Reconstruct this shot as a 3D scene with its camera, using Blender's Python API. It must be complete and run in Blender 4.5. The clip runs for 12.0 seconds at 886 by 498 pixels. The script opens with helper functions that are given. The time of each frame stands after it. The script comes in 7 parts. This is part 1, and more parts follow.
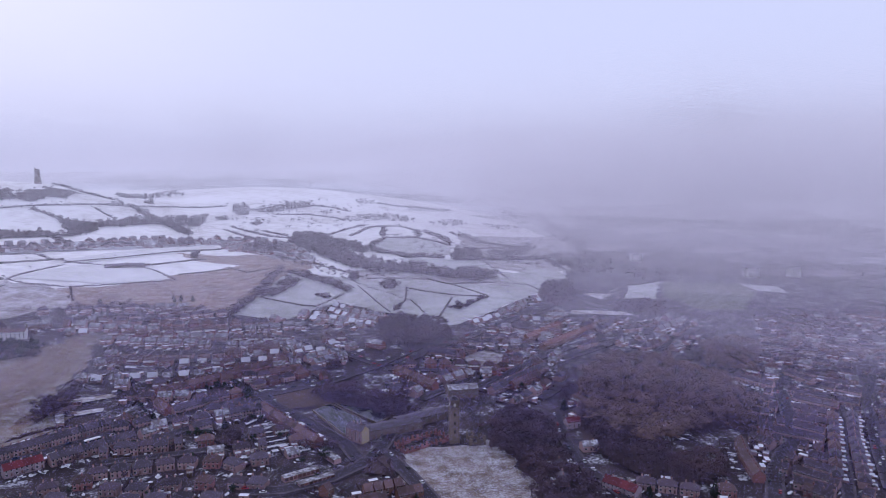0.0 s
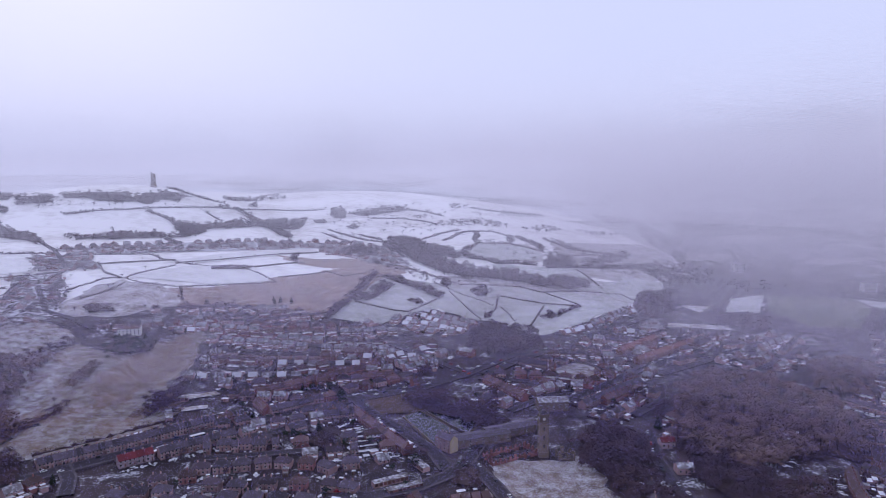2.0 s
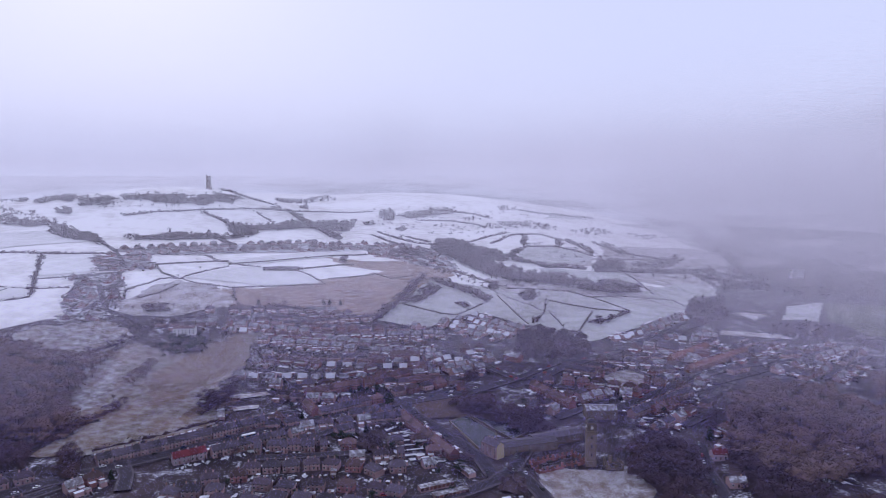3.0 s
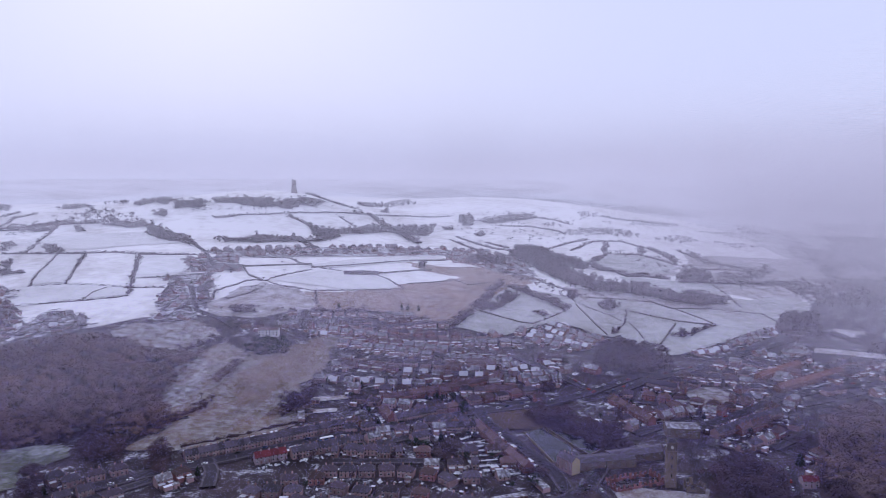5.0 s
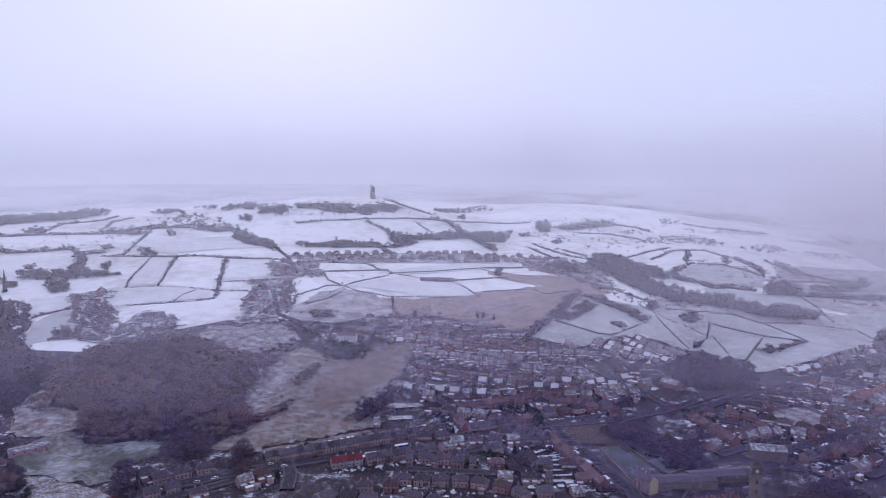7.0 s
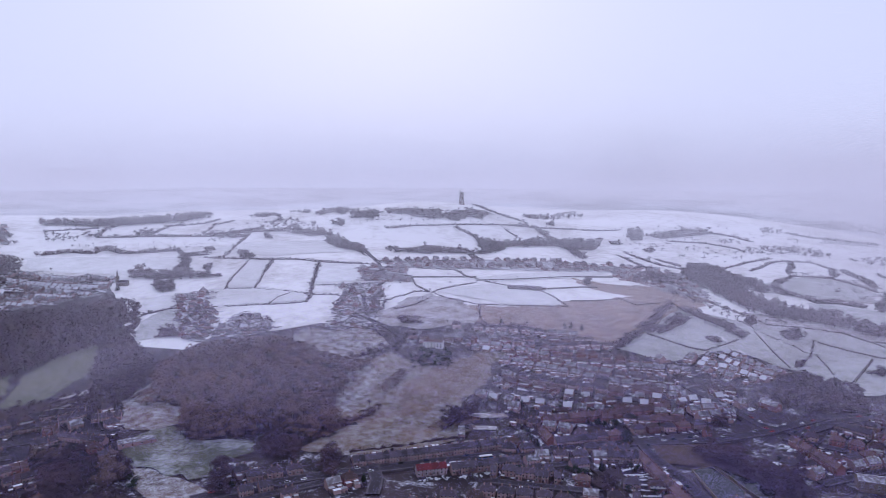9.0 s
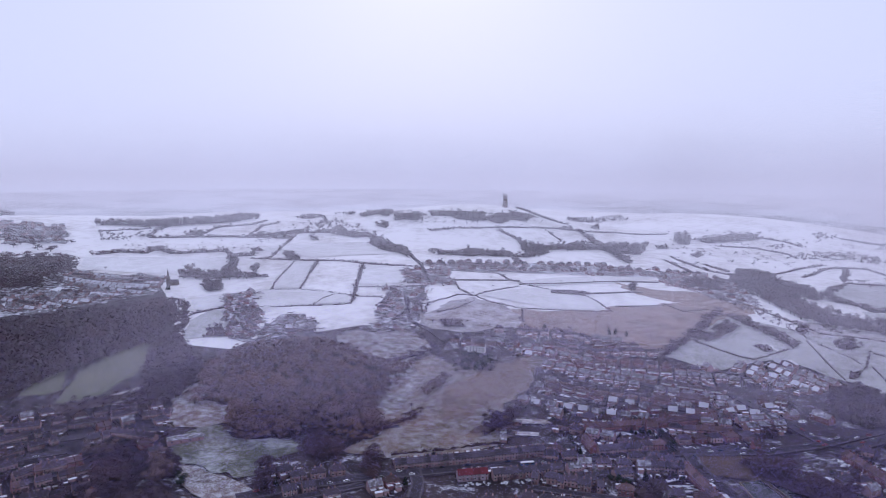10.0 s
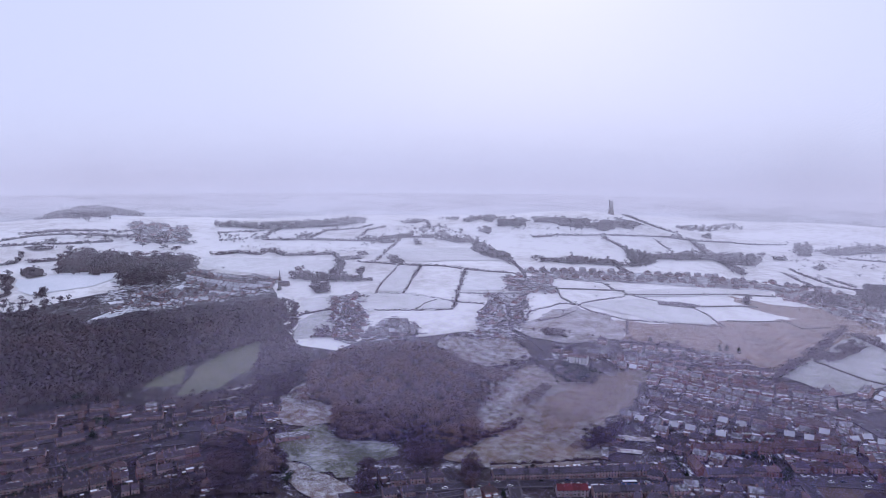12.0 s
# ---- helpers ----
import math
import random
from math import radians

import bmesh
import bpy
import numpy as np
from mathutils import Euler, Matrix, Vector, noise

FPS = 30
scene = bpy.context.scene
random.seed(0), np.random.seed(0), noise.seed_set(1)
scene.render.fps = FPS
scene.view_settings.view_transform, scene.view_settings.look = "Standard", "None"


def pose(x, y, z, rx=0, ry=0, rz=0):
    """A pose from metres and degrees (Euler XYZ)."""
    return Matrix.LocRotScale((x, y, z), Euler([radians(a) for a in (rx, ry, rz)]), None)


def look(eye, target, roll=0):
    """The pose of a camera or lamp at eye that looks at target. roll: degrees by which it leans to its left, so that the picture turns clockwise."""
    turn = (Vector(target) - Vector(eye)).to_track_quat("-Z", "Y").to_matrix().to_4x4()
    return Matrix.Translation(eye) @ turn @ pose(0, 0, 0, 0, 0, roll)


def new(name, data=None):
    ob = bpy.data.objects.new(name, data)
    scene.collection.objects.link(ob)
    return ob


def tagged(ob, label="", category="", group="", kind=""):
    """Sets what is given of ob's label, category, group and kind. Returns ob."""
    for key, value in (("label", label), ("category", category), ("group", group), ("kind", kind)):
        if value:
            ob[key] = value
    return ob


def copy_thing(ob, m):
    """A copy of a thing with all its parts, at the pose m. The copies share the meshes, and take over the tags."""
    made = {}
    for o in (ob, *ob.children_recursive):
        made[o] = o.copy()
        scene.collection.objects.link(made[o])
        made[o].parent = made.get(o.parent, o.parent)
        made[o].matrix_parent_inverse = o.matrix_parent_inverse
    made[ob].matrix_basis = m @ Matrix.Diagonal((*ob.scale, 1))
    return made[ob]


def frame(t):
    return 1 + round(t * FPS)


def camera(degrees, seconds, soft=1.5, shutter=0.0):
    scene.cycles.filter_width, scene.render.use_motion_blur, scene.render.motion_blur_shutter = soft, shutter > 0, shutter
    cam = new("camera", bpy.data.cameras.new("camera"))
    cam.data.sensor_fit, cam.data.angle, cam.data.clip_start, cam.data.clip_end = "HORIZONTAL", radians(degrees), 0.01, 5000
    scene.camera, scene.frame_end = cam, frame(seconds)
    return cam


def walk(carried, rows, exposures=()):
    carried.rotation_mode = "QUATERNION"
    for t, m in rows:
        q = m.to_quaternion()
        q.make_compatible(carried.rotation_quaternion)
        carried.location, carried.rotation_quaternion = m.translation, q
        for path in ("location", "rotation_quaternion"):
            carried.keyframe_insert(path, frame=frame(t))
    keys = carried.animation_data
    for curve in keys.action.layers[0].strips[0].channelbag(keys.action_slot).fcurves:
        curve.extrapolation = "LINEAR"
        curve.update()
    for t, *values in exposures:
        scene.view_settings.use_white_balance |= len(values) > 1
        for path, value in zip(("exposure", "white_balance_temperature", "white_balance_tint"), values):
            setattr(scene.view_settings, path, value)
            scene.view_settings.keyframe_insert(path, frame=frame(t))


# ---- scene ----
cam = camera(64.23, 12.0, soft=0.85)
PATH = [
    (0.0, pose(-0.00, -0.00, 200.00, 82.64, 0, 0.00) @ pose(0, 0, 0, 0, 0, -0.27)),
    (0.5, pose(0.16, 0.14, 201.44, 82.71, 0, 1.74) @ pose(0, 0, 0, 0, 0, -0.25)),
    (1.0, pose(0.24, 0.27, 202.92, 82.78, 0, 3.65) @ pose(0, 0, 0, 0, 0, -0.25)),
    (1.5, pose(0.34, 0.29, 204.44, 82.84, 0, 5.62) @ pose(0, 0, 0, 0, 0, -0.24)),
    (2.0, pose(0.45, 0.24, 206.00, 82.89, 0, 7.55) @ pose(0, 0, 0, 0, 0, -0.23)),
    (2.5, pose(0.56, 0.19, 207.55, 82.93, 0, 9.51) @ pose(0, 0, 0, 0, 0, -0.23)),
    (3.0, pose(0.63, 0.17, 209.09, 83.00, 0, 11.47) @ pose(0, 0, 0, 0, 0, -0.26)),
    (5.0, pose(1.44, 1.11, 214.09, 83.27, 0, 17.92) @ pose(0, 0, 0, 0, 0, -0.10)),
    (5.5, pose(1.48, 1.08, 215.31, 83.35, 0, 19.44) @ pose(0, 0, 0, 0, 0, -0.11)),
    (6.0, pose(1.50, 1.05, 216.51, 83.45, 0, 20.93) @ pose(0, 0, 0, 0, 0, -0.12)),
    (6.5, pose(1.51, 0.97, 217.72, 83.54, 0, 22.46) @ pose(0, 0, 0, 0, 0, -0.12)),
    (7.0, pose(1.48, 0.81, 218.93, 83.64, 0, 24.13) @ pose(0, 0, 0, 0, 0, -0.12)),
    (9.0, pose(1.77, 0.82, 224.57, 83.93, 0, 31.30) @ pose(0, 0, 0, 0, 0, 0.05)),
    (9.5, pose(1.66, 0.78, 225.85, 83.99, 0, 33.07) @ pose(0, 0, 0, 0, 0, 0.16)),
    (10.0, pose(1.54, 0.74, 227.06, 84.04, 0, 34.81) @ pose(0, 0, 0, 0, 0, 0.22)),
    (10.5, pose(1.39, 0.73, 228.22, 84.11, 0, 36.60) @ pose(0, 0, 0, 0, 0, 0.28)),
    (11.0, pose(1.25, 0.73, 229.32, 84.18, 0, 38.50) @ pose(0, 0, 0, 0, 0, 0.35)),
    (11.5, pose(1.09, 0.73, 230.37, 84.25, 0, 40.65) @ pose(0, 0, 0, 0, 0, 0.42)),
    (12.0, pose(0.84, 0.71, 231.42, 84.31, 0, 43.12) @ pose(0, 0, 0, 0, 0, 0.49)),
]
walk(cam, PATH, [(0, 0.0, 5480, 24), (12.0, 0.0, 5440, 23)])
scene.cycles.transparent_max_bounces = 16

# ---- sky and sun: an overcast winter day, the sun hidden in cloud beyond the hill ----
SUN_DIRECTION = Vector((-0.52, 0.72, 0.46)).normalized()
world = bpy.data.worlds.new("world")
scene.world = world
world.use_nodes = True
wn, wl = world.node_tree.nodes, world.node_tree.links
sky = wn.new("ShaderNodeTexSky")
sky.sky_type, sky.sun_disc = "NISHITA", False
sky.sun_elevation = math.asin(SUN_DIRECTION.z)
sky.sun_rotation = math.atan2(SUN_DIRECTION.x, SUN_DIRECTION.y)
sky.air_density, sky.dust_density, sky.altitude = 1.0, 6.0, 200
clear = wn.new("ShaderNodeBackground")
clear.inputs["Strength"].default_value = 0.05
cloud = wn.new("ShaderNodeBackground")
cloud.inputs["Color"].default_value = (0.70, 0.72, 0.80, 1)
cloud.inputs["Strength"].default_value = 1.05
both = wn.new("ShaderNodeMixShader")
both.inputs[0].default_value = 0.9
wl.new(sky.outputs[0], clear.inputs[0])
wl.new(clear.outputs[0], both.inputs[1])
wl.new(cloud.outputs[0], both.inputs[2])
wl.new(both.outputs[0], wn["World Output"].inputs[0])
sun = new("sun", bpy.data.lights.new("sun", "SUN"))
sun.data.energy, sun.data.angle, sun.data.color = 0.6, radians(25), (1.0, 0.95, 0.9)
sun.matrix_world = look(SUN_DIRECTION * 1000, (0, 0, 0))


# ---- materials ----
def tree_of(name):
    m = bpy.data.materials.new(name)
    m.use_nodes = True
    return m, m.node_tree.nodes, m.node_tree.links, m.node_tree.nodes["Principled BSDF"]


def ramp(nodes, stops):
    r = nodes.new("ShaderNodeValToRGB")
    while len(r.color_ramp.elements) < len(stops):
        r.color_ramp.elements.new(0.5)
    for e, (at, colour) in zip(r.color_ramp.elements, stops):
        e.position, e.color = at, (*colour, 1)
    return r


def noise_at(nodes, links, scale, detail=4.0, rough=0.55, stretch=None):
    """Noise at so many features a metre, over world places."""
    geo = nodes.new("ShaderNodeNewGeometry")
    n = nodes.new("ShaderNodeTexNoise")
    n.inputs["Scale"].default_value = scale
    n.inputs["Detail"].default_value = detail
    n.inputs["Roughness"].default_value = rough
    if stretch:
        m = nodes.new("ShaderNodeMapping")
        m.inputs["Rotation"].default_value = (0, 0, radians(stretch[0]))
        m.inputs["Scale"].default_value = (stretch[1], stretch[2], 1)
        links.new(geo.outputs["Position"], m.inputs[0])
        links.new(m.outputs[0], n.inputs["Vector"])
    else:
        links.new(geo.outputs["Position"], n.inputs["Vector"])
    return n


def mixed(nodes, links, factor, a, b):
    m = nodes.new("ShaderNodeMix")
    m.data_type = "RGBA"
    links.new(factor, m.inputs[0])
    for socket, value in ((m.inputs[6], a), (m.inputs[7], b)):
        if isinstance(value, tuple):
            socket.default_value = (*value, 1)
        else:
            links.new(value, socket)
    return m.outputs[2]


def blotchy(name, colours, large, fine, cover=None, cover_colour=(0.8, 0.82, 0.86), rough=0.9, grain=0.35, soft=0.06, cover_scale=None, patch=0.35):
    """A surface of two tones that vary in patches and grain, with a cover (snow) that lies in flecks, more here and less there."""
    m, n, l, b = tree_of(name)
    broad, fleck_noise = noise_at(n, l, large, 5, 0.6), noise_at(n, l, fine, 3, 0.7)
    tone = ramp(n, [(0.36, colours[0]), (0.64, colours[1])])
    l.new(broad.outputs[0], tone.inputs[0])
    fleck = ramp(n, [(0.3, (1 - grain,) * 3), (0.7, (1 + grain * 0.7,) * 3)])
    l.new(fleck_noise.outputs[0], fleck.inputs[0])
    times = n.new("ShaderNodeMix")
    times.data_type, times.blend_type = "RGBA", "MULTIPLY"
    times.inputs[0].default_value = 1.0
    l.new(tone.outputs[0], times.inputs[6])
    l.new(fleck.outputs[0], times.inputs[7])
    out = times.outputs[2]
    if cover is not None:
        lie = noise_at(n, l, cover_scale or large * 2.3, 6, 0.66)
        drift = noise_at(n, l, (cover_scale or large * 2.3) * 0.13, 3, 0.6)
        both = n.new("ShaderNodeMix")
        both.inputs[0].default_value = patch
        l.new(lie.outputs[0], both.inputs[2])
        l.new(drift.outputs[0], both.inputs[3])
        edge = ramp(n, [(max(0.0, 1 - cover - soft), (0, 0, 0)), (min(1.0, 1 - cover + soft), (1, 1, 1))])
        l.new(both.outputs[0], edge.inputs[0])
        out = mixed(n, l, edge.outputs[0], out, cover_colour)
    l.new(out, b.inputs["Base Color"])
    b.inputs["Roughness"].default_value = rough
    b.inputs["Specular IOR Level"].default_value = 0.25
    return m


def tinted(name, colours, fine, rough=0.85, spread=0.35, cover=None, per_island=False, bump=0.0):
    """A building surface: two tones in grain, a shade of its own for each house, and a dusting of snow where cover is given."""
    m, n, l, b = tree_of(name)
    grain, patch = noise_at(n, l, fine, 4, 0.7), noise_at(n, l, fine * 0.12, 3, 0.6)
    tone = ramp(n, [(0.3, colours[0]), (0.7, colours[1])])
    both = n.new("ShaderNodeMath")
    both.operation = "MULTIPLY_ADD"
    both.inputs[1].default_value = 0.5
    half = n.new("ShaderNodeMath")
    half.operation = "MULTIPLY"
    half.inputs[1].default_value = 0.5
    l.new(patch.outputs[0], half.inputs[0])
    l.new(grain.outputs[0], both.inputs[0])
    l.new(half.outputs[0], both.inputs[2])
    l.new(both.outputs[0], tone.inputs[0])
    own = n.new("ShaderNodeNewGeometry").outputs["Random Per Island"] if per_island else n.new("ShaderNodeObjectInfo").outputs["Random"]
    shade = ramp(n, [(0.0, (1 - spread,) * 3), (1.0, (1 + spread,) * 3)])
    l.new(own, shade.inputs[0])
    times = n.new("ShaderNodeMix")
    times.data_type, times.blend_type = "RGBA", "MULTIPLY"
    times.inputs[0].default_value = 1.0
    l.new(tone.outputs[0], times.inputs[6])
    l.new(shade.outputs[0], times.inputs[7])
    out = times.outputs[2]
    if cover is not None:
        lie = noise_at(n, l, 0.35, 6, 0.7)
        edge = ramp(n, [(1 - cover - 0.1, (0, 0, 0)), (1 - cover + 0.1, (1, 1, 1))])
        l.new(lie.outputs[0], edge.inputs[0])
        out = mixed(n, l, edge.outputs[0], out, (0.6, 0.61, 0.66))
    l.new(out, b.inputs["Base Color"])
    b.inputs["Roughness"].default_value = rough
    b.inputs["Specular IOR Level"].default_value = 0.3
    if bump:
        relief = n.new("ShaderNodeBump")
        relief.inputs["Strength"].default_value, relief.inputs["Distance"].default_value = 0.5, bump
        l.new(grain.outputs[0], relief.inputs["Height"])
        l.new(relief.outputs[0], b.inputs["Normal"])
    return m


def plain(name, colour, rough=0.5, metal=0.0, spread=0.0):
    m, n, l, b = tree_of(name)
    b.inputs["Base Color"].default_value = (*colour, 1)
    b.inputs["Roughness"].default_value, b.inputs["Metallic"].default_value = rough, metal
    return m


# Thread tints that imitate lit haze: violet near, pale far, dim in the valley.
HAZE_TINT = plain("mist", (0.98, 0.94, 0.98), 1.0)
FAR_HAZE_TINT = plain("far_haze_tint", (0.975, 0.945, 0.955), 1.0)
FAR_HAZE_TINT.node_tree.nodes["Principled BSDF"].inputs["Specular IOR Level"].default_value = 0.0
HAZE_TINT.node_tree.nodes["Principled BSDF"].inputs["Specular IOR Level"].default_value = 0.0
NEAR_HAZE_TINT = plain("near_haze_tint", (0.92, 0.83, 0.93), 1.0)
NEAR_HAZE_TINT.node_tree.nodes["Principled BSDF"].inputs["Specular IOR Level"].default_value = 0.0
VALLEY_HAZE_TINT = plain("valley_haze_tint", (0.66, 0.6, 0.64), 1.0)
VALLEY_HAZE_TINT.node_tree.nodes["Principled BSDF"].inputs["Specular IOR Level"].default_value = 0.0
VIOLET_HAZE_TINT = plain("violet_haze_tint", (0.52, 0.42, 0.96), 1.0)
VIOLET_HAZE_TINT.node_tree.nodes["Principled BSDF"].inputs["Specular IOR Level"].default_value = 0.0
TOWN_GROUND = blotchy("garden_earth_and_grass", ((0.027, 0.02, 0.027), (0.066, 0.045, 0.055)), 0.06, 0.9, 0.4, cover_scale=0.55, soft=0.06, cover_colour=(0.6, 0.6, 0.65), patch=0.5)
FARM_SNOW = blotchy("snowy_farmland", ((0.32, 0.28, 0.24), (0.42, 0.37, 0.325)), 0.02, 0.3, 0.61, cover_scale=0.05, soft=0.16, cover_colour=(0.92, 0.91, 0.89), rough=0.8, patch=0.5)
LEAF_LITTER = blotchy("leaf_litter", ((0.05, 0.0344, 0.0441), (0.085, 0.0558, 0.063)), 0.05, 0.5)
SNOW = blotchy("field_snow", ((0.76, 0.78, 0.80), (0.86, 0.87, 0.89)), 0.012, 0.25, rough=0.7, grain=0.06)
MOOR = blotchy("far_moor", ((0.2, 0.19, 0.185), (0.32, 0.3, 0.29)), 0.002, 0.02, 0.5, cover_scale=0.003, soft=0.1, cover_colour=(0.75, 0.76, 0.78))
VALLEY = blotchy("wooded_valley", ((0.05, 0.04, 0.044), (0.1, 0.08, 0.083)), 0.006, 0.05, 0.38, cover_scale=0.012, soft=0.07)
BRACKEN = blotchy("bracken", ((0.17, 0.105, 0.075), (0.29, 0.178, 0.125)), 0.03, 0.4, 0.42, cover_scale=0.9, soft=0.12, cover_colour=(0.62, 0.61, 0.61))
MEADOW = blotchy("tawny_grass", ((0.095, 0.076, 0.06), (0.19, 0.122, 0.094)), 0.014, 0.5, 0.44, cover_scale=1.0, soft=0.12, cover_colour=(0.42, 0.42, 0.42), patch=0.45)
THIN_SNOW = blotchy("thin_snow_on_grass", ((0.16, 0.13, 0.115), (0.26, 0.2, 0.175)), 0.03, 0.5, 0.47, cover_scale=0.4, soft=0.13, cover_colour=(0.73, 0.73, 0.75), patch=0.45)
PITCH = blotchy("mown_grass_with_snow", ((0.085, 0.09, 0.068), (0.14, 0.125, 0.095)), 0.03, 0.4, 0.43, cover_scale=0.28, soft=0.12, cover_colour=(0.46, 0.47, 0.48), patch=0.5)
CLEARED = blotchy("trampled_rubble_and_weeds", ((0.12, 0.088, 0.076), (0.22, 0.16, 0.14)), 0.05, 0.8, 0.455, cover_scale=1.0, soft=0.09, cover_colour=(0.5, 0.5, 0.53), patch=0.38)
ROUGH_SNOW = blotchy("snow_among_dead_grass", ((0.1, 0.07, 0.062), (0.19, 0.128, 0.11)), 0.03, 0.7, 0.47, cover_scale=1.0, soft=0.08, cover_colour=(0.52, 0.53, 0.55), patch=0.42)
SOFT_SNOW = blotchy("grass_blades_through_snow", ((0.22, 0.215, 0.19), (0.32, 0.3, 0.27)), 0.02, 0.4, 0.5, cover_scale=0.07, soft=0.2, cover_colour=(0.64, 0.65, 0.65), patch=0.5)
BARE_GARDENS = blotchy("wet_bare_gardens", ((0.022, 0.0167, 0.0273), (0.048, 0.0335, 0.0473)), 0.06, 0.9, 0.33, cover_scale=0.7, soft=0.06, cover_colour=(0.5, 0.5, 0.54), patch=0.3)
WASTE = blotchy("dead_weeds", ((0.06, 0.042, 0.034), (0.13, 0.082, 0.062)), 0.05, 0.6, 0.34, cover_scale=0.5, soft=0.08, cover_colour=(0.5, 0.5, 0.52))
RUST_GRASS = blotchy("rust_brown_grass", ((0.125, 0.083, 0.06), (0.2, 0.13, 0.095)), 0.03, 0.5, 0.4, cover_scale=1.1, soft=0.12, cover_colour=(0.4, 0.39, 0.38))
VILLAGE_GROUND = blotchy("village_gardens", ((0.05, 0.038, 0.042), (0.1, 0.075, 0.08)), 0.06, 0.9, 0.48, cover_scale=0.16, soft=0.05, cover_colour=(0.68, 0.69, 0.72), patch=0.35)
LAWN_SNOW = blotchy("trodden_snow", ((0.5, 0.5, 0.52), (0.78, 0.79, 0.81)), 0.12, 0.9, rough=0.8, grain=0.3)
PALE_SNOW = blotchy("settled_field_snow", ((0.5, 0.49, 0.46), (0.58, 0.56, 0.53)), 0.02, 0.4, 0.55, cover_scale=0.06, soft=0.2, cover_colour=(0.86, 0.86, 0.85), patch=0.5)
GREEN = blotchy("winter_grass", ((0.12, 0.125, 0.09), (0.17, 0.165, 0.12)), 0.012, 0.3, 0.33, cover_scale=0.04, soft=0.1)
ASPHALT = blotchy("damp_asphalt", ((0.036, 0.0288, 0.0399), (0.055, 0.0446, 0.0599)), 0.05, 1.0, rough=0.9)
PAVING = blotchy("concrete_paving", ((0.075, 0.0614, 0.0756), (0.12, 0.0995, 0.118)), 0.2, 2.0, 0.32, cover_scale=0.4)
DRYSTONE = blotchy("drystone", ((0.1, 0.088, 0.082), (0.19, 0.17, 0.155)), 0.4, 2.5)
SANDSTONE = tinted("soot_darkened_stone", ((0.095, 0.074, 0.065), (0.2, 0.153, 0.128)), 1.2)
BARK = plain("bark", (0.055, 0.045, 0.038), 0.9)


def foliage(name, dark, light, warm=None):
    """Twigs seen as a haze of colour: each crown its own tone, some of them rusty."""
    m = tinted(name, (dark, light), 0.25, 0.9, 0.1, per_island=True)
    n, l = m.node_tree.nodes, m.node_tree.links
    b = n["Principled BSDF"]
    under = b.inputs["Base Color"].links[0].from_socket
    crown, stand = noise_at(n, l, 0.085, 2, 0.5), noise_at(n, l, 0.017, 3, 0.55)
    tone = ramp(n, [(0.34, (0.74, 0.74, 0.76)), (0.66, (1.28, 1.24, 1.22))])
    l.new(crown.outputs[0], tone.inputs[0])
    times = n.new("ShaderNodeMix")
    times.data_type, times.blend_type = "RGBA", "MULTIPLY"
    times.inputs[0].default_value = 1.0
    l.new(under, times.inputs[6])
    l.new(tone.outputs[0], times.inputs[7])
    rusty = ramp(n, [(0.5, (0, 0, 0)), (0.66, (0.6, 0.6, 0.6))])
    l.new(stand.outputs[0], rusty.inputs[0])
    l.new(mixed(n, l, rusty.outputs[0], times.outputs[2], warm or light), b.inputs["Base Color"])
    return m


RUSSET = foliage("russet_twigs", (0.15, 0.107, 0.108), (0.225, 0.154, 0.148), (0.27, 0.162, 0.125))
GREYWOOD = foliage("grey_brown_twigs", (0.042, 0.0298, 0.0462), (0.096, 0.0614, 0.083), (0.125, 0.0725, 0.0809))
EVERGREEN = foliage("dark_evergreen", (0.014, 0.021, 0.017), (0.032, 0.045, 0.03))
HEDGE = foliage("hedge_twigs", (0.036, 0.0242, 0.0315), (0.074, 0.0465, 0.0556))

STONE = tinted("soot_darkened_stone", ((0.18, 0.116, 0.121), (0.42, 0.279, 0.278)), 1.2)
BRICK = tinted("red_brown_brick", ((0.18, 0.0818, 0.084), (0.32, 0.149, 0.147)), 1.2)
ORANGE_BRICK = tinted("orange_brick", ((0.16, 0.08, 0.06), (0.26, 0.13, 0.1)), 1.2)
TAN_BRICK = tinted("buff_brick", ((0.25, 0.167, 0.168), (0.46, 0.307, 0.304)), 1.2)
RENDER_WHITE = tinted("white_render", ((0.58, 0.57, 0.55), (0.72, 0.71, 0.69)), 0.8, spread=0.12)
PALE_RENDER = tinted("weathered_pale_render", ((0.26, 0.195, 0.221), (0.42, 0.326, 0.357)), 0.8, spread=0.2)
CREAM = tinted("cream_render", ((0.42, 0.34, 0.22), (0.52, 0.43, 0.29)), 0.8, spread=0.05)
SLATE = tinted("slate_roof", ((0.046, 0.036, 0.05), (0.102, 0.078, 0.104)), 1.5, 0.6, 0.45, cover=0.28)
BROWN_TILE = tinted("brown_tile_roof", ((0.082, 0.052, 0.056), (0.155, 0.094, 0.094)), 1.5, 0.75, 0.45, cover=0.28)
DARK_TILE = tinted("dark_tile_roof", ((0.05, 0.0363, 0.0504), (0.105, 0.0725, 0.0945)), 1.5, 0.7, 0.45, cover=0.27)
RED_TILE = tinted("red_tile_roof", ((0.1, 0.018, 0.028), (0.17, 0.03, 0.042)), 1.5, 0.7, 0.35, cover=0.25)
ORANGE_TILE = tinted("orange_tile_roof", ((0.16, 0.075, 0.06), (0.25, 0.115, 0.09)), 1.5, 0.75, 0.25, cover=0.3)
SNOW_ROOF = tinted("snow_covered_roof", ((0.5, 0.5, 0.53), (0.74, 0.75, 0.78)), 0.7, 0.7, 0.25)
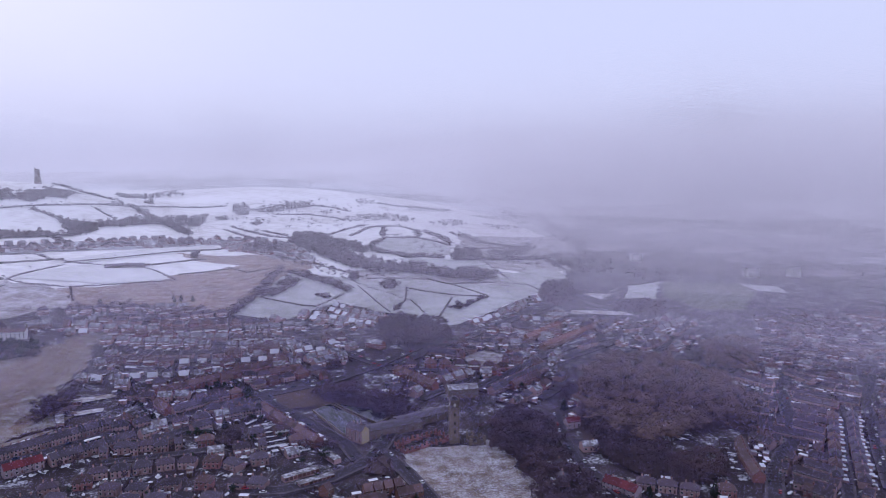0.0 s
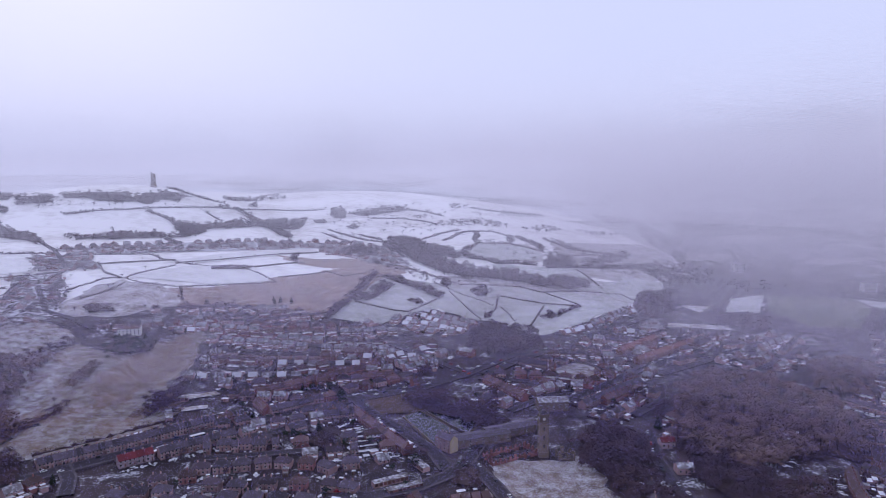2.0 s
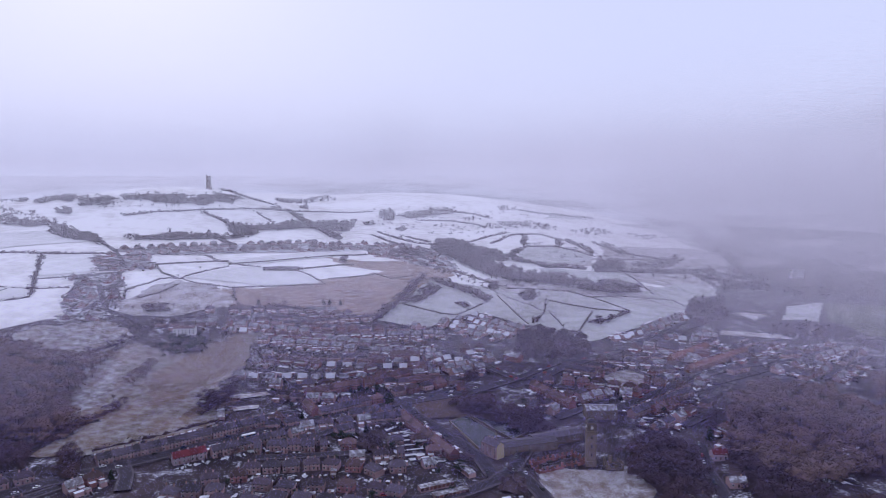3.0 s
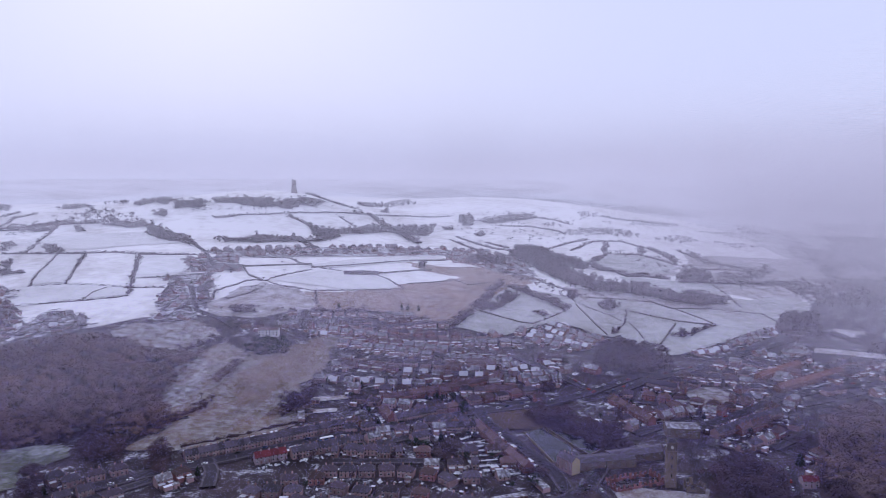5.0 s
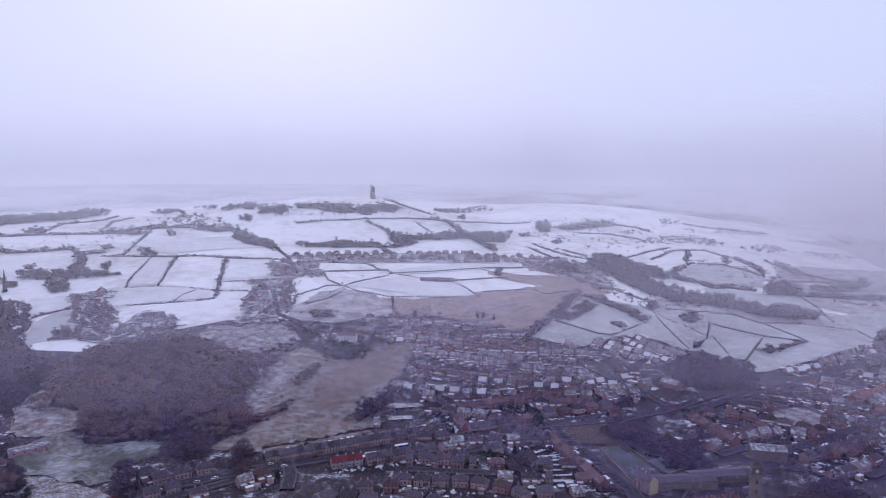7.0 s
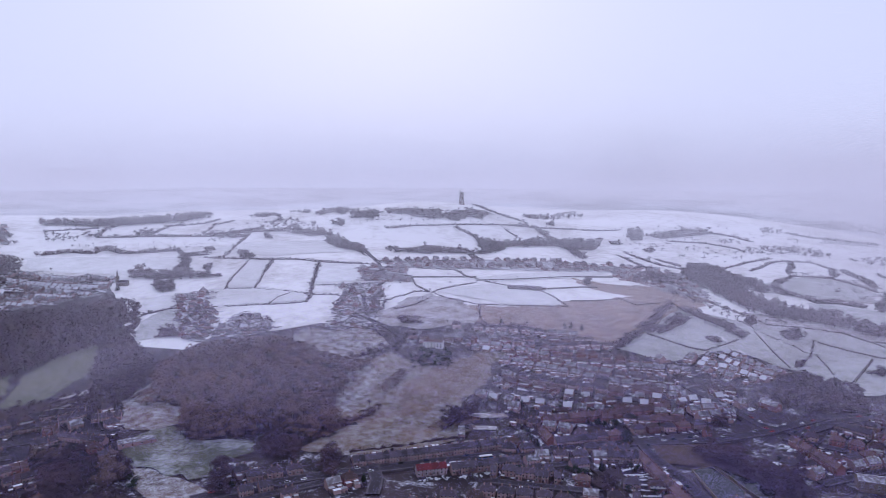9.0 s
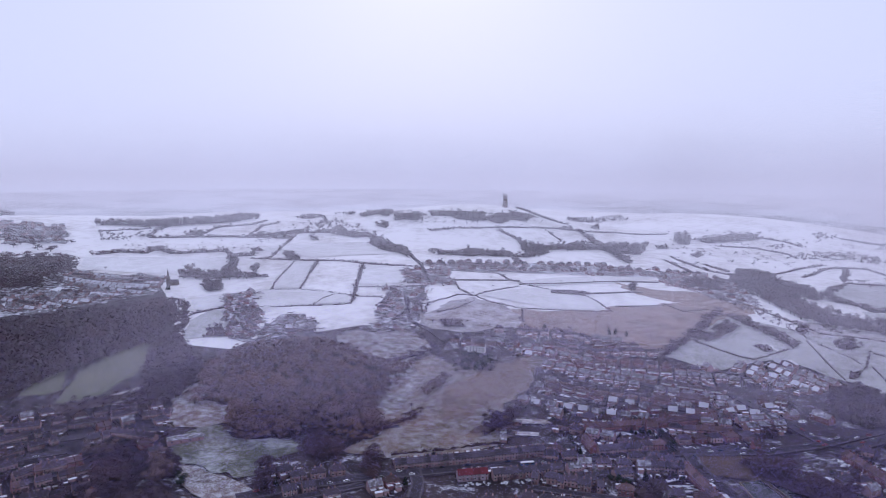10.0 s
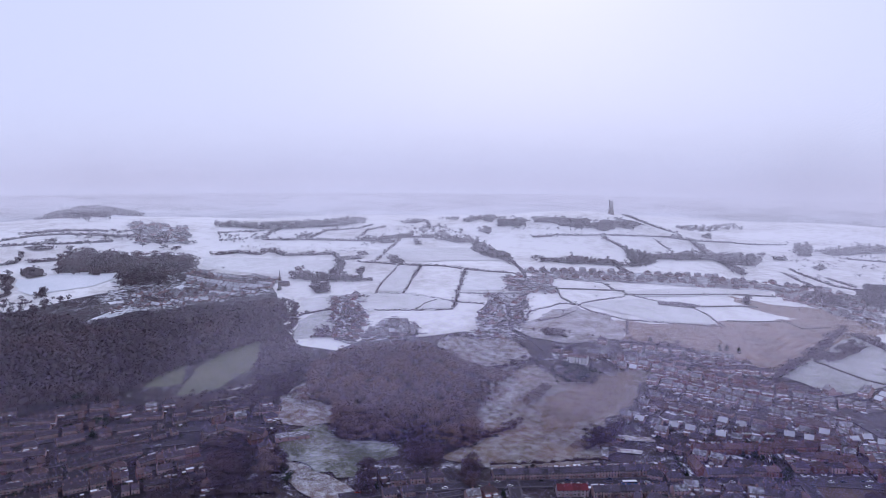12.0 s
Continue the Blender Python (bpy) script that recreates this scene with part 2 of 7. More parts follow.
DUSTED_ROOF = tinted("snow_dusted_roof", ((0.10, 0.085, 0.09), (0.17, 0.145, 0.15)), 1.0, 0.7, 0.35, cover=0.44)
WOOD_BROWN = tinted("creosoted_timber", ((0.06, 0.045, 0.035), (0.13, 0.095, 0.07)), 2.0)
FRAME_WHITE = plain("white_window_frame", (0.7, 0.7, 0.68), 0.4)
GLASS_DARK = plain("window_glass", (0.02, 0.023, 0.028), 0.08)
DOOR_PAINT = tinted("painted_door", ((0.05, 0.05, 0.06), (0.2, 0.08, 0.06)), 3.0, 0.4, 0.6)
POT = plain("clay_pot", (0.25, 0.12, 0.08), 0.8)
RUBBER = plain("tyre_rubber", (0.02, 0.02, 0.02), 0.8)
CAR_GLASS = plain("car_glass", (0.015, 0.017, 0.02), 0.06)
WATER = plain("pond_water", (0.012, 0.012, 0.02), 0.05)
WATER.node_tree.nodes["Principled BSDF"].inputs["Specular IOR Level"].default_value = 0.18


# ---- the lie of the land ----
HILLS = [
    (-875, 1525, 188, 74),
    (-875, 1250, 312, 5),
    (-1250, 1188, 325, 61),
    (-1562, 775, 375, 40),
    (-1188, 750, 325, -12),
    (-812, 875, 250, 22),
    (-562, 812, 225, 22),
    (-438, 1062, 275, 18),
    (-625, 562, 200, 4),
    (-562, 1562, 325, -21),
    (-438, 2188, 475, 109),
    (-188, 1438, 350, 31),
    (0, 1000, 312, 9),
    (-1125, 312, 350, 3),
    (-1812, 438, 438, 71),
    (-312, 750, 162, -9),
    (250, 2125, 500, -46),
    (-2250, 1125, 625, 51),
    (-1062, 1400, 200, 26),
    (625, 1375, 500, -8),
    (-1500, 2250, 625, 48),
    (-2720, 1010, 110, 48),
]


def land(x, y):
    """The ground's height: gentle rises round the castle hill, and moors far off."""
    z = 2.0
    for cx, cy, spread, height in HILLS:
        z = z + height * np.exp(-((x - cx) ** 2 + (y - cy) ** 2) / (2.0 * spread * spread))
    u = np.clip((np.hypot(x, y) - 2400.0) / 1900.0, 0.0, 1.0)
    return z + 125.0 * u * u * (3 - 2 * u)


def big_mesh(name, verts, faces, materials, slots=None, smooth=False, normals=None):
    """A mesh from arrays; faces all of one size. normals: one for each vertex, where foliage is to shade softly."""
    verts, faces = np.asarray(verts, dtype=np.float32), np.asarray(faces, dtype=np.int32)
    me = bpy.data.meshes.new(name)
    n, k = faces.shape
    me.vertices.add(len(verts))
    me.vertices.foreach_set("co", verts.ravel())
    me.loops.add(n * k)
    me.loops.foreach_set("vertex_index", faces.ravel())
    me.polygons.add(n)
    me.polygons.foreach_set("loop_start", np.arange(0, n * k, k, dtype=np.int32))
    for m in materials:
        me.materials.append(m)
    if slots is not None:
        me.polygons.foreach_set("material_index", np.asarray(slots, dtype=np.int32))
    if smooth:
        me.polygons.foreach_set("use_smooth", np.ones(n, dtype=bool))
    me.update(calc_edges=True)
    me.validate()
    if normals is not None:
        kept = me.attributes.new("custom_normal", "FLOAT_VECTOR", "POINT")
        kept.data.foreach_set("vector", np.asarray(normals, dtype=np.float32).ravel())
        me.update()
    return me


def mesh_from(name, verts, faces, materials, slots=None, smooth=False):
    me = bpy.data.meshes.new(name)
    me.from_pydata([tuple(v) for v in verts], [], [tuple(f) for f in faces])
    for m in materials:
        me.materials.append(m)
    if slots is not None:
        me.polygons.foreach_set("material_index", np.asarray(slots, dtype=np.int32))
    if smooth:
        me.polygons.foreach_set("use_smooth", np.ones(len(me.polygons), dtype=bool))
    me.update()
    return me


def height(x, y):
    return float(land(np.float64(x), np.float64(y)))


def inside(poly, x, y):
    """Which of the points lie in the polygon."""
    x, y = np.asarray(x, float), np.asarray(y, float)
    hit = np.zeros(np.broadcast(x, y).shape, dtype=bool)
    for (ax, ay), (bx, by) in zip(poly, poly[1:] + poly[:1]):
        if ay != by:
            hit ^= ((ay > y) != (by > y)) & (x < (bx - ax) * (y - ay) / (by - ay) + ax)
    return hit


def clip(poly, axis, at, keep_above):
    """The part of a polygon on one side of a level line."""
    out = []
    for p, q in zip(poly, poly[1:] + poly[:1]):
        dp, dq = (p[axis] - at, q[axis] - at) if keep_above else (at - p[axis], at - q[axis])
        if dp >= 0:
            out.append(p)
        if (dp > 0 > dq) or (dp < 0 < dq):
            u = dp / (dp - dq)
            out.append((p[0] + u * (q[0] - p[0]), p[1] + u * (q[1] - p[1])))
    return out


def draped(poly, cell, lift):
    """A polygon laid over the land in cells: vertices and faces."""
    verts, faces, known = [], [], {}
    xs, ys = [p[0] for p in poly], [p[1] for p in poly]
    for i in range(math.floor(min(xs) / cell), math.ceil(max(xs) / cell)):
        strip = clip(clip(poly, 0, i * cell, True), 0, (i + 1) * cell, False)
        if len(strip) < 3:
            continue
        lo, hi = min(p[1] for p in strip), max(p[1] for p in strip)
        for j in range(math.floor(lo / cell), math.ceil(hi / cell)):
            piece = clip(clip(strip, 1, j * cell, True), 1, (j + 1) * cell, False)
            if len(piece) >= 3:
                ring = []
                for p in piece:
                    key = (round(p[0], 2), round(p[1], 2))
                    if key not in known:
                        known[key] = len(verts)
                        verts.append(p)
                    if known[key] not in ring:
                        ring.append(known[key])
                if len(ring) >= 3:
                    faces.append(tuple(ring))
    v = np.array(verts)
    z = land(v[:, 0], v[:, 1]) + lift
    return np.column_stack([v, z]), faces


def ragged(poly, step, amount, sway=0.0):
    """The same outline with a natural edge that frays by amount and sways in longer bends."""
    out = []
    for (ax, ay), (bx, by) in zip(poly, poly[1:] + poly[:1]):
        n = max(1, int(math.hypot(bx - ax, by - ay) / step))
        for k in range(n):
            x, y = ax + (bx - ax) * k / n, ay + (by - ay) * k / n
            d = noise.noise_vector(Vector((x * 0.06, y * 0.06, 3.0)))
            e = noise.noise_vector(Vector((x * 0.018, y * 0.018, 8.0)))
            out.append((x + amount * d.x + sway * e.x, y + amount * d.y + sway * e.y))
    return out


def resampled(points, step):
    """Evenly spaced places along a line, with the way it runs at each."""
    out = []
    for (ax, ay), (bx, by) in zip(points, points[1:]):
        length = math.hypot(bx - ax, by - ay)
        n = max(1, int(round(length / step)))
        for k in range(n):
            out.append((ax + (bx - ax) * k / n, ay + (by - ay) * k / n, math.atan2(by - ay, bx - ax)))
    (ax, ay), (bx, by) = points[-2:]
    out.append((bx, by, math.atan2(by - ay, bx - ax)))
    return out


def part(name, me, parent, label=""):
    """A mesh linked as one object under a thing."""
    ob = new(name, me)
    ob.parent = parent
    return tagged(ob, label)


# ---- ground, farmland and fields ----
def ground_sheet():
    near = np.arange(-1875, 1876, 30.0)
    far = [2000, 2150, 2350, 2600, 2900, 3200, 3500, 3800, 4100]
    xs = np.array([-float(v) for v in far[::-1]] + list(near) + [float(v) for v in far])
    ys = xs + 180.0
    gx, gy = np.meshgrid(xs, ys)
    gz = land(gx, gy)
    n = len(xs)
    idx = np.arange(n * n).reshape(n, n)
    faces = np.stack([idx[:-1, :-1], idx[:-1, 1:], idx[1:, 1:], idx[1:, :-1]], -1).reshape(-1, 4)
    mx, my = gx[:-1, :-1].ravel(), gy[:-1, :-1].ravel()
    me = big_mesh("ground", np.stack([gx, gy, gz], -1).reshape(-1, 3), faces, [TOWN_GROUND, MOOR, VALLEY], np.where(np.hypot(mx, my) + 260 * np.sin(mx * 0.0043 + 1) + 190 * np.sin(my * 0.0061 + mx * 0.0022) > 2500, 1, np.where(np.hypot(mx, my) > 1250, 2, 0)), smooth=True)
    return tagged(new("ground", me), "rolling winter ground with thin patchy snow", "ground", kind="structure")


ground_sheet()
TOWN_EDGE = [(-1116, 288), (-1143, 436), (-1137, 544), (-1018, 665), (-806, 548), (-709, 494), (-645, 513), (-646, 557), (-597, 606), (-565, 654), (-533, 670), (-513, 688), (-470, 714), (-421, 772), (-363, 799), (-300, 814), (-240, 799), (-198, 786), (-172, 788), (-151, 828), (-129, 855), (-83, 830), (-51, 824), (-8, 774), (19, 784), (66, 853), (126, 945), (126, 934), (174, 1040), (249, 1362)]
FARMLAND = TOWN_EDGE + [(300, 2000), (100, 2500), (-600, 3100), (-1500, 2750), (-2400, 1900), (-2400, 380)]
verts, faces = draped(ragged(FARMLAND, 40, 14), 30.0, 0.5)
tagged(new("farmland", mesh_from("farmland", verts, faces, [FARM_SNOW])), "farmland slopes under white snow", "farmland", kind="structure")
KEPT_CLEAR, FIELD_NAMES = [], []


def field(name, poly, material, label):
    if material is not TOWN_GROUND and material is not VILLAGE_GROUND and material is not BARE_GARDENS and material is not LEAF_LITTER:
        KEPT_CLEAR.append(poly)
    rough = material in (ROUGH_SNOW, CLEARED, MEADOW, BRACKEN, RUST_GRASS, WASTE, PITCH, VILLAGE_GROUND, BARE_GARDENS, LEAF_LITTER, THIN_SNOW)
    size = min(1.0, min(max(p[i] for p in poly) - min(p[i] for p in poly) for i in (0, 1)) / 70.0) ** 1.5
    v, f = draped(ragged(poly, 5 if rough else 10, size * (10 if rough else 5), size * (14 if rough else 4)), 30.0, 0.7 + 0.012 * len(FIELD_NAMES))
    FIELD_NAMES.append(name)
    tagged(new(name, mesh_from(name, v, f, [material])), label, "field", kind="structure")


field("pasture", [(-131, 875), (-163, 977), (-136, 980), (-107, 988), (-55, 994), (11, 995), (95, 990), (161, 978), (201, 1116), (129, 950), (51, 849), (-10, 799), (-61, 828)], SOFT_SNOW, "grey-green pasture with grass showing through thin snow")
field("pasture", [(-110, 1967), (-90, 2181), (69, 2176), (253, 2485), (343, 2018), (283, 1723), (211, 2213), (23, 2171)], SOFT_SNOW, "grey-green pasture with grass showing through thin snow")
field("rough_pasture", [(-445, 832), (-355, 897), (-359, 931), (-300, 995), (-251, 1076), (-199, 1055), (-206, 937), (-236, 794), (-280, 801), (-331, 798), (-412, 759)], BRACKEN, "rust-brown bracken pasture dusted with snow")
field("rough_pasture", [(-415, 1085), (-332, 1084), (-261, 1117), (-182, 1057), (-241, 1050), (-301, 1006), (-361, 1029)], BRACKEN, "rust-brown bracken pasture dusted with snow")
field("pasture", [(-532, 714), (-529, 804), (-523, 834), (-445, 829), (-413, 758), (-463, 703), (-506, 683)], THIN_SNOW, "grey grass under thin snow")
field("meadow", [(-368, 397), (-373, 463), (-398, 444), (-430, 487), (-443, 535), (-450, 601), (-446, 627), (-409, 616), (-377, 636), (-370, 683), (-334, 710), (-328, 653), (-316, 586), (-308, 537), (-298, 507), (-275, 506), (-278, 482), (-292, 454), (-323, 424), (-346, 403)], MEADOW, "tawny rough meadow with a sprinkle of snow")
field("meadow", [(-429, 487), (-443, 533), (-447, 587), (-439, 609), (-398, 530), (-382, 487), (-385, 455), (-408, 455)], ROUGH_SNOW, "grass slope whitened by thin snow")
field("meadow", [(-351, 498), (-379, 557), (-389, 602), (-386, 646), (-342, 689), (-332, 649), (-330, 597), (-326, 543), (-328, 501)], RUST_GRASS, "rust-brown grass with little snow")
field("bracken", [(-309, 480), (-310, 495), (-305, 508), (-298, 505), (-298, 489), (-302, 479)], RUST_GRASS, "patch of dark russet bracken in the meadow")
field("garden_ground", [(-760, 178), (-700, 275), (-590, 372), (-520, 345), (-440, 262), (-450, 190), (-530, 110), (-640, 110)], BARE_GARDENS, "dark wet gardens with hardly any snow")
field("heath", [(-577, 600), (-567, 624), (-542, 648), (-503, 670), (-460, 624), (-455, 593), (-468, 570), (-507, 578)], ROUGH_SNOW, "tawny heath whitened by thin snow")
field("playing_field", [(-502, 336), (-507, 368), (-463, 368), (-399, 388), (-393, 369), (-404, 346), (-389, 330), (-400, 318), (-462, 312)], PITCH, "green playing field half under melting snow")
field("waste_ground", [(-458, 312), (-399, 317), (-376, 316), (-377, 294), (-386, 286), (-431, 288)], ROUGH_SNOW, "brown rough grass flecked with snow")
field("waste_ground", [(-582, 390), (-581, 414), (-624, 453), (-631, 481), (-569, 424), (-532, 424), (-487, 382), (-507, 365), (-527, 353)], ROUGH_SNOW, "brown rough grass flecked with snow")
field("green_field", [(-731, 293), (-748, 330), (-749, 377), (-693, 342), (-693, 329)], GREEN, "dull green winter field")
field("green_field", [(-664, 320), (-724, 373), (-754, 428), (-764, 488), (-730, 458), (-674, 415), (-654, 371), (-648, 333)], GREEN, "dull green winter field")
field("pasture", [(-623, 335), (-642, 364), (-634, 396), (-612, 359)], THIN_SNOW, "grass under thin snow")
field("cleared_ground", [(-33, 439), (-28, 455), (-10, 461), (37, 466), (50, 444), (55, 412), (57, 374), (-8, 374)], CLEARED, "cleared ground with tussocks and thin snow")
field("green_field", [(339, 1095), (478, 1120), (459, 1024), (390, 891), (331, 889), (308, 957)], GREEN, "dull green winter field")
field("snow_field", [(245, 943), (279, 1038), (337, 1100), (293, 946)], SOFT_SNOW, "small field under thin snow")
field("snow_field", [(473, 1107), (525, 1094), (515, 1032), (472, 1045)], SOFT_SNOW, "strip of field under thin snow")
field("snow_field", [(157, 858), (222, 863), (234, 841), (154, 835)], THIN_SNOW, "strip of field under thin snow")
field("snow_field", [(196, 961), (238, 972), (210, 928)], THIN_SNOW, "small field under smooth snow")
field("cleared_plot", [(19, 661), (37, 684), (67, 665), (49, 629), (28, 632)], ROUGH_SNOW, "bare demolition plot whitened by snow")
field("waste_ground", [(-142, 556), (-109, 586), (-87, 572), (-88, 544), (-107, 526), (-126, 531)], WASTE, "tawny waste ground beside the mill pond")
field("pasture", [(-142, 1017), (-56, 1086), (192, 1094), (127, 945), (85, 906), (44, 826), (-2, 773), (-44, 854), (-107, 913)], THIN_SNOW, "pasture under thin snow")
field("pasture", [(-140, 1296), (-75, 1459), (18, 1410), (16, 1230), (-61, 1173), (-125, 1195)], THIN_SNOW, "pasture under thin snow")
field("pasture", [(39, 1537), (329, 1890), (270, 1252), (154, 1080), (61, 1143), (31, 1252)], THIN_SNOW, "pasture under thin snow")
field("snow_field", [(-874, 620), (-873, 650), (-857, 665), (-802, 625), (-817, 608), (-814, 587)], PALE_SNOW, "small field under settled snow")
field("pasture", [(-730, 508), (-790, 556), (-807, 601), (-790, 616), (-704, 551), (-705, 525)], SOFT_SNOW, "grass field under thin snow")
field("garden_strip", [(-147, 499), (-139, 508), (-137, 506), (-144, 495)], LAWN_SNOW, "narrow garden strip under snow")
field("garden_strip", [(-142, 491), (-128, 501), (-127, 499), (-139, 488)], LAWN_SNOW, "narrow garden strip under snow")
field("garden_strip", [(-137, 484), (-125, 494), (-123, 492), (-135, 481)], LAWN_SNOW, "narrow garden strip under snow")
field("garden_strip", [(-138, 477), (-119, 487), (-118, 485), (-136, 475)], LAWN_SNOW, "narrow garden strip under snow")
field("garden_strip", [(-132, 471), (-114, 480), (-113, 478), (-130, 468)], LAWN_SNOW, "narrow garden strip under snow")
field("garden_strip", [(-127, 464), (-108, 473), (-107, 471), (-125, 462)], LAWN_SNOW, "narrow garden strip under snow")
field("garden_strip", [(-121, 458), (-102, 466), (-101, 465), (-119, 455)], LAWN_SNOW, "narrow garden strip under snow")
field("garden_strip", [(-116, 452), (-96, 460), (-95, 458), (-114, 449)], LAWN_SNOW, "narrow garden strip under snow")
field("yard", [(-134, 449), (-127, 456), (-125, 452), (-130, 444)], THIN_SNOW, "small yard under snow")
field("yard", [(-248, 584), (-242, 597), (-236, 588), (-242, 574)], THIN_SNOW, "small yard under snow")
field("yard", [(-297, 532), (-270, 552), (-262, 547), (-286, 527)], THIN_SNOW, "yard under snow beside the garages")
field("yard", [(-280, 512), (-261, 524), (-258, 517), (-275, 505)], THIN_SNOW, "yard under snow beside the garages")
field("pasture", [(-252, 791), (-227, 866), (-195, 922), (-154, 901), (-120, 851), (-153, 823), (-172, 784), (-200, 780)], SOFT_SNOW, "pasture with grass showing through snow")
field("pasture", [(-158, 924), (-125, 944), (-64, 989), (7, 982), (74, 985), (127, 946), (65, 844), (19, 774), (-8, 762), (-51, 813), (-82, 822), (-126, 858)], SOFT_SNOW, "pasture with grass showing through snow")
field("pasture", [(-156, 1234), (-113, 1381), (-24, 1430), (15, 1320), (-2, 1240), (-62, 1200), (-116, 1214)], SOFT_SNOW, "pasture with grass showing through snow")
field("pasture", [(-76, 1152), (6, 1167), (71, 1197), (94, 1084), (7, 1042), (-47, 1083)], SOFT_SNOW, "pasture with grass showing through snow")
field("pasture", [(-834, 698), (-764, 741), (-672, 739), (-645, 707), (-710, 664), (-746, 633)], PALE_SNOW, "pasture under settled snow")
field("pasture", [(-933, 872), (-892, 890), (-769, 742), (-814, 720)], PALE_SNOW, "pasture under settled snow")
field("pasture", [(-801, 909), (-717, 936), (-647, 828), (-698, 782)], PALE_SNOW, "pasture under settled snow")
field("pasture", [(-1241, 662), (-1153, 754), (-1045, 831), (-971, 768), (-1018, 711), (-1104, 663), (-1182, 630)], PALE_SNOW, "pasture under settled snow")
field("pasture", [(-522, 844), (-481, 946), (-412, 963), (-353, 908), (-411, 859)], PALE_SNOW, "pasture under settled snow")
field("pasture", [(-530, 934), (-497, 1052), (-434, 1167), (-386, 1184), (-411, 1085), (-493, 951)], PALE_SNOW, "pasture under settled snow")
field("pasture", [(-1040, 972), (-927, 1085), (-818, 1040), (-917, 914), (-1053, 894)], PALE_SNOW, "pasture under settled snow")
field("pasture", [(-233, 863), (-218, 989), (-169, 983), (-105, 960), (-121, 917), (-152, 891), (-194, 917), (-223, 858)], SOFT_SNOW, "pasture with grass showing through snow")
field("pasture", [(77, 1036), (158, 1154), (202, 1127), (177, 1005), (132, 949), (93, 982)], SOFT_SNOW, "pasture with grass showing through snow")
field("village_ground", [(-1177, 493), (-1205, 577), (-1169, 623), (-1016, 680), (-965, 620), (-989, 498), (-1026, 398), (-1091, 407)], VILLAGE_GROUND, "dark village gardens with patches of snow")
field("village_ground", [(-845, 657), (-820, 698), (-705, 606), (-644, 547), (-687, 534)], VILLAGE_GROUND, "dark village gardens with patches of snow")
field("village_ground", [(-671, 569), (-686, 632), (-628, 635), (-600, 597), (-635, 553)], VILLAGE_GROUND, "dark village gardens with patches of snow")
field("village_ground", [(-659, 797), (-612, 836), (-549, 759), (-509, 672), (-556, 638), (-573, 682)], VILLAGE_GROUND, "dark village gardens with patches of snow")
field("village_ground", [(-718, 911), (-653, 964), (-574, 866), (-638, 827)], VILLAGE_GROUND, "dark village gardens with patches of snow")
field("village_ground", [(-736, 983), (-630, 1136), (-505, 1272), (-405, 1267), (-256, 1248), (-193, 1072), (-275, 1080), (-386, 1193), (-570, 1029), (-672, 950)], VILLAGE_GROUND, "dark village gardens with patches of snow")
field("village_ground", [(-1603, 678), (-1470, 752), (-1343, 686), (-1398, 602)], VILLAGE_GROUND, "dark village gardens with patches of snow")
field("snow_field", [(547, 2221), (726, 2278), (687, 2102), (522, 2051)], ROUGH_SNOW, "far field under thin snow")
field("snow_field", [(357, 1731), (456, 1732), (400, 1567), (311, 1504)], ROUGH_SNOW, "far field under thin snow")
field("snow_field", [(614, 1705), (764, 1734), (714, 1618), (581, 1576)], ROUGH_SNOW, "far field under thin snow")
field("snow_field", [(913, 1901), (1050, 1873), (1012, 1752), (859, 1756)], ROUGH_SNOW, "far field under thin snow")
field("snow_field", [(685, 1288), (755, 1248), (698, 1202), (646, 1215)], ROUGH_SNOW, "far field under thin snow")
field("snow_field", [(-1096, 515), (-1108, 549), (-1098, 575), (-1066, 552)], SNOW, "small field under smooth snow")
field("snow_field", [(-1022, 373), (-1042, 413), (-1036, 433), (-1015, 414), (-1009, 376)], SNOW, "small field under smooth snow")
field("snow_field", [(-1089, 423), (-1080, 471), (-1067, 463), (-1075, 422)], SNOW, "small field under smooth snow")
field("snow_field", [(-1227, 341), (-1293, 356), (-1276, 380), (-1282, 399), (-1268, 505), (-1207, 489), (-1187, 427), (-1190, 386), (-1191, 346)], SNOW, "small field under smooth snow")


# ---- roads ----
ROAD_PLACES, ROAD_RISES = [], []


def road(points, width, rise=1.55):
    line = resampled(points, 8)
    ROAD_PLACES.append([(x, y, a, width) for x, y, a in line])
    ROAD_RISES.append(rise)
    for name, inner, outer, lift, material, label in (("road", -width / 2, width / 2, rise, ASPHALT, "damp dark asphalt road"),
                                                      ("pavement", width / 2, width / 2 + 1.5, rise + 0.12, PAVING, "pale concrete pavement beside the road"),
                                                      ("pavement", -width / 2 - 1.5, -width / 2, rise + 0.12, PAVING, "pale concrete pavement beside the road")):
        v, f = [], []
        for x, y, a in line:
            for o in (inner, outer):
                px, py = x - o * math.sin(a), y + o * math.cos(a)
                z = height(px, py) + lift
                v.extend([(px, py, z), (px, py, z - 1.5)])
        for k in range(len(line) - 1):
            b = 4 * k
            f.extend([(b, b + 4, b + 6, b + 2), (b, b + 1, b + 5, b + 4), (b + 2, b + 6, b + 7, b + 3)])
        tagged(new(name, mesh_from(name, v, f, [material])), label, name, kind="structure")


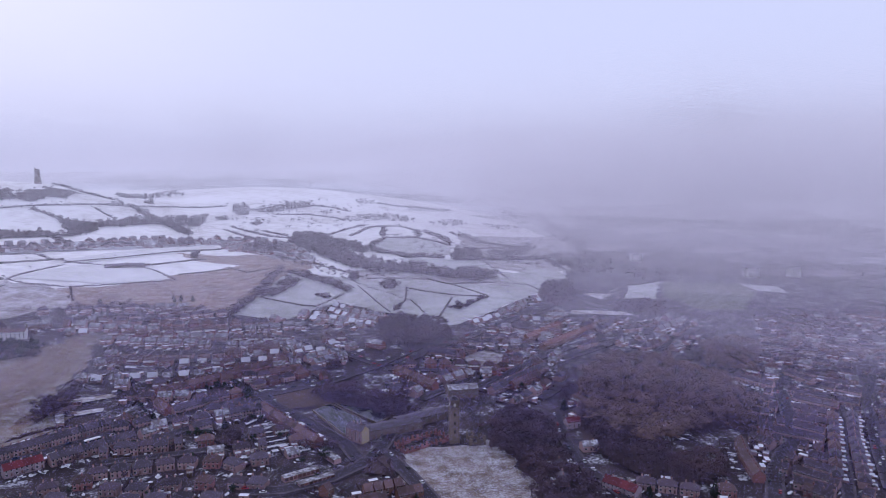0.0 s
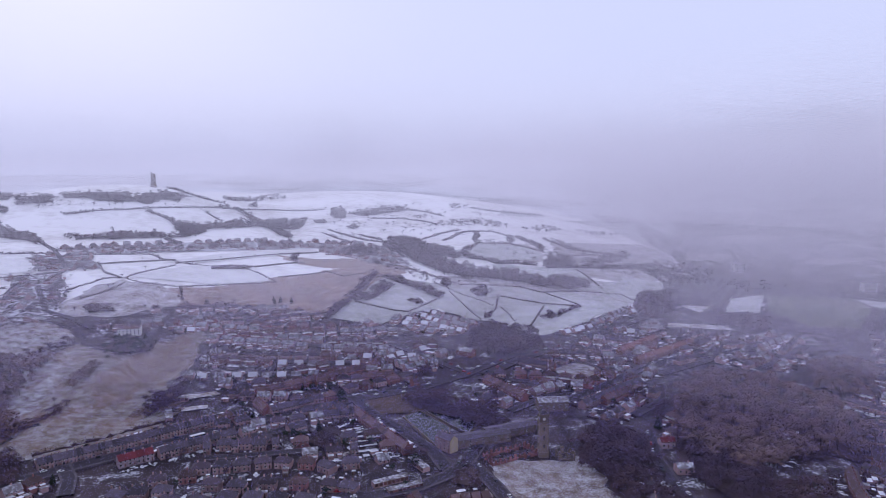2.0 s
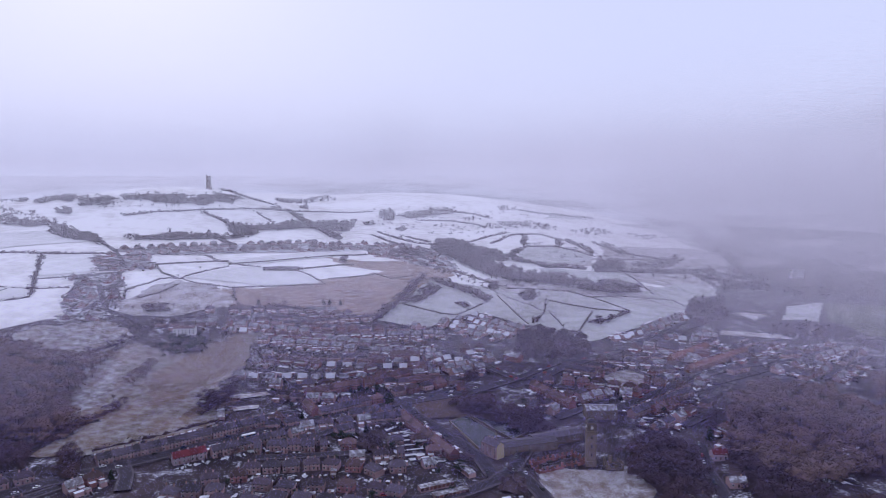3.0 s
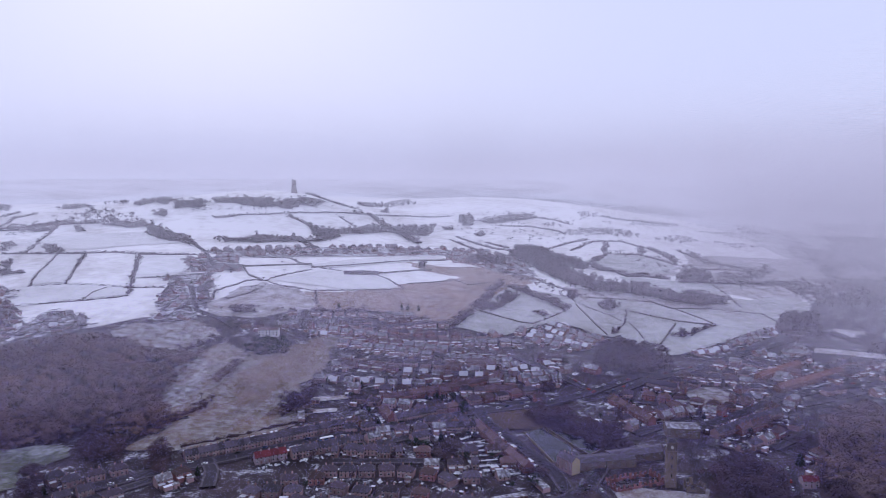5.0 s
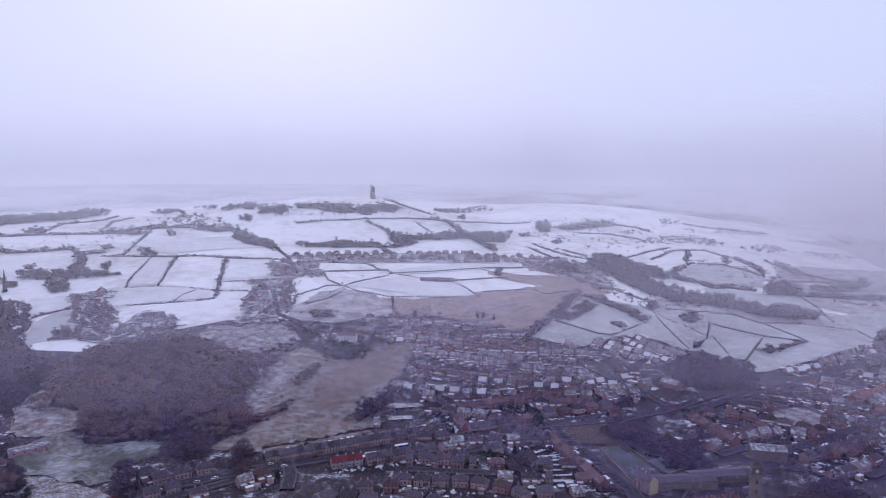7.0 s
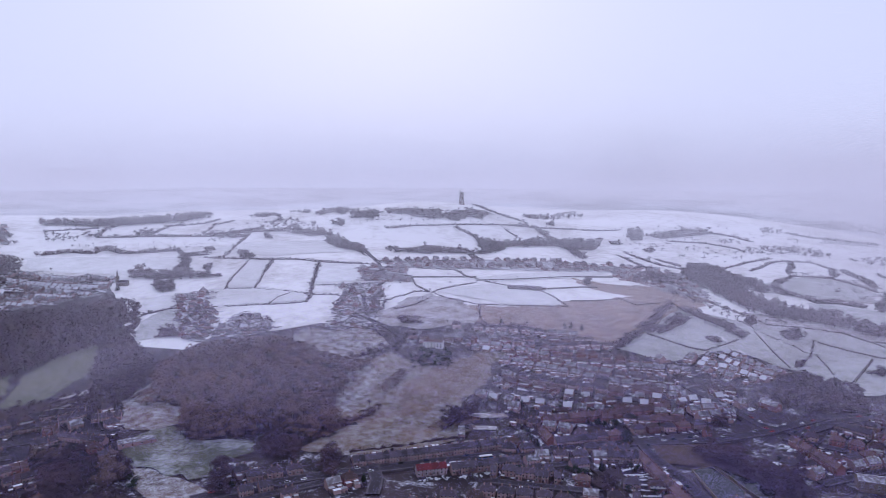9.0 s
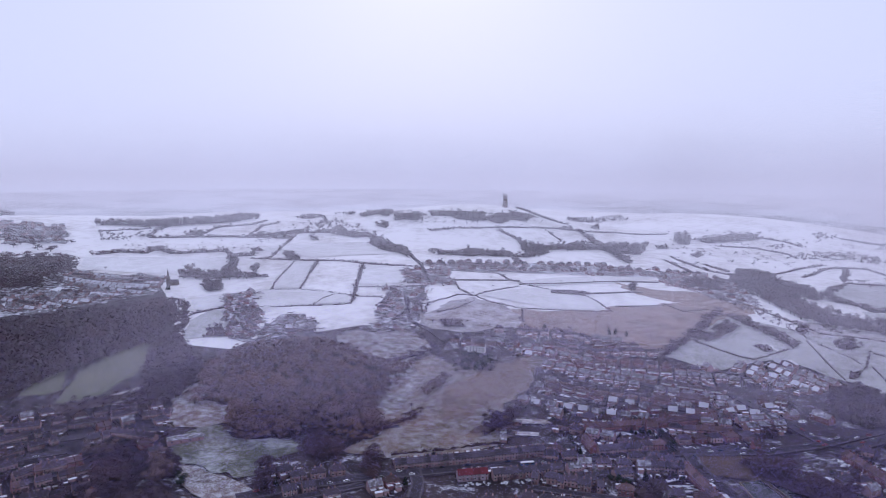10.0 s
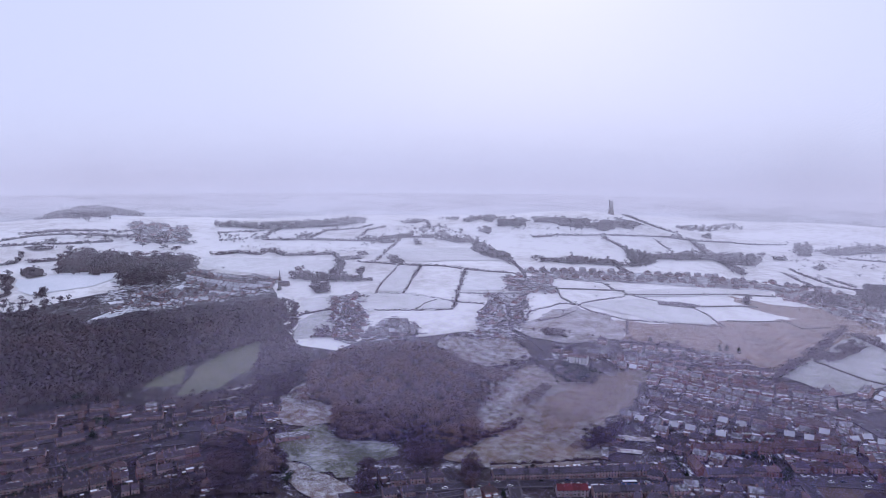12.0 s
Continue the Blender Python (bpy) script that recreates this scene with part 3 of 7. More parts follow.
road([(-378, 300), (-357, 335), (-332, 368), (-275, 430), (-217, 492), (-155, 549), (-112, 592)], 9)
road([(-146, 555), (-98, 589), (-65, 628), (-26, 688), (23, 724), (72, 790), (168, 922)], 8)
road([(-145, 553), (-131, 531), (-99, 499), (-68, 463), (-55, 437)], 8)
road([(-149, 713), (-109, 680), (-62, 637)], 7)
road([(-118, 394), (-96, 396), (-71, 410), (-53, 430), (-43, 452), (-38, 480)], 8)
road([(-43, 452), (-23, 419), (-9, 389), (1, 365)], 8)
road([(86, 518), (84, 471), (89, 431), (102, 396), (112, 374)], 6)
road([(187, 377), (207, 420), (226, 449), (240, 463), (262, 515), (286, 580), (327, 645)], 8)
road([(314, 540), (268, 454), (230, 377)], 5)
road([(420, 667), (337, 540), (292, 454), (265, 397)], 5)
road([(21, 567), (61, 615), (96, 666), (151, 720), (228, 762)], 8)
road([(-44, 632), (-14, 683), (27, 728), (75, 799), (150, 919)], 8)
road([(-604, 213), (-599, 248), (-581, 274), (-554, 314), (-522, 345)], 8)
road([(-584, 145), (-580, 183), (-576, 224), (-548, 273)], 6)
road([(-808, 1054), (-730, 984), (-618, 855)], 4)
road([(-596, 770), (-529, 693), (-492, 684), (-459, 667)], 4)
road([(-279, 370), (-290, 390), (-307, 407)], 7)


# ---- trees, woods, hedges and walls ----
def tapered(p, q, r0, r1, sides=5):
    p, q = np.array(p, float), np.array(q, float)
    d = q - p
    u = np.cross(d, (0.3, 0.5, 0.8))
    u /= np.linalg.norm(u)
    w = np.cross(d, u)
    w /= np.linalg.norm(w)
    a = np.arange(sides) * 2 * np.pi / sides
    ring = np.outer(np.cos(a), u) + np.outer(np.sin(a), w)
    v = np.vstack([p + r0 * ring, q + r1 * ring])
    i = np.arange(sides)
    j = (i + 1) % sides
    return v, np.vstack([np.column_stack([i, j, j + sides]), np.column_stack([i, j + sides, i + sides])])


def joined(pieces):
    """Several (vertices, triangles) as one."""
    v, f, at = [], [], 0
    for pv, pf in pieces:
        v.append(pv)
        f.append(np.asarray(pf) + at)
        at += len(pv)
    return np.vstack(v), np.vstack(f)


def sprays(base, way, long, wide, rng):
    """A thin triangle at each base, pointing along way."""
    n = len(base)
    side = np.cross(way, rng.normal(size=(n, 3)))
    side /= np.linalg.norm(side, axis=1, keepdims=True) + 1e-9
    v = np.stack([base - side * wide[:, None] / 2, base + side * wide[:, None] / 2, base + way * long[:, None]], 1).reshape(-1, 3)
    return v, np.arange(3 * n).reshape(n, 3)


def shaded(shape, centres, lift):
    """Twigs with normals that point away from the middle of their clump, each face turned the same way."""
    v, f = shape
    n = v - np.repeat(centres, 3, axis=0)
    n[:, 2] += lift
    n /= np.linalg.norm(n, axis=1, keepdims=True) + 1e-9
    g = np.cross(v[f[:, 1]] - v[f[:, 0]], v[f[:, 2]] - v[f[:, 0]])
    away = np.einsum("ij,ij->i", g, n[f[:, 0]] + n[f[:, 2]]) < 0
    f[away] = f[away][:, ::-1]
    return v, f, n


def clumped(rng, middles, sizes, count, long, wide):
    """Short twigs laid round several clumps, so that the crown billows and its edge is ragged."""
    pick = rng.integers(0, len(middles), count)
    out = rng.normal(size=(count, 3))
    out[:, 2] = np.abs(out[:, 2]) * 1.1 - 0.3
    out /= np.linalg.norm(out, axis=1, keepdims=True)
    base = middles[pick] + out * (sizes[pick] * rng.uniform(0.72, 1.06, count))[:, None]
    aim = np.cross(out, rng.normal(size=(count, 3)))
    aim /= np.linalg.norm(aim, axis=1, keepdims=True) + 1e-9
    aim = aim + out * rng.uniform(-0.1, 0.75, count)[:, None]
    aim /= np.linalg.norm(aim, axis=1, keepdims=True)
    long, wide = long * rng.uniform(0.7, 1.3, count), wide * rng.uniform(0.7, 1.3, count)
    side = np.cross(aim, out)
    side /= np.linalg.norm(side, axis=1, keepdims=True) + 1e-9
    foot = base - aim * long[:, None] * 0.45
    v = np.stack([foot - side * wide[:, None] / 2, foot + side * wide[:, None] / 2, base + aim * long[:, None] * 0.55], 1).reshape(-1, 3)
    whole = middles.mean(axis=0)
    return shaded((v, np.arange(3 * count).reshape(count, 3)), 0.6 * middles[pick] + 0.4 * whole, 0.2)


def stemmed(stems):
    """Wood with normals that point away from the trunk's line."""
    v, f = joined(stems)
    n = v * (1, 1, 0) + (1e-4, 0, 0)
    return v, f, n / np.linalg.norm(n, axis=1, keepdims=True)


def bare_tree(seed, twigs, limbs=7, fine=2):
    """A leafless tree 1 high: wood and twigs."""
    rng = np.random.default_rng(seed)
    lean = rng.normal(0, 0.03, 2)
    fork = np.array([lean[0], lean[1], 0.33])
    stems, tips = [tapered((0, 0, -0.04), fork, 0.022, 0.016)], []
    for k in range(limbs):
        a = k * 2.4 + rng.uniform(0, 0.8)
        tip = fork + np.array([math.cos(a), math.sin(a), 0]) * rng.uniform(0.12, 0.3) + (0, 0, rng.uniform(0.25, 0.52))
        stems.append(tapered(fork, tip, 0.012, 0.004, 3))
        tips.append(tip)
        for _ in range(fine):
            b = fork + (tip - fork) * rng.uniform(0.4, 0.8)
            e = b + np.array([rng.normal(0, 0.11), rng.normal(0, 0.11), rng.uniform(0.05, 0.2)])
            stems.append(tapered(b, e, 0.006, 0.002, 3))
            tips.append(e)
    tips = np.array(tips)
    return stemmed(stems), clumped(rng, tips, np.full(len(tips), 0.075), twigs, 0.07, 0.022)


def fir_tree(seed, sprigs):
    rng = np.random.default_rng(seed)
    h = 1 - np.sqrt(rng.uniform(0.01, 0.98, sprigs))
    a = rng.uniform(0, 2 * np.pi, sprigs)
    r = (1 - h) * 0.2 * rng.uniform(0.35, 1.0, sprigs) * (1 + 0.2 * np.sin(a * 3 + seed))
    base = np.column_stack([np.cos(a) * r, np.sin(a) * r, 0.06 + h * 0.9])
    way = np.column_stack([np.cos(a), np.sin(a), rng.uniform(-0.5, 0.3, sprigs)])
    way /= np.linalg.norm(way, axis=1, keepdims=True)
    needles = sprays(base, way, 0.05 + (1 - h) * 0.06, 0.05 + (1 - h) * 0.05, rng)
    return stemmed([tapered((0, 0, -0.04), (0, 0, 0.95), 0.02, 0.003)]), shaded(needles, base * (0, 0, 1), 0.03)


def leafy_tree(seed, leaves, clumps=6):
    """A tree or bush that is dense down to the ground."""
    rng = np.random.default_rng(seed)
    turn = np.arange(clumps) * 2.4 + rng.uniform(0, 0.7, clumps)
    out = np.sqrt(rng.uniform(0.05, 1.0, clumps)) * 0.22
    middles = np.column_stack([np.cos(turn) * out, np.sin(turn) * out, rng.uniform(0.32, 0.72, clumps)])
    big = 1.0 if leaves > 200 else 1.65
    return stemmed([tapered((0, 0, -0.04), (0, 0, 0.5), 0.03, 0.015)]), clumped(rng, middles, rng.uniform(0.16, 0.25, clumps), leaves, 0.09 * big, 0.07 * big)


def domed_tree(seed, twigs, bold, limbs):
    """A leafless tree whose fine twigs make a soft, lumpy dome."""
    rng = np.random.default_rng(seed)
    clumps = 8
    turn = np.arange(clumps) * 2.4 + rng.uniform(0, 0.7, clumps)
    out = np.sqrt((np.arange(clumps) + 0.3) / clumps) * 0.27
    middles = np.column_stack([np.cos(turn) * out, np.sin(turn) * out, 0.76 - 1.9 * out * out + rng.uniform(-0.09, 0.05, clumps)])
    middles[-3:, 2] -= 0.12
    stems = [tapered((0, 0, -0.04), (0, 0, 0.4), 0.022, 0.014, 4)]
    for k in range(limbs):
        stems.append(tapered((0, 0, 0.36), middles[k], 0.012, 0.004, 3))
    return stemmed(stems), clumped(rng, middles, rng.uniform(0.13, 0.2, clumps), twigs, 0.085 * bold, 0.05 * bold)


WOOD_TREES = [domed_tree(s, 310, 0.92, 3) for s in range(6)]
FAR_TREES = [leafy_tree(20 + s, 74, 6) for s in range(6)]
LONE_TREES = [bare_tree(40 + s, 900) for s in range(3)]
FIR_SHAPES = [fir_tree(s, 420) for s in range(2)]
LEAFY_SHAPES = [leafy_tree(s, 420) for s in range(3)]
BUSHES = [leafy_tree(60 + s, 36, 4) for s in range(4)]


def planted(shape, x, y, z, size, turn, spread=1.0):
    c, s = math.cos(turn), math.sin(turn)
    r = np.array([[c, -s, 0], [s, c, 0], [0, 0, 1.0]])
    m = np.array([[c * spread, -s * spread, 0], [s * spread, c * spread, 0], [0, 0, 1.0]]) * size
    return [(v @ m.T + (x, y, z), f, n @ r.T) for v, f, n in shape]


def grove(name, places, shapes, twig_material, label, category, rng):
    """Many trees as one object of stuff; places: x, y, height, spread."""
    trunks, crowns = [], []
    for x, y, size, spread in places:
        kinds = FAR_TREES if shapes is WOOD_TREES and math.hypot(x, y) > 780 else shapes
        a, b = planted(kinds[rng.integers(len(kinds))], x, y, height(x, y) + 0.4, size, rng.uniform(0, 6.3), spread)
        trunks.append(a)
        crowns.append(b)
    if not trunks:
        return
    tv, tf = joined([p[:2] for p in trunks])
    cv, cf = joined([p[:2] for p in crowns])
    normals = np.vstack([p[2] for p in trunks] + [p[2] for p in crowns])
    slots = np.r_[np.zeros(len(tf), int), np.ones(len(cf), int)]
    me = big_mesh(name, np.vstack([tv, cv]), np.vstack([tf, cf + len(tv)]), [BARK, twig_material], slots, normals=normals)
    tagged(new(name, me), label, category, kind="stuff")


WOODS = []


def wood(poly, gap, tall, twig_material):
    rng = np.random.default_rng(len(WOODS))
    WOODS.append(poly)
    if tall > 7:
        mx, my = sum(p[0] for p in poly) / len(poly), sum(p[1] for p in poly) / len(poly)
        field("woodland_floor", [(mx + (x - mx) * 0.95, my + (y - my) * 0.95) for x, y in poly], LEAF_LITTER, "dark leaf litter under bare trees")
    xs, ys = [p[0] for p in poly], [p[1] for p in poly]
    gx, gy = np.meshgrid(np.arange(min(xs), max(xs), gap), np.arange(min(ys), max(ys), gap))
    gx, gy = (g.ravel() + rng.uniform(-0.5, 0.5, g.size) * gap for g in (gx, gy))
    keep = inside(poly, gx, gy)
    places = [(x, y, tall * rng.uniform(0.7, 1.2), rng.uniform(1.1, 1.5) * min(1.6, max(1.0, gap / tall * 1.2))) for x, y in zip(gx[keep], gy[keep])]
    if tall > 7:
        for x, y, _ in resampled(poly + poly[:1], max(4, gap * 0.6)):
            places.append((x + rng.normal(0, 2.5), y + rng.normal(0, 2.5), tall * rng.uniform(0.3, 0.75), rng.uniform(1.1, 1.7)))
    green = twig_material is EVERGREEN
    grove("woodland" if tall > 7 else "scrub", places, LEAFY_SHAPES if green else WOOD_TREES, twig_material,
          "dark evergreen clump" if green else "leafless winter woodland in brown and grey", "woodland", rng)


def thicket(points, width, tall, rng):
    """The dense undergrowth of a belt: an uneven, lumpy bank of thorn."""
    line = resampled(points, 4)
    across = max(3, int(width / 3)) + 1
    v, f = [], []
    for k, (x, y, a) in enumerate(line):
        end = min(1.0, 0.35 + 0.5 * min(k, len(line) - 1 - k))
        wide = width * end * max(0.12, 0.7 + 0.9 * noise.noise(Vector((x * 0.025, y * 0.025, 7.0))))
        for j in range(across):
            s = j / (across - 1) * 2 - 1
            o = s * wide / 2 + rng.normal(0, 0.4)
            px, py = x - o * math.sin(a) + rng.normal(0, 0.8), y + o * math.cos(a) + rng.normal(0, 0.8)
            up = -0.5 if j in (0, across - 1) else tall * end * (1 - 0.5 * s * s) * rng.uniform(0.45, 1.25)
            v.append((px, py, height(px, py) + 0.5 + up))
        if k:
            b = across * (k - 1)
            f.extend((b + j, b + across + j, b + across + j + 1, b + j + 1) for j in range(across - 1))
    q = np.array(f)
    vv, ff = np.array(v), np.vstack([q[:, :3], q[:, [0, 2, 3]]])
    n = len(line) * across * 2
    base = vv[rng.integers(0, len(vv), n)] + rng.normal(0, 0.8, (n, 3))
    way = rng.normal(0, 0.6, (n, 3)) + (0, 0, 0.7)
    way /= np.linalg.norm(way, axis=1, keepdims=True)
    vv, ff = joined([(vv, ff), sprays(base, way, rng.uniform(0.8, 2.0, n), rng.uniform(0.4, 0.9, n), rng)])
    tagged(new("thicket", big_mesh("thicket", vv, ff, [GREYWOOD])), "dense leafless thorn thicket", "thicket", kind="stuff")


def copse(poly, gap, tall, twigs=None):
    """A clump of trees with a loose edge on the snowy hill."""
    rng = np.random.default_rng(abs(poly[0][0] + 3 * poly[0][1]))
    xs, ys = [p[0] for p in poly], [p[1] for p in poly]
    if gap < 15:
        mx, my = sum(xs) / len(xs), sum(ys) / len(ys)
        field("copse_floor", [(mx + (x - mx) * 0.9, my + (y - my) * 0.9) for x, y in poly], LEAF_LITTER, "dark leaf litter and thorn under bare trees")
    gap, tall = gap * 0.78, tall * 1.4
    gx, gy = np.meshgrid(np.arange(min(xs), max(xs) + gap, gap), np.arange(min(ys), max(ys) + gap, gap))
    gx, gy = (g.ravel() + rng.normal(0, 0.4, g.size) * gap for g in (gx, gy))
    keep = inside(poly, gx, gy) & (rng.uniform(0, 1, gx.size) < 0.92)
    grove("copse", [(x, y, tall * rng.uniform(0.45, 1.25), rng.uniform(0.95, 1.45) * max(1.0, 0.8 * gap / tall)) for x, y in zip(gx[keep], gy[keep])], WOOD_TREES, twigs or GREYWOOD,
          "clump of bare trees and thorn", "trees", rng)


HEDGE_BUSHES = []


def hedge(points, width, tall):
    """A wide line is a belt of trees and thorn, a narrow one a hedge, a very narrow one a drystone wall."""
    rng = np.random.default_rng(abs(points[0][0] * 7 + points[0][1]))
    if width >= 7:
        places = []
        tall *= 1.25
        for x, y, a in resampled(points, 6):
            for _ in range(max(2, int(width / 5))):
                o, u = rng.normal(0, width * 0.34), rng.uniform(-6, 6)
                places.append((x + u * math.cos(a) - o * math.sin(a), y + u * math.sin(a) + o * math.cos(a), tall * rng.uniform(0.55, 1.35), rng.uniform(1.3, 2.1)))
        grove("tree_belt", places, WOOD_TREES, GREYWOOD, "belt of bare trees and thorn between snowy fields", "trees", rng)
        thicket(points, width * 0.55, tall * 0.45, rng)
        return
    solid = width <= 2.4
    for x, y, _ in resampled(points, 9):
        if rng.uniform() < 0.28 + 0.5 * noise.noise(Vector((x * 0.015, y * 0.015, 9.0))):
            HEDGE_BUSHES.append((x + rng.normal(0, 1), y + rng.normal(0, 1), rng.uniform(1.5, 4.5), rng.uniform(0.8, 1.6)))
    v, f = [], []
    line = resampled(points, 3)
    for k, (x, y, a) in enumerate(line):
        wob = 0 if solid else rng.normal(0, 0.8)
        top = tall * (rng.uniform(0.9, 1.05) if solid else rng.uniform(0.05, 0.7))
        for o, z in ((-0.5, -0.5), (-0.36, top), (0.36, top * 0.97), (0.5, -0.5)):
            q = o * width * (1.0 if solid else rng.uniform(0.2, 0.8)) + wob
            px, py = x - q * math.sin(a), y + q * math.cos(a)
            v.append((px, py, height(px, py) + 0.5 + z))
        if k:
            b = 4 * (k - 1)
            f.extend([(b + i, b + 4 + i, b + 5 + i, b + 1 + i) for i in range(3)])
    if solid:
        f.extend([(0, 1, 2, 3), (4 * len(line) - 1, 4 * len(line) - 2, 4 * len(line) - 3, 4 * len(line) - 4)])
        ob = new("drystone_wall", mesh_from("drystone_wall", v, f, [DRYSTONE]))
        tagged(ob, "low dark drystone wall between fields", "field wall", "field walls")
        return
    tri = [(q[0], q[1], q[2]) for q in f] + [(q[0], q[2], q[3]) for q in f]
    n = max(8, len(line) * 10)
    pick = rng.integers(0, len(line), n)
    base = np.array([(line[k][0], line[k][1], 0) for k in pick]) + rng.normal(0, 1, (n, 3)) * (width * 0.3, width * 0.3, 0)
    base[:, 2] = land(base[:, 0], base[:, 1]) + 0.5 + rng.uniform(0.2, 0.9, n) * tall
    way = rng.normal(0, 0.5, (n, 3)) + (0, 0, 0.6)
    way /= np.linalg.norm(way, axis=1, keepdims=True)
    vv, ff = joined([(np.array(v), np.array(tri)), sprays(base, way, rng.uniform(0.5, 1.3, n) * max(0.8, tall * 0.35), rng.uniform(0.25, 0.6, n), rng)])
    tagged(new("hedgerow", big_mesh("hedgerow", vv, ff, [HEDGE])), "leafless thorn hedge along a field edge", "hedge", kind="stuff")


def scattered(poly, count, tall):
    """Gorse and thorn dotted over a rough slope."""
    rng = np.random.default_rng(abs(poly[0][0]))
    xs, ys = [p[0] for p in poly], [p[1] for p in poly]
    places = []
    while len(places) < count:
        x, y = rng.uniform(min(xs), max(xs)), rng.uniform(min(ys), max(ys))
        if inside(poly, x, y) and noise.noise(Vector((x * 0.012, y * 0.012, 5.0))) > rng.uniform(-0.5, 0.35):
            places.append((x, y, tall * rng.uniform(0.4, 1.5), rng.uniform(1.2, 2.6)))
    grove("hill_scrub", places, BUSHES, GREYWOOD, "gorse and thorn dotted over the snowy slope", "scrub", rng)


def thorn_patch(poly, gap, tall):
    """A dark patch of close-grown thorn with a loose edge."""
    rng = np.random.default_rng(abs(poly[0][0] + 3 * poly[0][1]))
    xs, ys = [p[0] for p in poly], [p[1] for p in poly]
    gx, gy = np.meshgrid(np.arange(min(xs), max(xs) + gap, gap), np.arange(min(ys), max(ys) + gap, gap))
    gx, gy = (g.ravel() + rng.normal(0, 0.6, g.size) * gap for g in (gx, gy))
    keep = inside(poly, gx, gy) & (rng.uniform(0, 1, gx.size) < 0.85)
    grove("thorn_patch", [(x, y, tall * rng.uniform(0.5, 1.4), rng.uniform(1.2, 2.0) * max(1.0, gap / tall)) for x, y in zip(gx[keep], gy[keep])], BUSHES, GREYWOOD,
          "close-grown leafless thorn on the snowy slope", "scrub", rng)


wood([(-552, 395), (-621, 464), (-626, 514), (-600, 562), (-560, 578), (-488, 565), (-447, 563), (-444, 586), (-429, 524), (-414, 482), (-378, 451), (-379, 422), (-426, 419), (-421, 395), (-451, 364), (-487, 380), (-514, 409), (-541, 404)], 9, 14, RUSSET)
wood([(-383, 420), (-386, 449), (-374, 473), (-371, 485), (-365, 453), (-368, 427)], 6, 4, RUSSET)
wood([(-1117, 288), (-1049, 339), (-988, 361), (-985, 429), (-961, 484), (-923, 554), (-896, 610), (-850, 595), (-810, 553), (-757, 479), (-753, 413), (-736, 350), (-713, 288), (-687, 264), (-726, 231), (-737, 186)], 12, 15, GREYWOOD)
wood([(-746, 478), (-755, 513), (-648, 471), (-574, 400), (-572, 382), (-576, 350), (-592, 336), (-634, 392)], 11, 9, GREYWOOD)
wood([(129, 615), (157, 657), (217, 649), (237, 603), (248, 539), (223, 491), (199, 504), (165, 477), (141, 462), (108, 489), (113, 556)], 8.5, 13, RUSSET)
wood([(108, 490), (142, 465), (148, 438), (174, 438), (179, 413), (150, 399), (122, 421), (104, 451)], 7.5, 11, GREYWOOD)
wood([(38, 492), (61, 511), (82, 495), (78, 439), (88, 405), (92, 375), (66, 363), (56, 375), (53, 421), (43, 446), (33, 455)], 8, 11, GREYWOOD)
wood([(-68, 706), (-68, 771), (-47, 800), (2, 772), (8, 721), (-28, 691)], 7, 10, GREYWOOD)
wood([(-1283, 418), (-1382, 456), (-1420, 488), (-1350, 538), (-1267, 642), (-1232, 645), (-1169, 607), (-1173, 562), (-1124, 528), (-1158, 474), (-1237, 497), (-1258, 454)], 14, 12, GREYWOOD)
wood([(128, 921), (147, 1001), (190, 1037), (172, 914), (139, 875)], 9, 12, GREYWOOD)
wood([(214, 857), (234, 909), (287, 913), (273, 845)], 10, 10, GREYWOOD)
wood([(-104, 556), (-79, 580), (-62, 556), (-64, 528), (-80, 535)], 9, 9, GREYWOOD)
wood([(-65, 536), (-40, 506), (-26, 518), (-37, 549), (-61, 562)], 7, 8, GREYWOOD)
wood([(-36, 504), (-22, 525), (-17, 510), (-29, 491)], 6, 7, GREYWOOD)
wood([(-304, 522), (-293, 539), (-272, 503), (-286, 497)], 7, 6, RUSSET)
wood([(-416, 625), (-414, 650), (-382, 650), (-372, 628), (-399, 606)], 8, 8, EVERGREEN)
wood([(-403, 391), (-404, 408), (-383, 417), (-361, 381), (-383, 374)], 7, 6, GREYWOOD)
wood([(-402, 542), (-405, 589), (-394, 580), (-384, 528)], 3.6, 4, RUSSET)
wood([(-310, 487), (-309, 507), (-301, 510), (-301, 485)], 2.6, 2, RUSSET)
wood([(269, 720), (316, 747), (326, 702), (281, 624), (251, 640)], 10, 9, RUSSET)
wood([(-2570, 860), (-2545, 998), (-2595, 1148), (-2720, 1198), (-2845, 1135), (-2870, 960), (-2782, 848), (-2670, 810)], 18, 12, GREYWOOD)
wood([(-522, 280), (-515, 302), (-485, 299), (-445, 269), (-444, 246), (-478, 251)], 8, 7, GREYWOOD)
wood([(-507, 217), (-489, 243), (-447, 228), (-468, 200)], 9, 6, GREYWOOD)
wood([(-427, 286), (-448, 303), (-436, 303), (-418, 288)], 6, 7, EVERGREEN)
wood([(-384, 326), (-381, 339), (-355, 318), (-361, 307)], 7, 7, GREYWOOD)
wood([(-688, 173), (-674, 196), (-652, 193), (-667, 167)], 9, 6, GREYWOOD)
wood([(-674, 214), (-649, 244), (-631, 242), (-652, 211)], 9, 6, GREYWOOD)
wood([(-298, 516), (-302, 533), (-290, 532), (-282, 506)], 6, 6, GREYWOOD)
wood([(-182, 479), (-167, 484), (-159, 470), (-172, 462)], 8, 6, EVERGREEN)
wood([(-153, 467), (-142, 477), (-131, 458), (-141, 449)], 8, 6, GREYWOOD)
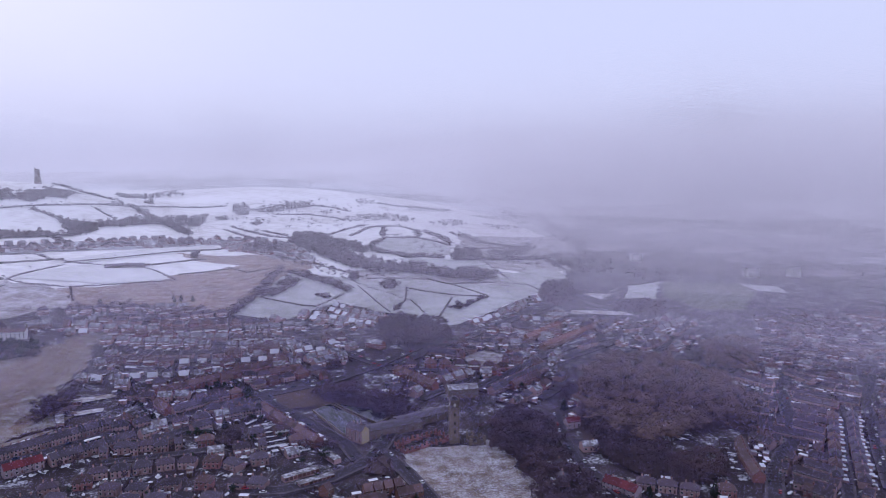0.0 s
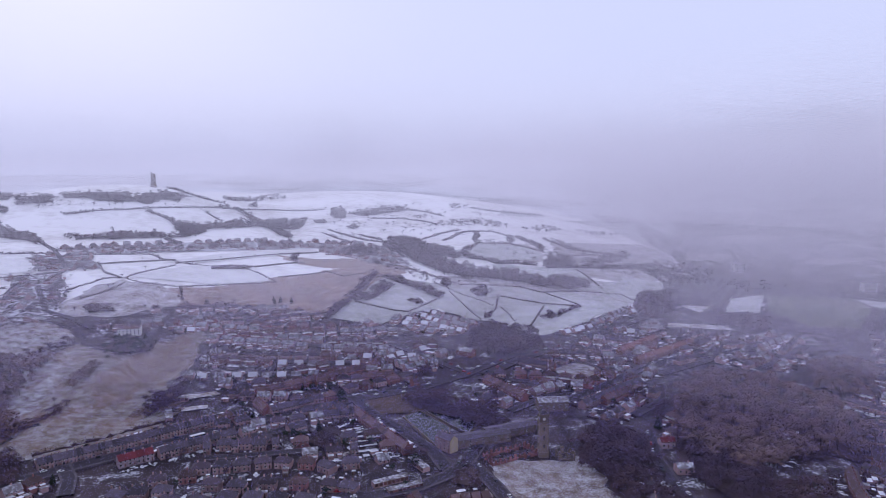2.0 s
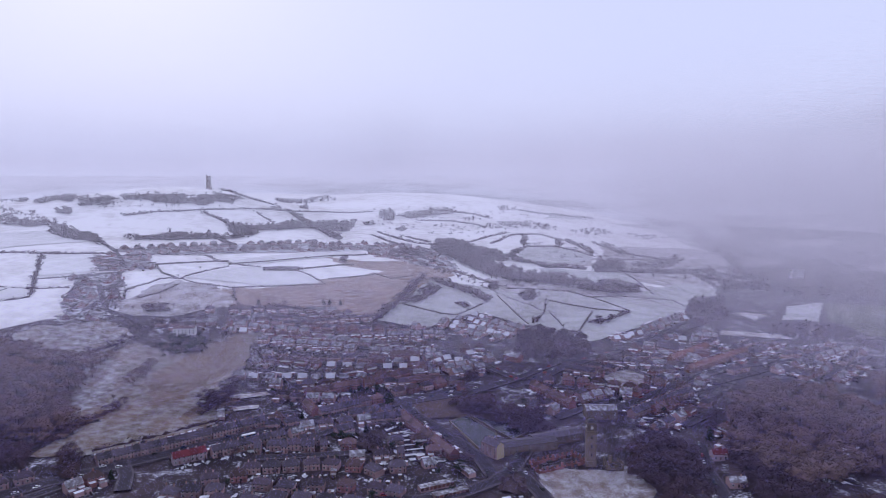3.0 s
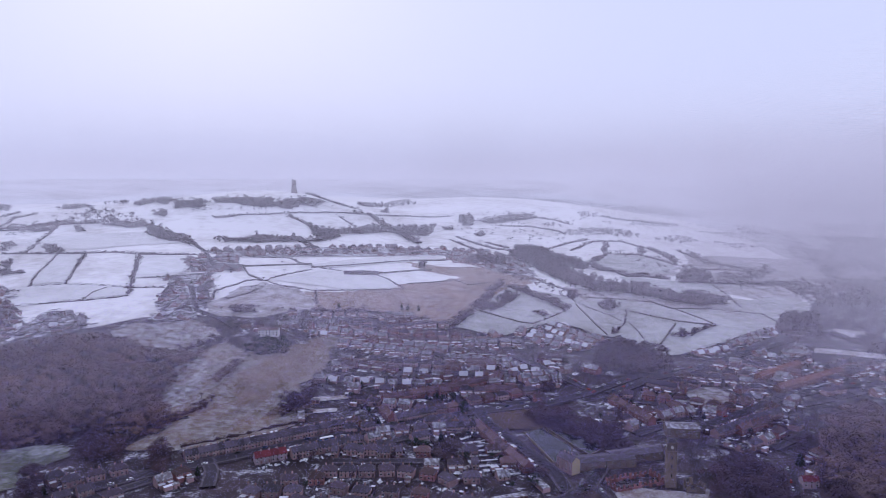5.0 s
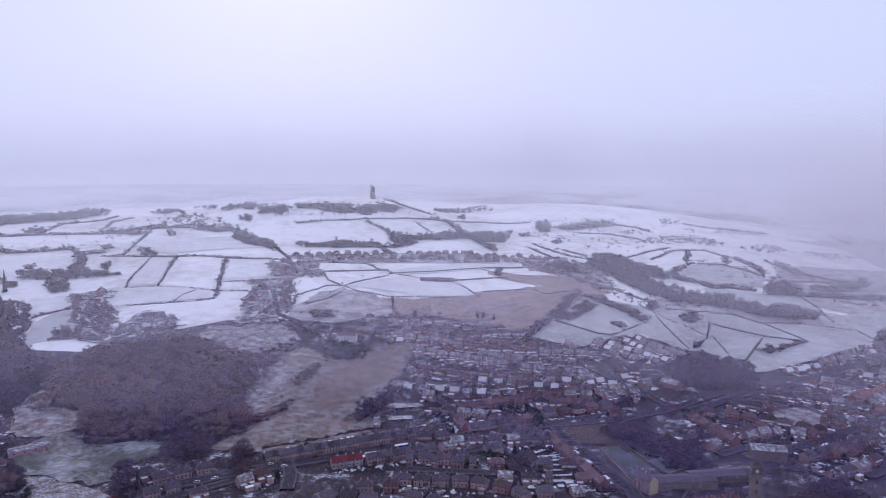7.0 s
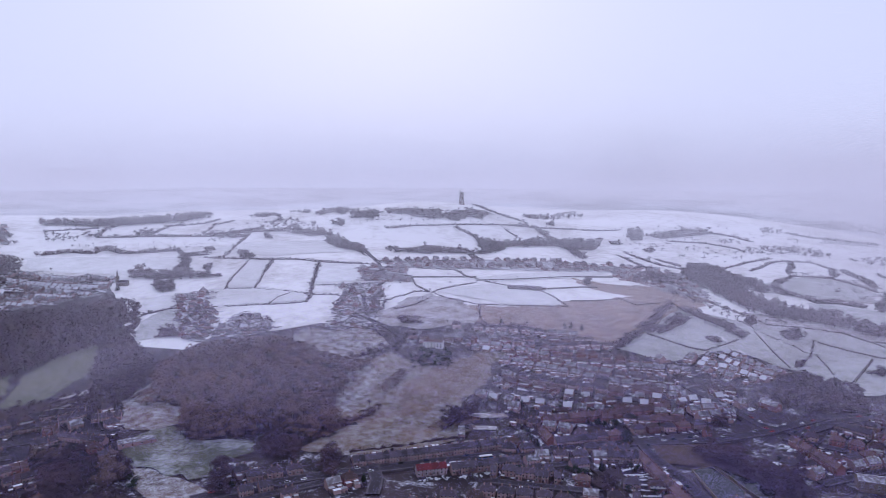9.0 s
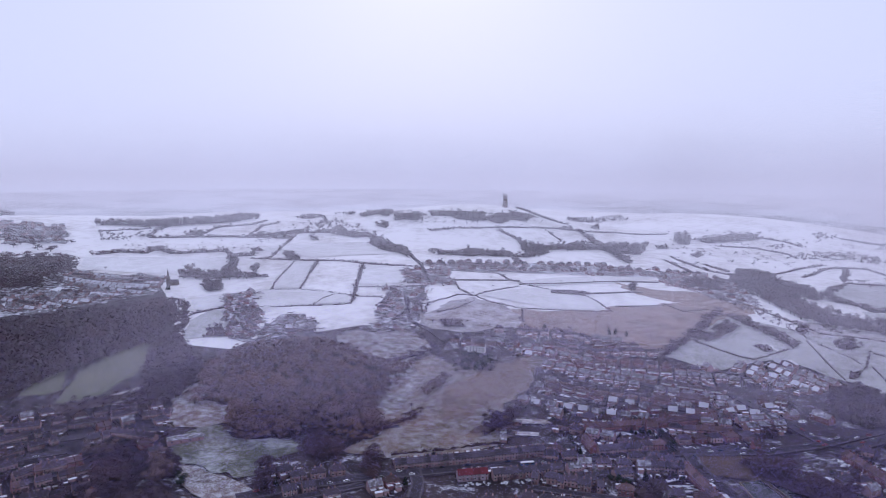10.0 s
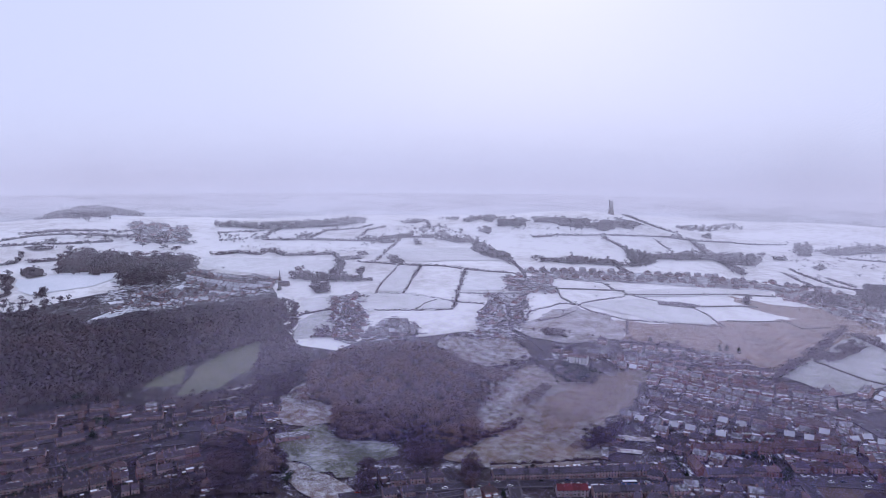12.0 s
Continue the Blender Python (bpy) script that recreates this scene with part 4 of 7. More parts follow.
wood([(-96, 468), (-85, 473), (-71, 459), (-81, 445)], 9, 6, GREYWOOD)
wood([(94, 567), (108, 581), (110, 554), (95, 534)], 8, 7, GREYWOOD)
wood([(-317, 519), (-315, 537), (-296, 515), (-298, 496)], 6, 6, GREYWOOD)
wood([(-111, 630), (-101, 650), (-90, 630), (-102, 611)], 8, 6, GREYWOOD)
thorn_patch([(-89, 950), (-70, 982), (-54, 957), (-73, 924)], 5, 4)
thorn_patch([(351, 2555), (391, 2252), (330, 1595), (284, 1554), (297, 2098)], 22, 8)
thorn_patch([(658, 2063), (808, 1944), (772, 1785), (619, 1846)], 30, 9)
thorn_patch([(744, 1687), (833, 1547), (763, 1438), (671, 1519)], 30, 9)
thorn_patch([(308, 1202), (407, 1207), (394, 1140), (293, 1106)], 20, 8)
thorn_patch([(705, 1370), (805, 1280), (763, 1213), (655, 1250)], 24, 8)
thorn_patch([(-845, 657), (-820, 698), (-705, 606), (-644, 547), (-687, 534)], 15, 5)
thorn_patch([(-659, 797), (-612, 836), (-549, 759), (-509, 672), (-556, 638), (-573, 682)], 15, 5)
thorn_patch([(-718, 911), (-653, 964), (-574, 866), (-638, 827)], 16, 5)
thorn_patch([(-671, 569), (-686, 632), (-628, 635), (-600, 597), (-635, 553)], 14, 4)
thorn_patch([(-1191, 473), (-1187, 600), (-1022, 684), (-960, 616), (-989, 498), (-1031, 400)], 26, 6)
hedge([(-147, 499), (-139, 509)], 2.5, 1.8)
hedge([(-142, 492), (-128, 501)], 2.5, 1.8)
hedge([(-137, 484), (-125, 494)], 2.5, 1.8)
hedge([(-138, 478), (-119, 487)], 2.5, 1.8)
hedge([(-132, 471), (-114, 480)], 2.5, 1.8)
hedge([(-127, 464), (-108, 473)], 2.5, 1.8)
hedge([(-121, 458), (-102, 466)], 2.5, 1.8)
hedge([(-116, 452), (-96, 460)], 2.5, 1.8)
hedge([(-336, 416), (-308, 446), (-286, 476), (-273, 490)], 4.5, 3.4)
hedge([(-296, 493), (-294, 529), (-301, 563)], 10.8, 4.6)
wood([(-393, 535), (-400, 555), (-404, 591), (-396, 589), (-385, 547)], 4.5, 4, RUSSET)
wood([(-304, 513), (-299, 528), (-287, 525), (-288, 511)], 5, 6.5, GREYWOOD)
hedge([(-375, 424), (-373, 455), (-367, 480), (-369, 494)], 10, 4)
hedge([(-469, 578), (-460, 604), (-457, 625)], 9, 4)
hedge([(-803, 541), (-813, 586), (-795, 620)], 8, 3)
hedge([(-653, 164), (-652, 207), (-643, 251)], 7, 3.2)
hedge([(-602, 150), (-595, 196), (-582, 250)], 7, 3.2)
hedge([(-542, 155), (-541, 202), (-536, 253)], 7, 3.2)
hedge([(-502, 194), (-496, 247)], 7, 3.2)
hedge([(-525, 262), (-522, 295), (-511, 326)], 7, 3)
hedge([(-710, 188), (-695, 231), (-656, 283)], 7, 3)
copse([(30, 451), (37, 522), (56, 540), (74, 511), (73, 461), (69, 410), (53, 406), (40, 461)], 7, 6)
copse([(96, 512), (114, 541), (112, 491), (102, 451), (98, 480)], 8, 6)
copse([(-51, 418), (-46, 452), (-35, 437), (-30, 411)], 7, 3.5)
copse([(-164, 556), (-161, 570), (-151, 550), (-154, 538)], 5, 5, EVERGREEN)
copse([(-83, 440), (-80, 451), (-72, 437)], 5, 4, EVERGREEN)
copse([(-159, 467), (-157, 488), (-141, 473), (-138, 451)], 6, 4)
copse([(-723, 487), (-803, 548), (-866, 614), (-814, 573), (-782, 545), (-711, 494)], 9, 6)
copse([(-711, 521), (-734, 546), (-730, 562), (-686, 537)], 9, 5)
scattered([(-577, 1819), (-281, 1987), (-80, 1965), (-209, 1491), (-426, 1384)], 150, 6)
scattered([(-225, 1599), (-70, 1452), (197, 1435), (165, 1182), (16, 1167)], 90, 6)
scattered([(-1041, 1342), (-865, 1411), (-739, 1499), (-750, 1410), (-948, 1238)], 90, 5)
scattered([(-1177, 986), (-1186, 1151), (-1149, 1189), (-1067, 1102), (-1091, 912)], 60, 5)
scattered([(-278, 1088), (-254, 1149), (-142, 1024), (-61, 1013), (-67, 986), (-152, 983)], 50, 5)
copse([(-372, 310), (-402, 337), (-405, 350), (-387, 344), (-360, 320)], 7, 7)
copse([(-400, 385), (-419, 406), (-393, 407), (-370, 393), (-378, 376)], 6, 5)
copse([(-444, 290), (-472, 311), (-466, 316), (-438, 298)], 6, 6)
copse([(-534, 276), (-544, 291), (-526, 302), (-513, 290)], 7, 6, RUSSET)
copse([(-456, 279), (-483, 303), (-480, 319), (-448, 300), (-440, 280)], 8, 6, RUSSET)
copse([(-459, 228), (-477, 246), (-430, 279), (-409, 274)], 7, 6)
copse([(-636, 229), (-657, 239), (-647, 248), (-623, 239)], 6, 6, EVERGREEN)
copse([(-714, 242), (-747, 257), (-740, 262), (-705, 250)], 6, 7, EVERGREEN)
copse([(-587, 154), (-610, 168), (-602, 190), (-572, 176)], 8, 5)
copse([(-494, 250), (-509, 278), (-497, 296), (-461, 274)], 8, 5)
copse([(-640, 303), (-656, 328), (-632, 371), (-637, 387), (-613, 366), (-620, 316)], 8, 4)
copse([(-609, 389), (-574, 399), (-595, 421), (-645, 468), (-644, 448)], 9, 6)
copse([(-384, 396), (-394, 416), (-373, 403), (-355, 378)], 6, 5)
copse([(-337, 379), (-356, 410), (-341, 411), (-317, 386), (-318, 373)], 6, 6)
copse([(-299, 506), (-308, 536), (-299, 541), (-282, 514), (-285, 500)], 6, 6)
copse([(-40, 569), (-33, 606), (-28, 533), (-34, 520)], 6, 6)
copse([(-105, 561), (-99, 590), (-77, 572), (-76, 540), (-95, 541)], 7, 4)
copse([(-67, 532), (-56, 553), (-31, 516), (-43, 506)], 6, 5)
copse([(-1235, 1170), (-1290, 1269), (-1204, 1230), (-1200, 1172)], 12, 6)
copse([(-1241, 1293), (-1202, 1321), (-1188, 1334), (-1142, 1270), (-1231, 1308)], 12, 6)
copse([(-1113, 1255), (-1169, 1346), (-1119, 1382), (-1044, 1304), (-1046, 1273), (-1093, 1294), (-1090, 1246)], 12, 6)
copse([(-1005, 1249), (-1048, 1316), (-975, 1329), (-934, 1276)], 12, 7)
copse([(-983, 1348), (-930, 1376), (-865, 1411), (-815, 1374), (-834, 1336), (-907, 1340), (-949, 1318)], 13, 6)
copse([(-1104, 1063), (-1146, 1132), (-1119, 1172), (-1131, 1209), (-1110, 1201), (-1072, 1167), (-1032, 1187), (-1007, 1157), (-1072, 1122), (-1078, 1071)], 17, 7)
copse([(-1014, 1195), (-1021, 1233), (-982, 1211), (-978, 1188)], 10, 7)
copse([(-1032, 1077), (-1067, 1124), (-1059, 1146), (-1031, 1122), (-999, 1140), (-954, 1110), (-972, 1093), (-1004, 1084)], 13, 7)
copse([(-1010, 1144), (-964, 1146), (-901, 1109), (-863, 1108), (-803, 1054), (-762, 1007), (-807, 1036), (-859, 1041), (-901, 1050), (-935, 1085), (-972, 1116)], 13, 6)
copse([(-956, 876), (-978, 902), (-977, 915), (-937, 896), (-924, 883)], 9, 8)
copse([(-1068, 892), (-1067, 913), (-1031, 895), (-1041, 880)], 12, 5)
copse([(-1103, 980), (-1107, 1008), (-1087, 1027), (-1074, 996), (-1088, 978)], 14, 4)
copse([(-941, 784), (-966, 817), (-943, 810), (-929, 783)], 9, 6)
copse([(-1066, 1046), (-1058, 1051), (-1015, 1023), (-1030, 1019)], 8, 5)
copse([(-844, 1376), (-846, 1429), (-819, 1497), (-776, 1515), (-771, 1449), (-801, 1424), (-795, 1376), (-811, 1367)], 13, 6)
copse([(-709, 1473), (-702, 1545), (-686, 1526)], 9, 5)
copse([(-683, 1610), (-700, 1698), (-665, 1632)], 9, 6)
copse([(-738, 1591), (-890, 2001), (-784, 2064), (-699, 1958), (-762, 1915), (-749, 1684)], 18, 8)
copse([(-713, 1309), (-705, 1323), (-666, 1349), (-641, 1410), (-629, 1444), (-605, 1451), (-577, 1519), (-536, 1601), (-504, 1516), (-502, 1442), (-544, 1433), (-580, 1422), (-612, 1347), (-641, 1300), (-633, 1257), (-652, 1222), (-673, 1250)], 11, 7)
copse([(-776, 1074), (-806, 1115), (-751, 1143), (-763, 1190), (-742, 1206), (-709, 1193), (-705, 1230), (-671, 1223), (-635, 1262), (-629, 1238), (-688, 1158)], 10, 6)
copse([(-450, 958), (-432, 969), (-406, 973), (-407, 955), (-429, 943)], 6, 3)
copse([(-372, 1038), (-386, 1083), (-379, 1081), (-365, 1043)], 5, 7)
copse([(-490, 700), (-499, 725), (-485, 722), (-495, 740), (-479, 725), (-460, 720)], 8, 7)
copse([(-415, 747), (-405, 764), (-382, 771), (-362, 794), (-346, 792), (-377, 761)], 8, 6)
copse([(-486, 1648), (-530, 1781), (-515, 1827), (-478, 1749), (-462, 1664)], 12, 7)
copse([(-474, 1734), (-438, 1830), (-409, 1872), (-353, 1902), (-333, 1836), (-387, 1771), (-422, 1703)], 14, 7)
copse([(-520, 1598), (-499, 1619), (-479, 1577), (-500, 1557)], 12, 5)
copse([(-424, 1538), (-422, 1595), (-395, 1554), (-400, 1513)], 10, 4)
copse([(-334, 1762), (-291, 1806), (-248, 1759), (-298, 1725)], 16, 5)
copse([(-257, 2045), (-197, 2083), (-202, 1983), (-239, 1962)], 15, 7)
copse([(-235, 1671), (-182, 1787), (-114, 1810), (-95, 1720), (-157, 1674), (-216, 1625)], 17, 6)
copse([(-121, 1802), (-81, 1834), (-70, 1731), (-101, 1712)], 15, 7)
copse([(-288, 1299), (-284, 1374), (-262, 1387), (-235, 1363), (-201, 1291), (-168, 1275), (-125, 1202), (-136, 1177), (-168, 1205), (-185, 1219), (-160, 1149), (-129, 1118), (-110, 1102), (-66, 1088), (-30, 1110), (-24, 1071), (11, 1040), (11, 1022), (-23, 1014), (-62, 1023), (-101, 1016), (-135, 1035), (-157, 1065), (-190, 1106), (-229, 1165), (-267, 1227)], 9, 9)
copse([(-327, 1161), (-328, 1242), (-294, 1234), (-261, 1179), (-234, 1189), (-229, 1155), (-263, 1145), (-291, 1141)], 10, 7)
copse([(-258, 1065), (-250, 1107), (-218, 1065), (-180, 1051), (-149, 1013), (-155, 999), (-191, 1016), (-232, 1048)], 16, 6)
copse([(-131, 971), (-129, 1003), (-118, 977), (-122, 952)], 7, 7)
copse([(-232, 866), (-219, 892), (-218, 935), (-212, 960), (-197, 946), (-189, 964), (-198, 916), (-209, 882), (-212, 864)], 7, 6)
copse([(-165, 882), (-156, 892), (-141, 872), (-147, 864)], 6, 4)
copse([(-85, 937), (-76, 966), (-63, 957), (-64, 930), (-77, 921)], 8, 7)
copse([(-61, 843), (-50, 856), (-51, 827), (-60, 818)], 7, 5)
copse([(12, 1189), (26, 1292), (50, 1301), (71, 1269), (64, 1203), (16, 1177)], 11, 9)
copse([(31, 1608), (53, 1563), (81, 1471), (68, 1393)], 14, 7)
copse([(-44, 1732), (35, 1930), (75, 1866), (20, 1745)], 18, 7)
copse([(-7, 1012), (0, 1047), (47, 1074), (82, 1038), (51, 1004), (15, 1001)], 9, 9)
copse([(81, 1277), (130, 1325), (173, 1470), (188, 1427), (145, 1293), (97, 1243)], 13, 9)
copse([(171, 1228), (232, 1346), (284, 1342), (315, 1295), (278, 1134), (199, 1102), (193, 1155)], 16, 10)
copse([(11, 840), (16, 863), (22, 857), (22, 840)], 7, 7)
copse([(191, 2578), (280, 2583), (374, 2510), (238, 2333)], 24, 8)
copse([(77, 1940), (148, 1973), (234, 2006), (152, 1846)], 24, 7)
hedge([(-1156, 968), (-1122, 1010), (-1092, 1058), (-1048, 1096)], 14, 6)
hedge([(-912, 759), (-876, 769)], 9, 5)
hedge([(-891, 1235), (-862, 1272)], 14, 5)
hedge([(-719, 1320), (-694, 1292), (-668, 1257)], 10, 6)
hedge([(-672, 1527), (-636, 1493), (-605, 1469), (-571, 1434), (-535, 1409), (-486, 1343)], 16, 7)
hedge([(-128, 1232), (-110, 1195), (-82, 1191), (-62, 1162), (-36, 1181), (3, 1183)], 10, 6)
hedge([(-241, 785), (-237, 845), (-233, 885), (-233, 945), (-233, 995)], 13, 7)
hedge([(-214, 987), (-189, 964), (-162, 946), (-139, 927), (-125, 905)], 12, 7)
hedge([(-39, 1548), (-3, 1460), (12, 1391)], 12, 6)
hedge([(16, 1167), (68, 1197), (130, 1231), (196, 1285)], 14, 7)
hedge([(14, 840), (33, 865), (54, 905)], 8, 5)
hedge([(-132, 1572), (-120, 1408)], 9, 5)
hedge([(-56, 1548), (-52, 1454)], 10, 5)
hedge([(-888, 891), (-831, 816)], 8, 3)
hedge([(-799, 911), (-721, 812), (-680, 758), (-647, 716)], 7, 3.5)
hedge([(-1012, 845), (-975, 863), (-918, 881), (-893, 895), (-858, 918), (-804, 920), (-759, 932), (-719, 950)], 8, 3.2)
hedge([(-982, 865), (-1027, 933), (-1090, 1030)], 8, 3.2)
hedge([(-929, 878), (-887, 819), (-843, 755), (-805, 711)], 4.5, 3.9)
hedge([(-888, 891), (-831, 816), (-790, 765), (-765, 731)], 4.5, 3.9)
hedge([(-806, 710), (-764, 730), (-698, 735), (-660, 737), (-617, 755)], 2.7, 2.9)
hedge([(-690, 777), (-651, 797), (-624, 816)], 2.7, 2.6)
hedge([(-752, 637), (-719, 656), (-683, 677), (-653, 696), (-642, 709)], 2.7, 2.9)
hedge([(-683, 677), (-695, 707), (-694, 730)], 1.2, 1.6)
hedge([(-860, 1573), (-802, 1536), (-756, 1534), (-718, 1549)], 10, 4.6)
hedge([(-864, 1276), (-820, 1314), (-748, 1406), (-703, 1485), (-669, 1537), (-632, 1664), (-548, 1779)], 8, 3.2)
hedge([(-782, 1341), (-749, 1332), (-719, 1320)], 10, 4.6)
hedge([(-708, 1435), (-657, 1401)], 8, 3.2)
hedge([(-662, 1186), (-615, 1138)], 10, 4.6)
hedge([(-679, 938), (-653, 960), (-583, 997), (-563, 990)], 2.7, 2.6)
hedge([(-576, 994), (-543, 963), (-513, 952), (-467, 946), (-432, 949)], 3.6, 3.2)
hedge([(-525, 837), (-521, 875), (-505, 931)], 2.7, 2.6)
hedge([(-525, 837), (-492, 825), (-445, 832), (-421, 851), (-357, 897), (-347, 905)], 2.7, 2.6)
hedge([(-347, 905), (-383, 938), (-412, 955)], 2.7, 2.6)
hedge([(-406, 973), (-370, 1024), (-351, 1037)], 2.2, 2.1)
hedge([(-354, 932), (-328, 956), (-303, 985)], 1.8, 1.8)
hedge([(-555, 765), (-547, 803), (-545, 827), (-525, 837)], 2.7, 2.6)
hedge([(-523, 743), (-511, 775), (-513, 818)], 2.7, 2.6)
hedge([(-445, 832), (-419, 783)], 3.6, 3.9)
hedge([(-597, 893), (-568, 921), (-524, 967)], 2.2, 2.1)
hedge([(-511, 942), (-472, 995), (-456, 1023), (-428, 1074), (-409, 1103), (-362, 1144)], 2.2, 2.3)
hedge([(-602, 899), (-561, 851), (-528, 835)], 2.2, 2.3)
hedge([(-442, 1434), (-360, 1319), (-304, 1229)], 8, 3.2)
hedge([(-447, 1487), (-334, 1351), (-270, 1317)], 8, 3.2)
hedge([(-367, 1434), (-303, 1366)], 8, 3.2)
hedge([(-405, 1693), (-324, 1712), (-250, 1679), (-231, 1643)], 8, 3.2)
hedge([(-352, 1855), (-290, 1845), (-240, 1805)], 10, 4.6)
hedge([(-193, 2041), (-130, 2047), (-56, 2128), (23, 2234)], 10, 4.6)
hedge([(-235, 1363), (-201, 1517), (-174, 1597)], 8, 3.2)
hedge([(-184, 1395), (-159, 1568), (-102, 1623), (-50, 1554)], 8, 3.2)
hedge([(-118, 1392), (-56, 1431), (-13, 1387), (12, 1351)], 8, 3.2)
hedge([(-115, 1378), (-127, 1267), (-116, 1209)], 10, 4.6)
hedge([(-273, 1108), (-210, 1069), (-150, 1021), (-104, 981), (-60, 994), (-22, 997)], 2.7, 2.9)
hedge([(-226, 858), (-201, 847), (-169, 833), (-152, 832)], 2.2, 2.3)
hedge([(-152, 832), (-137, 868), (-124, 899)], 3.6, 3.4)
hedge([(-145, 986), (-99, 929), (-67, 901), (-52, 881)], 2.7, 2.6)
hedge([(-115, 938), (-76, 846), (-63, 818)], 1.8, 1.8)
hedge([(-49, 937), (-48, 871), (-55, 831)], 3.2, 3.1)
hedge([(-45, 933), (-20, 921), (14, 909), (54, 909)], 2.4, 2.3)
hedge([(-42, 879), (-23, 820)], 2.7, 2.6)
hedge([(11, 894), (-4, 805)], 2.4, 2.6)
hedge([(19, 1592), (70, 1457), (120, 1429), (160, 1435)], 10, 4.6)
hedge([(67, 1180), (83, 1112), (96, 1029)], 3.6, 3.4)
hedge([(58, 997), (94, 1000), (121, 999), (131, 967)], 3.0, 3.1)
hedge([(-22, 997), (8, 971), (58, 997)], 2.4, 2.6)
hedge([(-305, 993), (-273, 973), (-248, 1006)], 1.8, 1.6)
hedge([(55, 1319), (81, 1362), (158, 1417)], 8, 3.2)
hedge([(-1273, 1284), (-1154, 1186), (-1132, 1140)], 8, 3.2)
hedge([(11, 973), (42, 936), (58, 915)], 2.2, 2.1)
copse([(-1321, 369), (-1350, 394), (-1317, 411), (-1278, 400), (-1279, 373)], 12, 6)
copse([(-1329, 346), (-1319, 361), (-1219, 329), (-1170, 302)], 13, 8)
copse([(-1391, 385), (-1452, 411), (-1451, 420), (-1419, 408), (-1388, 390)], 10, 7)
copse([(-1510, 525), (-1530, 588), (-1500, 671), (-1450, 697), (-1453, 737), (-1360, 714), (-1294, 660), (-1272, 621), (-1342, 621), (-1438, 552)], 30, 7)
copse([(-1204, 479), (-1223, 535), (-1262, 605), (-1206, 620), (-1154, 573), (-1158, 515)], 15, 8)
copse([(-1387, 767), (-1366, 795), (-1322, 795), (-1354, 843), (-1305, 833), (-1281, 784), (-1314, 739)], 15, 6)
copse([(-1273, 889), (-1277, 929), (-1241, 926), (-1224, 898), (-1243, 875)], 14, 6)
copse([(-1009, 692), (-1042, 727), (-1042, 745), (-999, 732), (-974, 762), (-1016, 808), (-1024, 828), (-946, 758), (-900, 763), (-875, 755), (-974, 703)], 9, 8)
copse([(-924, 677), (-946, 699), (-920, 708), (-872, 676), (-886, 660)], 8, 8)
copse([(-931, 777), (-962, 816), (-943, 808), (-919, 775)], 8, 6)
copse([(-1879, 617), (-1850, 646), (-1834, 680), (-1830, 712), (-1675, 677), (-1674, 607), (-1770, 593)], 24, 12)
copse([(-1500, 830), (-1431, 891), (-1373, 1024), (-1419, 1204), (-1292, 1114), (-1293, 1028), (-1360, 875), (-1451, 802)], 12, 9)
copse([(-1478, 424), (-1486, 446), (-1458, 476), (-1435, 468), (-1442, 432)], 14, 6)
copse([(-1500, 465), (-1517, 486), (-1489, 492)], 12, 6)
copse([(-1249, 454), (-1265, 470), (-1251, 478), (-1230, 470)], 9, 5)
copse([(-1185, 352), (-1215, 373), (-1182, 369), (-1164, 355)], 9, 7)
copse([(-1164, 301), (-1185, 352), (-1146, 379), (-1099, 394), (-1089, 352), (-1114, 287)], 15, 8)
hedge([(-1241, 685), (-1228, 726), (-1190, 752), (-1201, 785), (-1156, 781), (-1119, 821), (-1093, 855), (-1049, 835), (-1023, 868)], 10, 6)
hedge([(-1049, 835), (-987, 788), (-958, 749)], 12, 7)
hedge([(-1111, 990), (-1115, 1025), (-1103, 1064)], 10, 6)
hedge([(-1378, 403), (-1368, 427), (-1365, 450)], 12, 6)
hedge([(-1387, 361), (-1384, 387)], 12, 6)
hedge([(-1598, 460), (-1585, 519), (-1541, 593)], 10, 4.6)
hedge([(-1560, 409), (-1568, 471), (-1542, 526), (-1494, 574), (-1440, 632), (-1403, 674)], 10, 4.6)
hedge([(-1516, 397), (-1501, 440), (-1463, 498), (-1434, 572)], 10, 4.6)
hedge([(-1288, 822), (-1333, 872), (-1355, 916)], 10, 4.6)
hedge([(-1232, 904), (-1268, 969), (-1274, 1013)], 10, 4.6)
hedge([(-1285, 820), (-1212, 904), (-1128, 973), (-1111, 990)], 10, 4.6)
hedge([(-1175, 997), (-1213, 1046), (-1219, 1103)], 8, 3.2)
hedge([(-1266, 991), (-1244, 1056), (-1265, 1109)], 8, 3.2)
hedge([(-1394, 784), (-1355, 872)], 8, 3.2)
scattered([(-1270, 726), (-1260, 810), (-1117, 948), (-1058, 898), (-1235, 705)], 60, 4)
grove("hedgerow_bushes", HEDGE_BUSHES, BUSHES, HEDGE, "bushes dotted along field walls and hedges", "bushes", np.random.default_rng(77))
BROAD, FIR, EVER = "broad", "fir", "evergreen"
TREE_MESHES = {}


